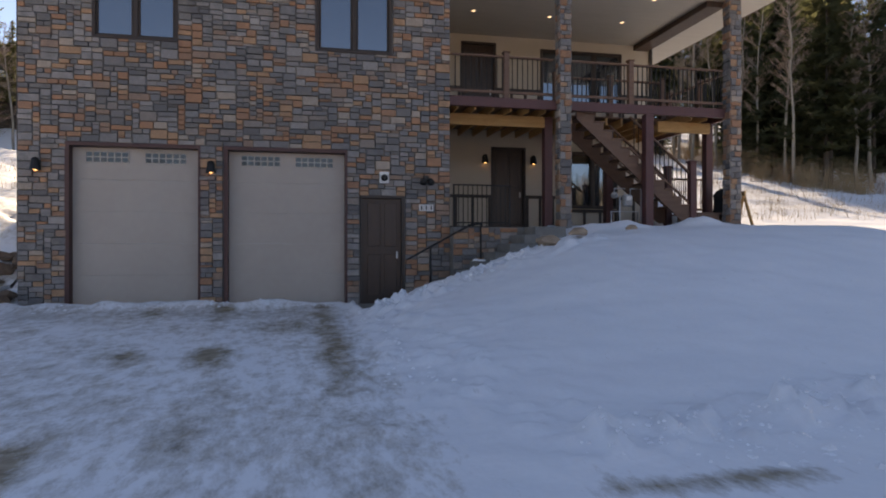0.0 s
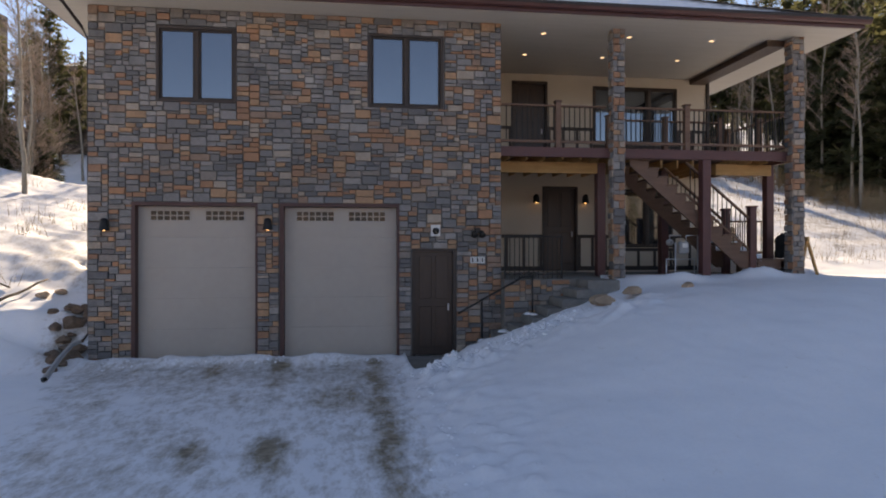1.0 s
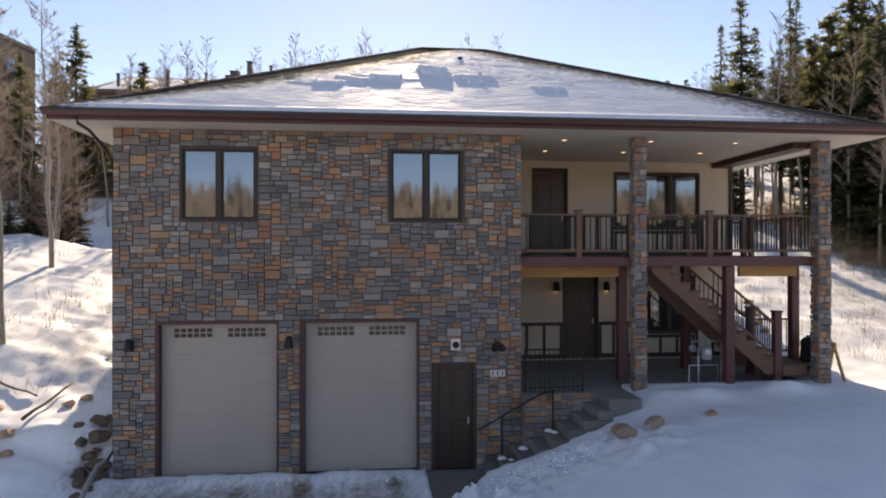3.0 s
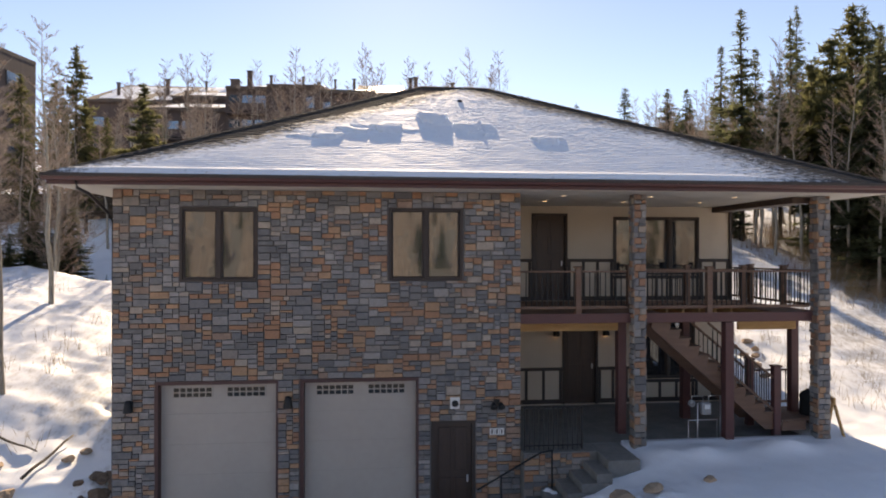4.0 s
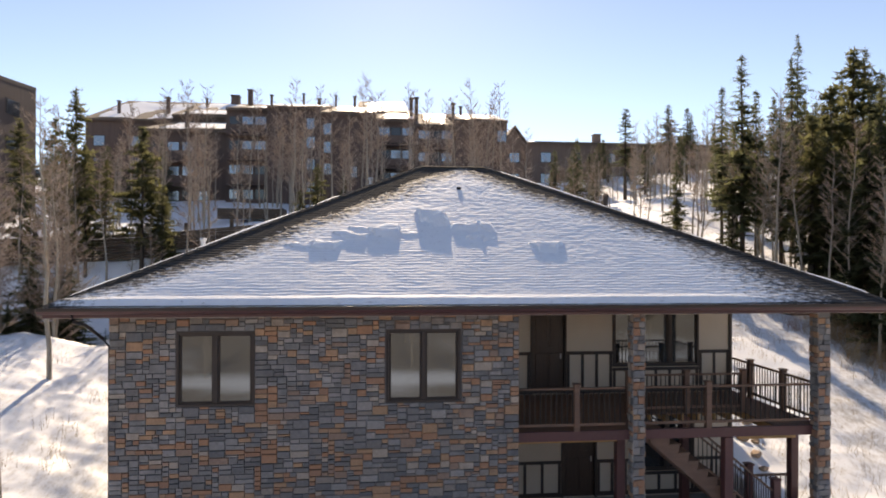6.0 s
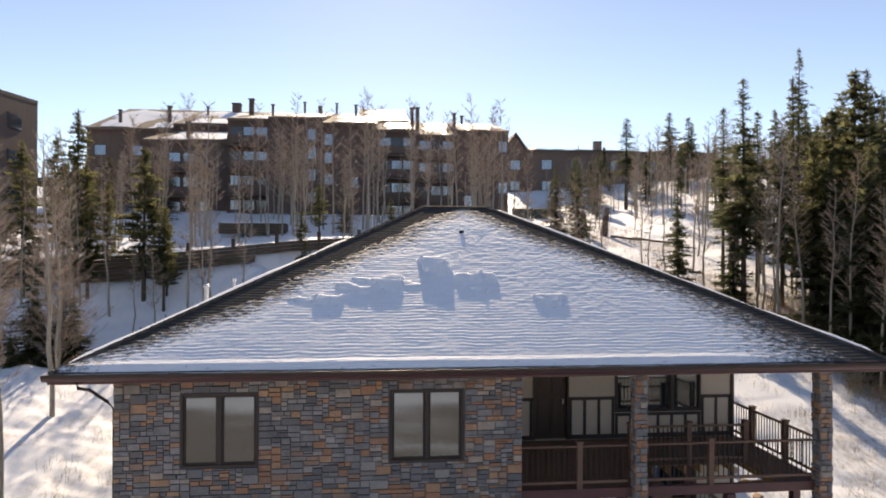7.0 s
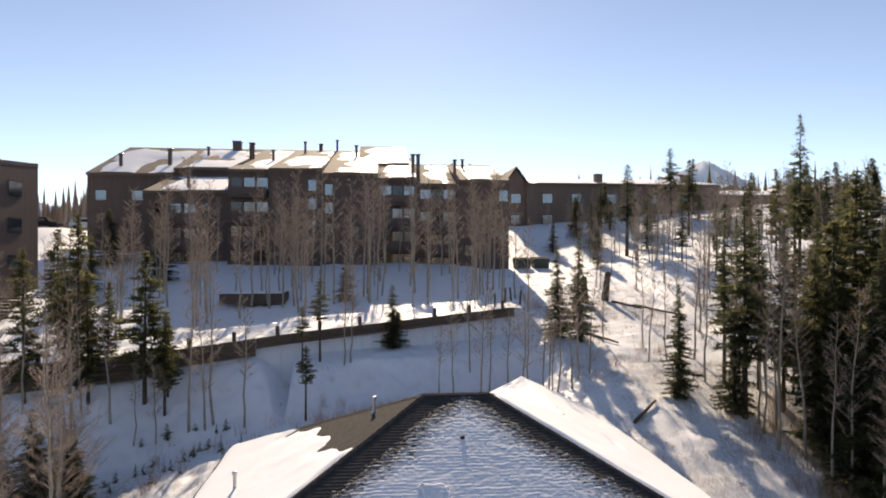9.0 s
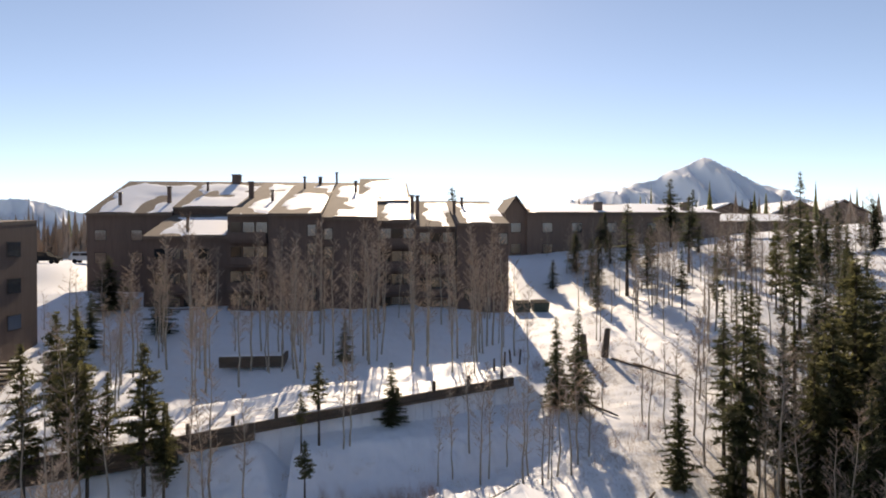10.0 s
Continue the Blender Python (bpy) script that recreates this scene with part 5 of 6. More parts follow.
# ---- trees ----
def spruce_parts(tall, wide, seed, bare=0.06, lush=1.0, pine=False, step_out=0.14, sparse=1.0, sprays=3):
    """Trunk and crown meshes of a conifer with whorls of drooping, ragged branches."""
    rng = random.Random(seed)
    tv, tf = [], []
    lean = [rng.uniform(-0.012, 0.012) * tall for _ in range(2)]
    tube(tv, tf, [(lean[0] * (k / 8) ** 2, lean[1] * (k / 8) ** 2, tall * k / 8 - (0.3 if k == 0 else 0)) for k in range(9)], [0.013 * tall * (1 - 0.97 * k / 8) + 0.01 for k in range(9)], 7)
    cv, cf = [], []
    def sliver(x, y, z, way, long, fall, wide):
        """One thin spray of needles, broad at its foot."""
        ex, ey, ez = x + math.cos(way) * long, y + math.sin(way) * long, z - fall * long
        nx, ny = -math.sin(way) * wide, math.cos(way) * wide
        up = rng.uniform(-0.5, 0.5) * wide
        i = len(cv)
        cv.extend([(x + nx, y + ny, z + up), (ex, ey, ez), (x - nx, y - ny, z - up)])
        cf.append((i, i + 1, i + 2))
    z = bare * tall
    while z < tall * 0.985:
        s = z / tall
        reach = wide * ((1 - s) ** (0.62 if pine else 0.92)) * (0.5 + 0.5 * min(1, (s - bare + 0.03) / 0.16)) * rng.uniform(0.7, 1.15) + 0.05
        for _ in range(rng.randint(4, 6) if not pine else rng.randint(4, 6)):
            if rng.random() > 0.93 * lush:
                continue
            a = rng.uniform(0, 2 * math.pi)
            r = reach * rng.uniform(0.55, 1.25)
            ca, sa = math.cos(a), math.sin(a)
            droop = (rng.uniform(0.05, 0.38) if not pine else rng.uniform(-0.35, 0.1)) * (1.1 - 0.7 * s)
            lift = rng.uniform(-0.1, 0.1)
            n = max(2, int(r / step_out))
            for j in range(n):
                q = (j + 0.5 + rng.uniform(-0.3, 0.3)) / n
                if pine and q < 0.25 and r > 0.6:
                    continue
                d = r * q
                px, py = lean[0] * s * s + ca * d, lean[1] * s * s + sa * d
                pz = z + lift - droop * d * (1 - 0.45 * q) + 0.02 * rng.random()
                size = min((0.22 + 0.24 * r * (1 - 0.55 * q)) * rng.uniform(0.7, 1.25), 0.55)
                if pine:
                    for _ in range(2 * sprays):
                        sliver(px, py, pz, rng.uniform(0, 6.28), size * rng.uniform(0.35, 0.85), rng.uniform(-1.1, 0.35), size * rng.uniform(0.10, 0.17) * sparse)
                    continue
                for side in (-1, 1):
                    for _ in range(sprays):
                        sliver(px, py, pz, a + side * rng.uniform(0.2, 1.3), size * rng.uniform(0.6, 1.15), rng.uniform(-0.25, 0.5) * (0.3 if pine else 1), size * rng.uniform(0.09, 0.16) * sparse * (1.3 if pine else 1))
                if rng.random() < 0.4:
                    sliver(px, py, pz, a + rng.uniform(-0.5, 0.5), size * 0.8, rng.uniform(-1.0, -0.2), size * 0.16 * sparse)
        z += rng.uniform(0.10, 0.20) * (1.0 if not pine else 1.15)
    return meshed("trunk", tv, tf), meshed("crown", cv, cf)


def aspen_parts(tall, seed, spread=0.17, clear=0.33, limbs=26, forks=8, twigs=12, stout=1.35):
    """Trunk and bare twigs of a leafless aspen."""
    rng = random.Random(seed)
    tv, tf, cv, cf = [], [], [], []
    def wander(n, amount):
        x = y = 0
        pts = []
        for k in range(n):
            pts.append((x, y))
            x += rng.uniform(-amount, amount)
            y += rng.uniform(-amount, amount)
        return pts
    path = wander(9, 0.013 * tall)
    spine = [(path[k][0], path[k][1], tall * k / 8 - (0.3 if k == 0 else 0)) for k in range(9)]
    tube(tv, tf, spine, [0.0085 * tall * (1 - 0.97 * k / 8) + 0.003 for k in range(9)], 7)
    def at(s):
        k = min(int(s * 8), 7)
        return Vector(spine[k]).lerp(Vector(spine[k + 1]), s * 8 - k)
    for j in range(limbs):
        s = clear + (0.97 - clear) * (j + rng.random()) / limbs
        a = rng.uniform(0, 2 * math.pi)
        long = tall * spread * (1.1 - s) * min(1, 0.35 + (s - clear) * 3) * rng.uniform(0.7, 1.5) + 0.22
        out = Vector((math.cos(a), math.sin(a), 0))
        p0 = at(s)
        p1 = p0 + out * long * 0.5 + Vector((0, 0, long * rng.uniform(0.3, 0.6)))
        p2 = p0 + out * long * 0.9 + Vector((0, 0, long * rng.uniform(0.6, 1.0)))
        tube(cv, cf, [p0, p1, p2], [0.012 * (1.2 - s) + 0.004, 0.007, 0.003], 3)
        for m in range(forks):
            q = rng.uniform(0.2, 1.0)
            b = p0.lerp(p1, q * 2) if q < 0.5 else p1.lerp(p2, q * 2 - 1)
            t = a + rng.uniform(-1.5, 1.5)
            l2 = long * rng.uniform(0.25, 0.55)
            e = b + Vector((math.cos(t) * l2 * 0.7, math.sin(t) * l2 * 0.7, l2 * rng.uniform(0.35, 1.0)))
            tube(cv, cf, [b, e], [0.0055 * stout, 0.002], 3)
            for _ in range(twigs):
                g = b.lerp(e, rng.uniform(0.2, 1.0))
                t2 = t + rng.uniform(-1.4, 1.4)
                l3 = l2 * rng.uniform(0.25, 0.6)
                h = g + Vector((math.cos(t2) * l3, math.sin(t2) * l3, l3 * rng.uniform(0.1, 1.0)))
                w = Vector((-math.sin(t2), math.cos(t2), 0.3)) * 0.0048 * stout
                i = len(cv)
                cv += [tuple(g - w), tuple(g + w), tuple(h)]
                cf.append((i, i + 1, i + 2))
    return meshed("trunk", tv, tf), meshed("crown", cv, cf)


def tree_kind(meshes, trunk_mat, crown_mat, name, label, category, group):
    t = thing(name, label, category, (0, 0, 0), group)
    dress("trunk", meshes[0], trunk_mat, t, smooth=True)
    dress("crown", meshes[1], crown_mat, t)
    return t


spruces = [tree_kind(spruce_parts(10, w, 100 + k, bare=b, lush=l), bark_spruce, needles, "spruce_tree", "dark green narrow spruce standing in snow", "tree", "spruces")
           for k, (w, b, l) in enumerate(((2.1, 0.26, 0.78), (1.75, 0.33, 0.74), (2.4, 0.03, 0.9), (1.6, 0.38, 0.7)))]
pines = [tree_kind(spruce_parts(10, w, 200 + k, bare=b, lush=0.95, pine=True, sprays=5), bark_spruce, needles_pine, "pine_tree", "yellowish green lodgepole pine standing in snow", "tree", "pines")
         for k, (w, b) in enumerate(((1.7, 0.16), (1.45, 0.24), (1.95, 0.2)))]
bare_pine = tree_kind(spruce_parts(10, 1.9, 210, bare=0.5, lush=0.9, pine=True, sprays=5), bark_spruce, needles_pine, "pine_tree", "small pine with a high yellowish crown", "tree", "pines")
aspens = [tree_kind(aspen_parts(10, 300 + k, s, c, n), bark_aspen, twig_skin, "aspen_tree", "leafless aspen with pale bark standing in snow", "tree", "aspens")
          for k, (s, c, n) in enumerate(((0.12, 0.35, 40), (0.10, 0.42, 36), (0.14, 0.25, 44), (0.085, 0.48, 32), (0.12, 0.3, 40)))]
far_spruce = tree_kind(spruce_parts(10, 1.4, 111, bare=0.08, lush=0.9, step_out=0.3, sparse=2.2, sprays=2), bark_spruce, needles, "spruce_tree", "dark green narrow spruce standing in snow", "tree", "spruces")
far_aspen = tree_kind(aspen_parts(10, 320, 0.15, 0.22, 24, 7, 8, 1.8), bark_aspen, twig_skin, "aspen_tree", "leafless aspen with pale bark standing in snow", "tree", "aspens")
shrub = tree_kind(aspen_parts(10, 330, 0.20, 0.06, 46, 9, 12, 1.6), bark_aspen, twig_skin, "bare_shrub", "tall leafless reddish brown shrub in the snow", "shrub", "shrubs")
used = set()


def plant(kind, x, y, tall, seed, sink=0.1, full=1.0):
    """Sets a tree of about that height on the ground; the first of each kind is the one that the others copy."""
    rng = random.Random(seed)
    s = tall / 10
    w = s ** 0.7 * rng.uniform(0.88, 1.12) * full
    m = Matrix.Translation((x, y, float(height(x, y)) - sink)) @ Matrix.Rotation(rng.uniform(0, 6.28), 4, "Z") @ Matrix.Diagonal((w, w, s, 1))
    if kind.name not in used:
        used.add(kind.name)
        kind["m"] = [v for row in m for v in row]
        return kind
    return copy_thing(kind, m)


# trees whose places are known: kind, x, y, height of the top above the sea of the plan
SPRUCES = [(19.76, 33.2, 19.2), (21.05, 37.6, 18.6), (29.1, 36.1, 20.8), (36.4, 52.7, 27.5), (17.16, 35.5, 13.8), (30.6, 77.1, 26.2), (45.5, 96.9, 31.5),
           (41.0, 82.0, 27.6), (48.5, 96.0, 29.8), (0.95, 43.9, 13.3),
           (22.6, 36.5, 18.2), (26.6, 39.0, 21.1), (22.5, 34.0, 16.6), (28.5, 31.0, 18.2), (31.5, 41.0, 20.8), (15.0, 128.0, 33.0), (35.0, 99.0, 25.6), (29.0, 86.0, 22.0), (-26.0, 62.0, 17.0), (-24.5, 56.0, 15.5), (-21.0, 66.0, 19.5), (-2.77, 55.9, 15.2), (-29.6, 75.4, 20.2), (13.0, 46.0, 16.0), (14.4, 45.3, 16.7)]
for k, (x, y, top) in enumerate(SPRUCES):
    plant(spruces[2 if x < 19 else (0, 1, 3)[k % 3]], x, y, top - float(height(x, y)), k, full=1.6 if y > 70 else 0.72 if 10 < x < 19 else 0.9)
for k, (x, y, top) in enumerate(((-13.4, 29.2, 8.2), (-14.9, 29.8, 8.8), (-16.6, 29.6, 9.2), (-13.6, 25.6, 6.6), (-12.6, 28.4, 7.8), (-13.9, 28.0, 8.2))):
    plant(spruces[2], x, y, top - float(height(x, y)), 40 + k, full=1.0 if k != 3 else 0.7)
for k, (x, y, tall) in enumerate(((20.6, 22.3, 8.5), (21.4, 26.4, 9.0), (19.4, 33.6, 6.0), (24.6, 24.0, 10.5))):
    plant(spruces[2 if k % 3 else 0], x, y, tall, 80 + k, full=0.9)
for k, (x, y, top) in enumerate(((21.4, 26.2, 14.6), (23.8, 28.4, 16.2), (23.2, 24.4, 14.4), (25.6, 30.4, 17.6), (25.4, 27.0, 16.4), (27.8, 33.2, 18.6), (27.2, 29.2, 17.4), (29.8, 36.4, 19.2), (26.4, 25.2, 15.8), (24.2, 33.4, 16.8), (22.0, 29.6, 14.2), (20.8, 23.6, 12.4), (30.5, 31.5, 18.8))):
    plant(spruces[2 if k % 3 else 0], x, y, top - float(height(x, y)), 120 + k, full=0.95)
PINES = [(-17.1, 39.0, 17.8), (-15.7, 39.6, 13.8), (-13.3, 38.6, 15.6), (-19.5, 38.0, 15.8), (21.6, 30.2, 15.4), (22.6, 24.8, 14.8), (21.0, 22.6, 13.0), (23.6, 20.6, 14.2), (-18.4, 40.2, 15.0), (-16.2, 38.2, 14.6), (-12.0, 38.0, 12.2),
         (24.0, 32.0, 17.3), (27.5, 35.0, 20.4), (33.0, 38.0, 20.5), (-20.5, 44.0, 17.0), (-12.2, 39.2, 11.6)]
for k, (x, y, top) in enumerate(PINES):
    plant(pines[k % 3], x, y, top - float(height(x, y)), 50 + k, full=1.3 if x > 0 else 0.98)
for k, (x, y, top) in enumerate(((-3.6, 40.9, 13.9), (-4.0, 36.6, 10.3), (-4.6, 40.2, 12.2))):
    plant(bare_pine, x, y, top - float(height(x, y)), 170 + k, full=0.9)
wood_rng = random.Random(77)
for k in range(44):
    x = wood_rng.uniform(22, 50)
    y = wood_rng.uniform(24, 66)
    if x < 20.5 + 0.10 * (y - 20) + max(0, y - 46) * 0.35 or (y < 30 and k % 3):
        continue
    plant(wood_rng.choice(spruces + pines), x, y, wood_rng.uniform(5.5, 10.0), 500 + k, full=0.8)
for k in range(85):
    x, y = wood_rng.uniform(16.5, 40), wood_rng.uniform(24, 72)
    if x < 19.0 + max(0, y - 40) * 0.3 or (y < 34 and x < 21):
        continue
    plant(wood_rng.choice(aspens), x, y, wood_rng.uniform(6.5, 10), 600 + k)
# aspens below and above the terrace road
for k in range(84):
    x = wood_rng.uniform(-24, 13)
    y = max(float(wall_line(x)) + 6.8, 47) + wood_rng.uniform(0, 1) * (71 - max(float(wall_line(x)) + 6.8, 47)) if k % 3 else wood_rng.uniform(49, 60)
    plant(wood_rng.choice(aspens), x, y, wood_rng.uniform(6.0, 12.0), 700 + k)
for k, (x, y, tall) in enumerate(((-7.3, 36.4, 7.4), (-10.3, 36.6, 8.4), (-9.4, 36.5, 7.2), (-9.0, 36.8, 8.8), (-2.1, 40.8, 7.0), (-1.7, 41.0, 5.6), (5.9, 41.2, 7.2), (6.15, 38.4, 7.4), (6.8, 39.2, 6.4), (8.2, 40.6, 5.8), (4.6, 39.4, 6.0), (3.6, 38.6, 4.6), (8.6, 37.4, 6.6),
                                  (9.2, 38.8, 6.2), (9.6, 37.0, 5.4), (10.2, 38.0, 6.4), (9.9, 36.2, 5.0), (-17.3, 38.6, 9.2), (-18.1, 37.6, 8.6), (-19.2, 37.2, 7.4), (-16.4, 37.8, 7.8), (-14.6, 37.2, 7.0), (-11.9, 36.2, 5.2), (-13.0, 36.0, 4.6), (-20.4, 37.4, 8.8), (15.9, 44.6, 5.4), (17.8, 41.2, 6.0), (18.4, 43.4, 6.6), (19.0, 41.0, 6.8))):
    plant(aspens[k % 5], x, y, tall, 750 + k)
for k, (x, y, tall) in enumerate(((-10.75, 22.74, 9.5), (-8.96, 16.6, 9.2), (-12.2, 26.4, 8.5), (-15.2, 27.6, 8.5), (-16.9, 25.6, 7.5), (12.2, 38.5, 7.0), (11.6, 37.8, 6.4), (13.1, 39.2, 6.0), (10.9, 38.6, 7.2), (19.7, 30.2, 11.0), (-17.5, 31, 10), (-14.8, 33, 9.5), (-13.2, 29.0, 7.5), (-14.4, 30.4, 8.5), (-16.0, 29.2, 8.5), (-17.0, 28.0, 9.0))):
    plant(aspens[k % 5], x, y, tall, 800 + k)
for k in range(16):
    x, y = wood_rng.uniform(-21, 4), wood_rng.uniform(50, 64)
    plant(wood_rng.choice(aspens), x, y, wood_rng.uniform(8.0, 12.5), 1300 + k)
for k in range(34):
    x, y = wood_rng.uniform(19.2, 27), wood_rng.uniform(20.5, 40)
    plant(wood_rng.choice(aspens), x, y, wood_rng.uniform(6.0, 9.5), 1400 + k)
# bare shrubs on the slope beside the house
for k, (x, y, tall) in enumerate(((-12.9, 28.0, 5.0), (-13.9, 28.0, 5.6), (-14.8, 27.2, 5.2), (-13.3, 29.6, 5.6), (-12.4, 27.0, 4.0), (-16.4, 28.4, 5.6))):
    plant(shrub, x, y, tall + 0.4, 860 + k)
# woods round the far buildings and behind the camera, which the windows mirror
for k in range(30):
    x, y = wood_rng.uniform(23, 64), wood_rng.uniform(62, 100)
    plant(far_spruce, x, y, wood_rng.uniform(4, 7), 900 + k, full=1.7)
for k in range(60):
    x, y = wood_rng.uniform(-45, 45), wood_rng.uniform(-50, -26)
    plant(far_spruce if k % 6 == 0 else far_aspen, x, y, wood_rng.uniform(5, 9), 1000 + k)


juniper = tree_kind(spruce_parts(1.0, 0.62, 140, bare=0.0, lush=1.0, step_out=0.12, sparse=0.5, sprays=4), bark_spruce, needles, "juniper_bush", "low dark juniper bush in the snow", "bush", "junipers")
for k in range(24):
    x, y = wood_rng.uniform(-13.5, -7.0), wood_rng.uniform(31.0, 37)
    m = Matrix.Translation((x, y, float(height(x, y)) - 0.05)) @ Matrix.Rotation(k * 1.3, 4, "Z") @ Matrix.Diagonal((wood_rng.uniform(0.3, 0.8), wood_rng.uniform(0.3, 0.8), wood_rng.uniform(0.4, 0.9), 1))
    if k == 0:
        juniper.matrix_basis = m
    else:
        copy_thing(juniper, m)


for k in range(16):
    x, y = wood_rng.uniform(-28, 30), wood_rng.uniform(-25, -14)
    plant(far_aspen, x, y, wood_rng.uniform(4, 7), 1500 + k)


def grove(name, kind, spots, seed, label):
    """Many alike far trees in one mesh."""
    rng = np.random.RandomState(seed)
    verts, faces, slots, base = [], [], [], 0
    for slot, child in enumerate(kind.children):
        mesh = child.data
        co = np.empty(len(mesh.vertices) * 3)
        mesh.vertices.foreach_get("co", co)
        co = co.reshape(-1, 3)
        polys = [tuple(q.vertices) for q in mesh.polygons]
        rng = np.random.RandomState(seed)
        for x, y, tall in spots:
            a, s = rng.uniform(0, 6.28), tall / 10
            w = s ** 0.7 * rng.uniform(0.88, 1.12)
            X = x + w * (co[:, 0] * math.cos(a) - co[:, 1] * math.sin(a))
            Y = y + w * (co[:, 0] * math.sin(a) + co[:, 1] * math.cos(a))
            Z = float(height(x, y)) - 0.1 + s * co[:, 2]
            verts += np.stack([X, Y, Z], -1).tolist()
            faces += [tuple(i + base for i in q) for q in polys]
            slots += [slot] * len(polys)
            base += len(co)
    mesh = meshed(name, verts, faces)
    mesh.materials.append(kind.children[0].data.materials[0])
    mesh.materials.append(kind.children[1].data.materials[0])
    mesh.polygons.foreach_set("material_index", slots)
    return tagged(dress(name, mesh, None), label, "woods", kind="stuff")


spots = [(wood_rng.uniform(20, 64), wood_rng.uniform(60, 96), wood_rng.uniform(5, 7.5)) for _ in range(120)]
spots += [(wood_rng.uniform(24, 95), wood_rng.uniform(86, 103), wood_rng.uniform(4, 6.0)) for _ in range(45)]
spots += [(wood_rng.uniform(-60, -27), wood_rng.uniform(64, 74), wood_rng.uniform(4, 7)) for _ in range(14)]
plant(far_aspen, 31.0, 58.0, 7.5, 990)
grove("aspen_wood", far_aspen, [q for q in spots if not (q[1] > 0 and q[0] < 20 + (q[1] - 60) * 0.16 and q[0] > 0)], 31, "leafless aspen wood on the far slopes")
for kind in spruces + pines + aspens + [bare_pine, far_spruce, far_aspen, shrub]:
    if "m" in kind:
        flat = list(kind["m"])
        kind.matrix_basis = Matrix((flat[0:4], flat[4:8], flat[8:12], flat[12:16]))
        del kind["m"]


def far_woods(name, count, xr, yr, tall, mat, seed, label):
    """Many small distant trees in one mesh: ragged spires of a few blades each."""
    rng = np.random.RandomState(seed)
    X, Y = rng.uniform(*xr, count), rng.uniform(*yr, count)
    Z = height(X, Y)
    v, f = [], []
    for x, y, z in zip(X, Y, Z):
        h, w = rng.uniform(*tall), rng.uniform(0.9, 1.7)
        for k in range(5):
            a = rng.uniform(0, 3.14)
            lo, hi = h * k * 0.17, h * min(1, k * 0.17 + 0.34)
            r = w * (1 - k * 0.19)
            i = len(v)
            v += [(x - r * math.cos(a), y - r * math.sin(a), z + lo), (x + r * math.cos(a), y + r * math.sin(a), z + lo), (x, y, z + hi), (x - r * math.sin(a), y + r * math.cos(a), z + lo), (x + r * math.sin(a), y - r * math.cos(a), z + lo)]
            f += [(i, i + 1, i + 2), (i + 3, i + 4, i + 2)]
    return tagged(dress(name, meshed(name, v, f), mat), label, "woods", kind="stuff")


far_woods("distant_conifers", 1500, (-420, 520), (135, 420), (7, 13), needles, 5, "distant conifer woods beyond the buildings")
far_woods("distant_bare_woods", 1500, (-420, 520), (118, 400), (5, 10), twig_skin, 6, "distant leafless woods beyond the buildings")
far_woods("distant_bare_woods", 420, (-150, -46), (122, 185), (6, 10), twig_skin, 16, "leafless woods behind the car park")
far_woods("distant_conifers", 260, (-170, 170), (-190, -60), (6, 11), needles, 7, "scattered conifers on the hillside across the road")
far_woods("distant_bare_woods", 1500, (-170, 170), (-190, -52), (4, 8), twig_skin, 17, "leafless woods on the hillside across the road")


def brush(name, spots, count, tall, mat, seed, label):
    """Thin dry stems in tufts, all in one mesh."""
    rng = np.random.RandomState(seed)
    v, f = [], []
    for x0, x1, y0, y1, n in spots:
        for _ in range(n):
            cx, cy = rng.uniform(x0, x1), rng.uniform(y0, y1)
            cz = float(height(cx, cy))
            for _ in range(count):
                x, y = cx + rng.normal(0, 0.22), cy + rng.normal(0, 0.22)
                h = rng.uniform(*tall)
                lx, ly = rng.normal(0, 0.25) * h, rng.normal(0, 0.25) * h
                i = len(v)
                v += [(x - 0.006, y, cz - 0.05), (x + 0.006, y, cz - 0.05), (x + lx, y + ly, cz + h)]
                f.append((i, i + 1, i + 2))
    return tagged(dress(name, meshed(name, v, f), mat), label, "brush", kind="stuff")


brush("dry_grass", [(11, 19, 15, 34, 150), (-13, -6.5, 15, 24, 22), (13, 24, 38, 70, 260), (-12, 10, 33, 40, 60)], 14, (0.15, 0.5), dry_brush, 8, "thin dry grass standing out of the snow")
brush("tall_dry_brush", [(18.4, 21.5, 20, 27, 90), (19.4, 25, 26, 36, 90)], 26, (0.5, 1.5), dry_brush, 28, "tall dry tan brush along the edge of the wood")
brush("red_brush", [(18.6, 23.5, 20, 34, 60), (-3.5, 3.5, 33, 38, 100), (12, 22, 36, 60, 60), (-12, -3, 30, 37, 20)], 22, (0.4, 1.1), red_brush, 9, "reddish leafless brush in the snow")

# ---- terrace road: timber wall and marker posts ----
terrace = thing("timber_retaining_wall", "weathered timber retaining wall below the snowy road", "wall", (-5, 42, 9), kind="structure")
edges = np.arange(-34, 10.6, 2.2)
for a, b in zip(edges, edges[1:]):
    ya, yb, za, zb = float(wall_line(a)), float(wall_line(b)), float(road_height(a)), float(road_height(b))
    rows_here = 7 if b < -10 else 5 if b < -6 else 3
    for k in range(rows_here):
        dz = 0.02 - 0.22 * k
        part("timber", barred((a + 0.01, ya + 0.03 * (k % 2) - 0.1, za + dz), (b - 0.01, yb + 0.03 * (k % 2) - 0.1, zb + dz), 0.22, 0.205, bevel=0.015), timber_wall, terrace)
post_mesh = None
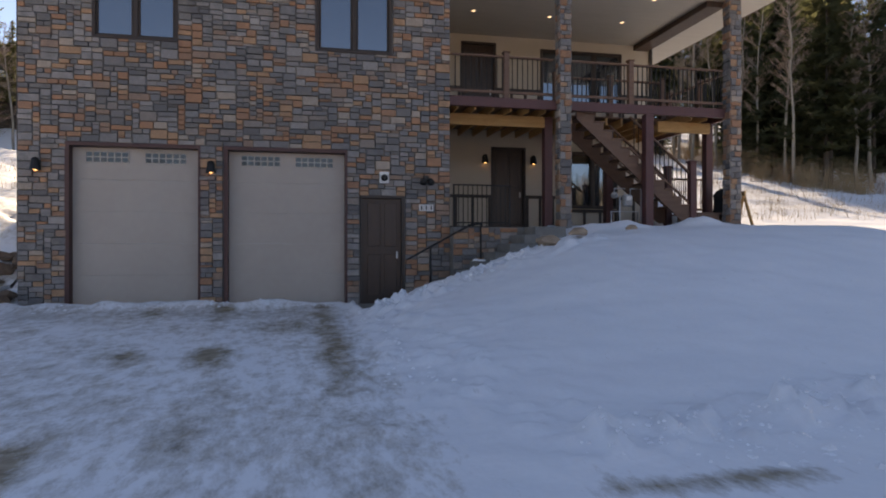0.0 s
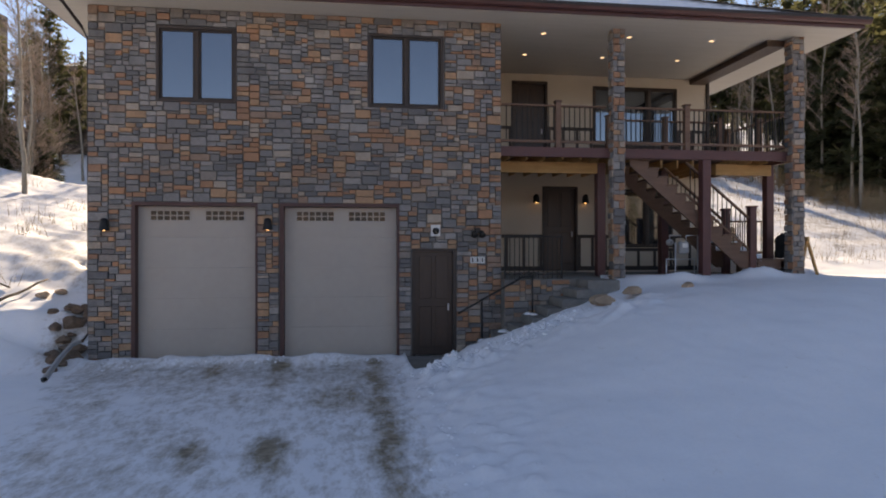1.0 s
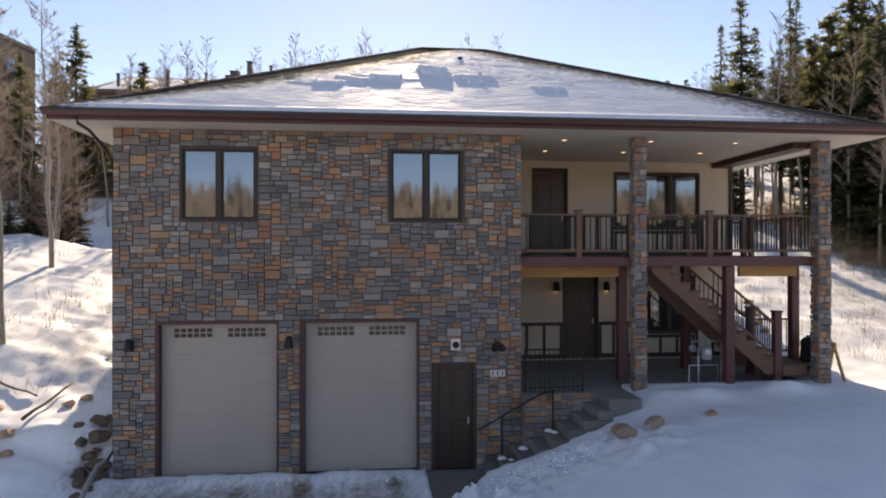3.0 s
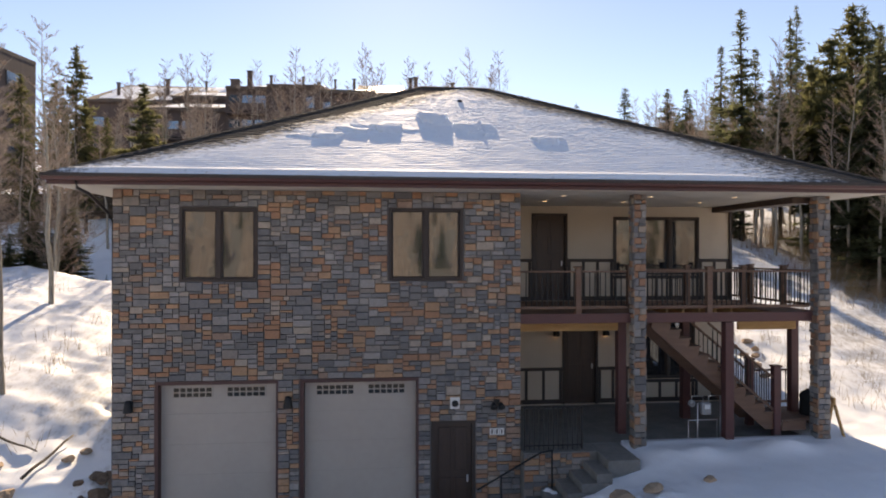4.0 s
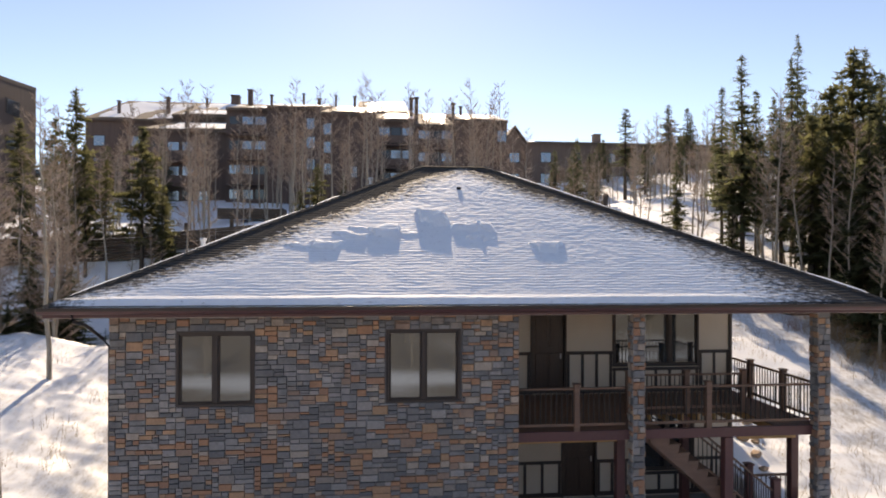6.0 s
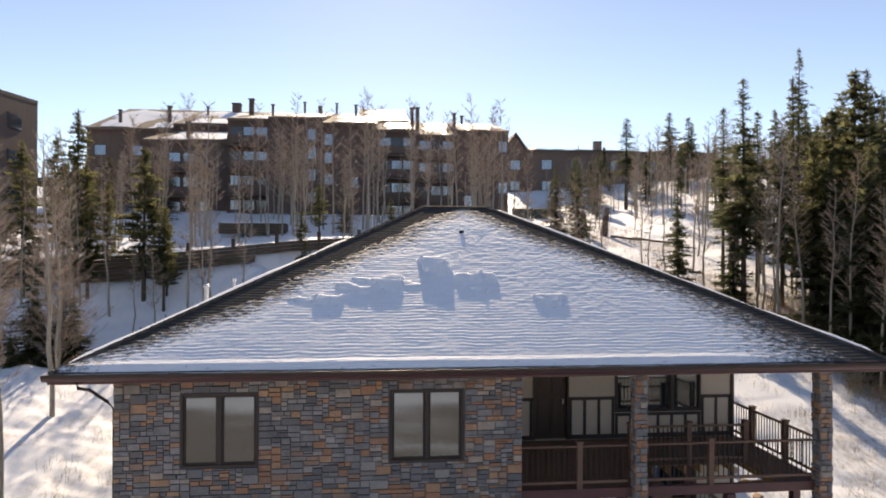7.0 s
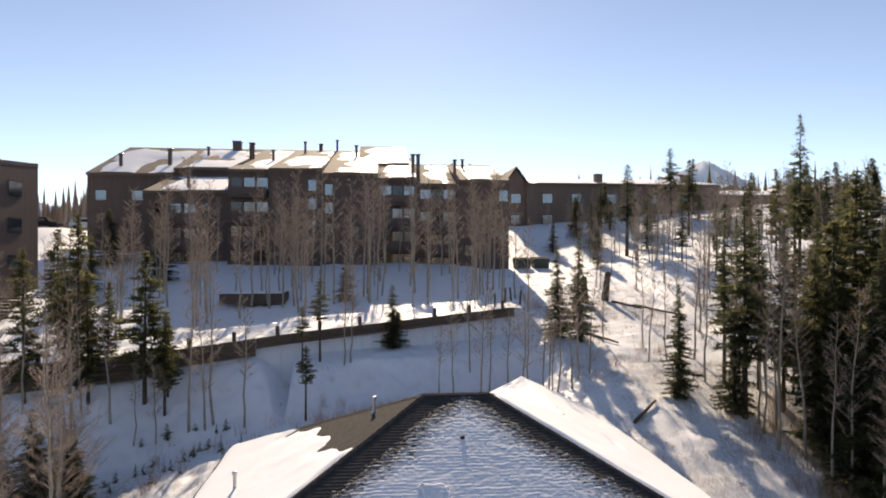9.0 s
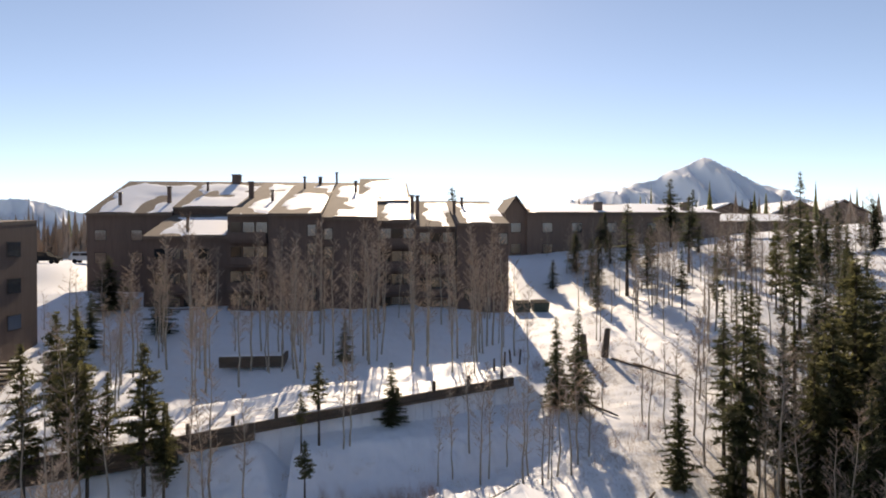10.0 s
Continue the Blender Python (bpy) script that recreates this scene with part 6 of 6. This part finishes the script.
for x in np.arange(-22, 10.5, 2.6):
    p = thing("road_marker_post", "short dark timber post at the road edge", "post", (x, float(wall_line(x)) + 0.5, float(road_height(x)) - 0.1), "road posts")
    if post_mesh is None:
        bm = bmesh.new()
        bmesh.ops.create_cone(bm, segments=9, radius1=0.13, radius2=0.12, depth=0.75, cap_ends=True, matrix=Matrix.Translation((0, 0, 0.37)))
        post_mesh = bpy.data.meshes.new("log_post")
        bm.to_mesh(post_mesh)
        bm.free()
        post_mesh.materials.append(timber_wall)
    ob = new("log_post", post_mesh)
    ob.parent = p
for x, y, h, lean in ((20.24, 56.25, 2.6, 0.12), (18.2, 55.6, 2.2, -0.05), (10.2, 51.5, 1.2, 0.06), (11.0, 52.8, 1.1, -0.1), (9.2, 50.5, 1.0, 0.0), (12.1, 54.5, 1.3, 0.1)):
    z = float(height(x, y))
    v, f = [], []
    tube(v, f, [(x, y, z - 0.2), (x + lean * h * 0.5, y, z + h * 0.5), (x + lean * h, y, z + h * 0.96), (x + lean * h, y, z + h)], [0.26 * (h > 2) + 0.1, 0.2 * (h > 2) + 0.085, 0.18 * (h > 2) + 0.075, 0.03], 9)
    tagged(dress("dead_stump", meshed("dead_stump", v, f), timber_wall, smooth=True), "tall broken dead tree stump in the snow", "stump", "dead stumps")
for a, b in (((20.6, 55.4), (22.4, 53.0)), ((22.0, 54.0), (24.5, 50.0)), ((13.5, 33.0), (15.6, 35.2)), ((15.0, 47.0), (16.8, 44.0))):
    log(on_ground(*a, 0.12), on_ground(*b, 0.12), 0.11, "fallen dead log on the snowy slope")
shed = thing("planter_wall", "low dark timber retaining box half covered by snow", "wall", (-10.3, 55.2, 11))
for k in range(4):
    part("timber", boxed(-13.0, -7.9, 54.9, 55.1, 10.95 + 0.23 * k, 11.17 + 0.23 * k, bevel=0.015), timber_wall, shed)
part("timber", boxed(-7.9, -7.7, 54.9, 57.5, 10.9, 11.9, bevel=0.015), timber_wall, shed)
part("snow_cap", boxed(-12.95, -7.95, 55.12, 57.5, 11.2, 11.95, bevel=0.12), snow, shed, "snow heaped behind the timbers")


# ---- the apartment buildings ----
def pitched_block(owner, x0, x1, y0, y1, base, eave, slope, wall_mat, over=0.45, snow_seed=0, bare=0.3):
    """A block whose single-pitch roof climbs away from its front, with patchy snow on it."""
    back = eave + slope * (y1 - y0)
    v = [(x0, y0, base), (x1, y0, base), (x1, y1, base), (x0, y1, base), (x0, y0, eave), (x1, y0, eave), (x1, y1, back), (x0, y1, back)]
    f = [(0, 1, 5, 4), (1, 2, 6, 5), (2, 3, 7, 6), (3, 0, 4, 7), (4, 5, 6, 7)]
    wall = dress("wall", meshed("wall", v, f), wall_mat, owner, "dark brown timber siding")
    a, b, c, d = x0 - 0.02, x1 + 0.02, y0 - over, y1 + 0.02
    za, zb = eave - slope * over, eave + slope * (d - y0)
    v = [(a, c, za), (b, c, za), (b, d, zb), (a, d, zb), (a, c, za + 0.32), (b, c, za + 0.32), (b, d, zb + 0.32), (a, d, zb + 0.32)]
    f = [(0, 3, 2, 1), (0, 1, 5, 4), (1, 2, 6, 5), (2, 3, 7, 6), (3, 0, 4, 7), (4, 5, 6, 7)]
    roof = dress("roof", meshed("roof", v, f), roof_brown, owner, "brown shingle roof with patches of snow")
    nx, ny = max(14, int((b - a) * 2.5)), max(14, int((d - c) * 2.2))
    U, V = np.meshgrid(np.linspace(a + 0.05, b - 0.05, nx), np.linspace(c + 0.03, d - 0.05, ny))
    edge = fbm(U * 0.35, V * 0.3, 3, snow_seed + 5)
    patch = 0.7 * fbm(U * 0.2, V * 0.16, 3, snow_seed) + 0.62 - bare - 0.9 * step(1.9, 0.4, U - a + 1.6 * edge) - 0.6 * step(0.8, 0.97, (V - c) / (d - c) + 0.1 * edge)
    Z = za + 0.32 + slope * (V - c) + np.clip(patch * 0.7, -0.15, 0.14)
    dress("roof_snow", grid_mesh("roof_snow", U, V, Z), snow, roof, "patchy roof snow", True)
    return wall


def far_window(owner, x, z, y, w=1.1, h=1.3, glass=None):
    bm = bmesh.new()
    box(bm, x - w / 2 - 0.08, x + w / 2 + 0.08, y - 0.06, y - 0.002, z - h / 2 - 0.08, z + h / 2 + 0.08)
    win = part("window", bm, brown_trim, owner)
    part("pane", boxed(x - w / 2, x + w / 2, y - 0.075, y - 0.062, z - h / 2, z + h / 2), glass or pale_glass, win)


def balcony_bay(owner, x0, x1, y, floors, deep=1.4):
    """Stacked recessed balconies: slab, rail and a glazed door wall for each storey."""
    for z in floors:
        slab = part("balcony", boxed(x0, x1, y - deep, y - 0.003, z - 0.18, z), siding, owner)
        rail_bm = boxed(x0, x1, y - deep, y - deep + 0.06, z + 0.12, z + 1.0)
        part("rail", rail_bm, siding, slab)
        n = max(2, round((x1 - x0) / 1.5))
        for k in range(n):
            a = x0 + (x1 - x0) * (k + 0.5) / n
            part("pane", boxed(a - 0.6, a + 0.6, y - 0.05, y - 0.005, z + 0.25, z + 2.15), pale_glass if (k + int(z)) % 3 else dark_glass, slab)


def chimney(owner, x, y, z, h, w=0.5, mat=siding):
    stack = part("chimney", boxed(x - w / 2, x + w / 2, y - w / 2, y + w / 2, z - 0.6, z + h, bevel=0.03), mat, owner)
    part("cap", boxed(x - w / 2 - 0.1, x + w / 2 + 0.1, y - w / 2 - 0.1, y + w / 2 + 0.1, z + h, z + h + 0.14, bevel=0.03), gutter_metal, stack)


condo = thing("apartment_building", "long dark brown apartment building with stepped snowy roofs", "building", (-5, 76, 13))
B = 11.5
BLOCKS = [(9.2, 15.25, 74.5, 88, 23.4, 1), (4.6, 9.2, 76.0, 88, 23.1, 2), (0.0, 4.6, 77.2, 102, 23.8, 3), (-6.3, 0.0, 75.5, 102, 24.1, 4), (-12.2, -6.3, 74.8, 102, 24.5, 5), (-17.0, -12.2, 76.2, 102, 24.5, 6), (-26.5, -17.0, 76.8, 88, 22.0, 7), (-37.2, -26.5, 87.5, 102, 25.2, 8), (-26.5, -17.0, 88.0, 102, 26.0, 9)]


def block_slope(block):
    return ((26.8 if block[3] == 88 else 30.6) - block[4]) / (block[3] - block[2]) if block[5] != 7 else 0.26


for block in BLOCKS:
    x0, x1, y0, y1, eave, seed = block
    pitched_block(condo, x0, x1, y0, y1, B, eave, block_slope(block), siding, snow_seed=seed * 3, bare=0.42 if seed < 6 else 0.48)
pitched_block(condo, -2.6, 4.2, 87.0, 100, 24, 26.8, 0.325, siding, snow_seed=40, bare=0.4)
for x, y, h, w in ((-34, 90, 1.7, 0.35), (-28, 91, 2.2, 0.45), (-24.2, 96, 1.2, 0.3), (-21.2, 101, 1.2, 1.2), (-17.3, 79, 2.2, 0.6), (-16.4, 87, 2.0, 0.6), (-10.4, 95, 1.6, 0.3), (-8.6, 100, 1.0, 0.5), (-6.2, 101, 1.6, 0.3), (-3.0, 92, 1.6, 0.35), (4.9, 79, 2.7, 0.42), (4.3, 80, 2.3, 0.42), (9.4, 79, 1.6, 0.35), (11, 84, 1.1, 0.3), (-22, 78.2, 1.8, 0.3), (-13.2, 84, 1.4, 0.3)):
    block = next((b for b in BLOCKS if b[0] <= x < b[1] and b[2] <= y <= b[3]), BLOCKS[3])
    chimney(condo, x, y, block[4] + block_slope(block) * (y - block[2]) + 0.3, h, w)
storeys = [12.4, 15.1, 17.8, 20.4]
balcony_bay(condo, 4.9, 9.0, 76.0, storeys)
balcony_bay(condo, 0.3, 4.4, 77.2, [12.8, 15.5, 18.2, 20.9])
balcony_bay(condo, -16.8, -12.5, 76.2, [13.2, 16.0, 18.8, 21.6])
balcony_bay(condo, -25.5, -19.0, 76.8, [13.0, 15.8, 18.6])
for x, y, zs, w in ((14.6, 74.5, (21.8, 17.0), 1.0), (-7.4, 74.8, (22.8, 20.7, 18.2, 15.6), 0.9), (-5.6, 75.5, (22.4, 20.3, 17.8), 0.9), (10.6, 74.5, (15.4,), 1.0), (-2.6, 75.5, (17.5,), 0.8), (-31, 87.5, (22.5, 19.6), 1.3), (-35.5, 87.5, (22.5, 19.6), 1.3)):
    for z in zs:
        far_window(condo, x, z, y, w, 1.25)

left_block = thing("apartment_building", "tall dark brown apartment building cut off by the slope", "building", (-40, 62, 10))
pitched_block(left_block, -62, -31.6, 47.0, 64, 5, 22.0, 0.07, siding, snow_seed=50, bare=0.9)
for z in (20.8, 17.6, 14.4):
    bm = boxed(-31.6, -31.55, 59.0, 61.2, z - 0.7, z + 0.7)
    win = part("window", bm, brown_trim, left_block)
    part("pane", boxed(-31.55, -31.53, 59.1, 61.1, z - 0.6, z + 0.6), pale_glass, win)
steps_far = thing("timber_steps", "snow-dusted timber steps beside the dark building", "steps", (-27, 56, 9.5))
for k in range(9):
    x, y = -29.5 - 0.12 * k, 50.0 + 0.75 * k
    part("tread", boxed(x - 1.6, x + 1.6, y, y + 0.55, float(height(-29.5, 50.0)) + 0.12 + 0.2 * k, float(height(-29.5, 50.0)) + 0.3 + 0.2 * k, bevel=0.02), timber_wall, steps_far)

far_block = thing("lodge_building", "long low brown lodge with snowy roof", "building", (40, 108, 18))
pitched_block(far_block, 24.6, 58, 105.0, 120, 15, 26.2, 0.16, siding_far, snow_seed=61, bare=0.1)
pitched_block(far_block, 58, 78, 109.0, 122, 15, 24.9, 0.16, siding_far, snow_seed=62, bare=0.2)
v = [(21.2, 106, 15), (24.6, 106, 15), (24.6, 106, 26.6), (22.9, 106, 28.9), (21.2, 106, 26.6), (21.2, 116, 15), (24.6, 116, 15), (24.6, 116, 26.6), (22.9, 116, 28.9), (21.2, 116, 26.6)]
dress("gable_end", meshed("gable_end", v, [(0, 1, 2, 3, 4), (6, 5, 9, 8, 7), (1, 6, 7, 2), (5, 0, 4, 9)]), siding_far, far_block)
for sx in (-1, 1):
    part("gable_roof", barred((22.9 + sx * 1.0, 105.4, 27.75), (22.9 + sx * 1.0, 116.2, 27.75), 0.2, 0.2), roof_brown, far_block)
    v = [(22.9, 105.3, 29.35), (22.9, 116.3, 29.35), (22.9 + sx * 2.1, 116.3, 26.5), (22.9 + sx * 2.1, 105.3, 26.5), (22.9, 105.3, 29.1), (22.9, 116.3, 29.1), (22.9 + sx * 2.1, 116.3, 26.25), (22.9 + sx * 2.1, 105.3, 26.25)]
    dress("gable_roof", meshed("gable_roof", v, [(0, 1, 2, 3), (7, 6, 5, 4), (0, 3, 7, 4), (3, 2, 6, 7)]), roof_brown, far_block)
for x in (22.9, 28, 33, 39, 46, 52):
    for z in (24.0, 20.5):
        far_window(far_block, x, z, 105.0 if x > 24.6 else 106.0, 1.6, 1.5)
for x, z in ((37.5, 26.5), (53, 26.5)):
    chimney(far_block, x, 107.5, z + 0.3, 1.5, 1.2, siding_far)


def cabin(x, y, base, w, d, wall_h, roof_h, label):
    c = thing("far_house", label, "house", (x, y, base), "far houses")
    v = [(x - w / 2, y, base), (x + w / 2, y, base), (x + w / 2, y + d, base), (x - w / 2, y + d, base)]
    v += [(a, b, base + wall_h) for a, b, _ in v[:4]] + [(x, y, base + wall_h + roof_h), (x, y + d, base + wall_h + roof_h)]
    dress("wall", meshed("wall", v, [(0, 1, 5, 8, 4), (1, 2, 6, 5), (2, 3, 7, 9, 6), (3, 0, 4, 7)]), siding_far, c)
    for s, mat in ((-1, snow), (1, roof_brown)):
        o = 0.8
        e = Vector((x + s * (w / 2 + o), y - o, base + wall_h - roof_h * o / (w / 2)))
        top = Vector((x, y - o, base + wall_h + roof_h + 0.1))
        v = [tuple(top), tuple(top + Vector((0, d + 2 * o, 0))), tuple(e + Vector((0, d + 2 * o, 0))), tuple(e)]
        v += [(a, b, h + 0.35) for a, b, h in v]
        dress("roof", meshed("roof", v, [(0, 1, 2, 3), (7, 6, 5, 4), (0, 3, 7, 4), (3, 2, 6, 7), (1, 0, 4, 5)]), mat, c)
    for k in (-0.25, 0.2):
        far_window(c, x + k * w, base + wall_h * 0.55, y, 1.4, 1.4)


for x, y, base, w, d, wh, rh in ((86, 152, 22, 16, 12, 6.5, 2.6), (100, 146, 22, 13, 12, 6.5, 2.8), (113, 148, 22, 13, 12, 7, 2.8)):
    cabin(x, y, base, w, d, wh, rh, "distant brown house with snowy gable roof")

for x in (16.6, 18.75):
    y = 73.6
    z = float(height(x, y))
    d = thing("dumpster", "dark green steel dumpster with closed lids in the snow", "dumpster", (x, y, z), "dumpsters")
    v = [(x - 0.84, y - 0.75, z), (x + 0.84, y - 0.75, z), (x + 0.84, y + 0.75, z), (x - 0.84, y + 0.75, z), (x - 0.92, y - 0.9, z + 1.0), (x + 0.92, y - 0.9, z + 1.0), (x + 0.92, y + 0.9, z + 1.2), (x - 0.92, y + 0.9, z + 1.2)]
    dress("bin", meshed("bin", v, [(0, 3, 2, 1), (0, 1, 5, 4), (1, 2, 6, 5), (2, 3, 7, 6), (3, 0, 4, 7)]), dumpster_green, d)
    for s in (-1, 1):
        v = [(x + s * 0.03, y - 0.95, z + 1.01), (x + s * 0.94, y - 0.95, z + 1.01), (x + s * 0.94, y + 0.92, z + 1.23), (x + s * 0.03, y + 0.92, z + 1.23)]
        v += [(a, b, c + 0.07) for a, b, c in v]
        dress("lid", meshed("lid", v, [(0, 3, 2, 1), (0, 1, 5, 4), (1, 2, 6, 5), (2, 3, 7, 6), (3, 0, 4, 7), (4, 5, 6, 7)]), lid_black, d, "black plastic lid")
    for sy in (-0.35, 0.35):
        part("side_pocket", boxed(x - 0.97, x + 0.97, y + sy - 0.1, y + sy + 0.1, z + 0.6, z + 0.8), dumpster_green, d)


def parked_car(x, y, paint, label):
    """A sport utility car seen from far off, its nose along +x."""
    z = float(height(x, y))
    car = thing("car", label, "car", (x, y, z), "parked cars")
    side = [(-2.3, 0.45), (-2.3, 1.0), (-2.2, 1.1), (-1.85, 1.72), (0.55, 1.76), (1.15, 1.12), (2.1, 1.0), (2.3, 0.8), (2.3, 0.45)]
    n = len(side)
    v = [(x + a, y - 0.9 + (0.12 if h > 1.2 else 0), z + h) for a, h in side] + [(x + a, y + 0.9 - (0.12 if h > 1.2 else 0), z + h) for a, h in side]
    dress("body", meshed("body", v, [tuple(range(n)), tuple(range(2 * n - 1, n - 1, -1))] + [(k, (k + 1) % n, n + (k + 1) % n, n + k) for k in range(n)]), paint, car)
    for a0, a1 in ((-1.75, -0.75), (-0.65, 0.5)):
        part("side_window", boxed(x + a0, x + a1, y - 0.9, y - 0.86, z + 1.15, z + 1.6, bevel=0.01), dark_glass, car)
    for a in (-1.45, 1.45):
        for s in (-0.82, 0.82):
            v, f = [], []
            tube(v, f, [(x + a, y + s - 0.1, z + 0.34), (x + a, y + s - 0.1, z + 0.34), (x + a, y + s + 0.1, z + 0.34), (x + a, y + s + 0.1, z + 0.34)], [0.02, 0.34, 0.34, 0.02], 14)
            dress("wheel", meshed("wheel", v, f), lid_black, car)


parked_car(-49.5, 102.0, lid_black, "black parked car far off on the snowy lot")
parked_car(-44.4, 104.5, galvanised, "silver parked car far off on the snowy lot")


# ---- mountains ----
def mountain(name, azimuth, distance, profile, depth, seed, label):
    """A snowy range far off: a crest line (metres along it, height) with spurs running down from it."""
    a = radians(azimuth)
    cx, cy = distance * math.sin(a), distance * math.cos(a)
    along, crest = zip(*profile)
    U, V = np.meshgrid(np.linspace(along[0], along[-1], 300), np.linspace(-1, 1, 130))
    X = cx + U * math.cos(a) + V * depth * math.sin(a)
    Y = cy - U * math.sin(a) + V * depth * math.cos(a)
    bent = U + 160 * fbm(U * 0.0016, V * 1.1, 3, seed + 5) + 90 * V
    spurs = 1 - 2 * np.abs(fbm(bent * 0.0062, V * 0.35, 3, seed))
    gullies = 1 - 2 * np.abs(fbm(bent * 0.019, V * 1.6, 4, seed + 9))
    fall = np.clip(1 - np.abs(V) ** 1.05, 0, 1)
    mid = 4 * fall * (1 - fall)
    Z = np.interp(U, along, crest) * fall + (215 * (spurs - 0.6) + 60 * (gullies - 0.6)) * mid + 9 * (gullies - 0.6) - 40 * (1 - fall)
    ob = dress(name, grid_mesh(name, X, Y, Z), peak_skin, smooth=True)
    return tagged(ob, label, "mountain", kind="structure")


# snow over the rock whose colour already holds the haze
peak_skin = hazed_peak_rock
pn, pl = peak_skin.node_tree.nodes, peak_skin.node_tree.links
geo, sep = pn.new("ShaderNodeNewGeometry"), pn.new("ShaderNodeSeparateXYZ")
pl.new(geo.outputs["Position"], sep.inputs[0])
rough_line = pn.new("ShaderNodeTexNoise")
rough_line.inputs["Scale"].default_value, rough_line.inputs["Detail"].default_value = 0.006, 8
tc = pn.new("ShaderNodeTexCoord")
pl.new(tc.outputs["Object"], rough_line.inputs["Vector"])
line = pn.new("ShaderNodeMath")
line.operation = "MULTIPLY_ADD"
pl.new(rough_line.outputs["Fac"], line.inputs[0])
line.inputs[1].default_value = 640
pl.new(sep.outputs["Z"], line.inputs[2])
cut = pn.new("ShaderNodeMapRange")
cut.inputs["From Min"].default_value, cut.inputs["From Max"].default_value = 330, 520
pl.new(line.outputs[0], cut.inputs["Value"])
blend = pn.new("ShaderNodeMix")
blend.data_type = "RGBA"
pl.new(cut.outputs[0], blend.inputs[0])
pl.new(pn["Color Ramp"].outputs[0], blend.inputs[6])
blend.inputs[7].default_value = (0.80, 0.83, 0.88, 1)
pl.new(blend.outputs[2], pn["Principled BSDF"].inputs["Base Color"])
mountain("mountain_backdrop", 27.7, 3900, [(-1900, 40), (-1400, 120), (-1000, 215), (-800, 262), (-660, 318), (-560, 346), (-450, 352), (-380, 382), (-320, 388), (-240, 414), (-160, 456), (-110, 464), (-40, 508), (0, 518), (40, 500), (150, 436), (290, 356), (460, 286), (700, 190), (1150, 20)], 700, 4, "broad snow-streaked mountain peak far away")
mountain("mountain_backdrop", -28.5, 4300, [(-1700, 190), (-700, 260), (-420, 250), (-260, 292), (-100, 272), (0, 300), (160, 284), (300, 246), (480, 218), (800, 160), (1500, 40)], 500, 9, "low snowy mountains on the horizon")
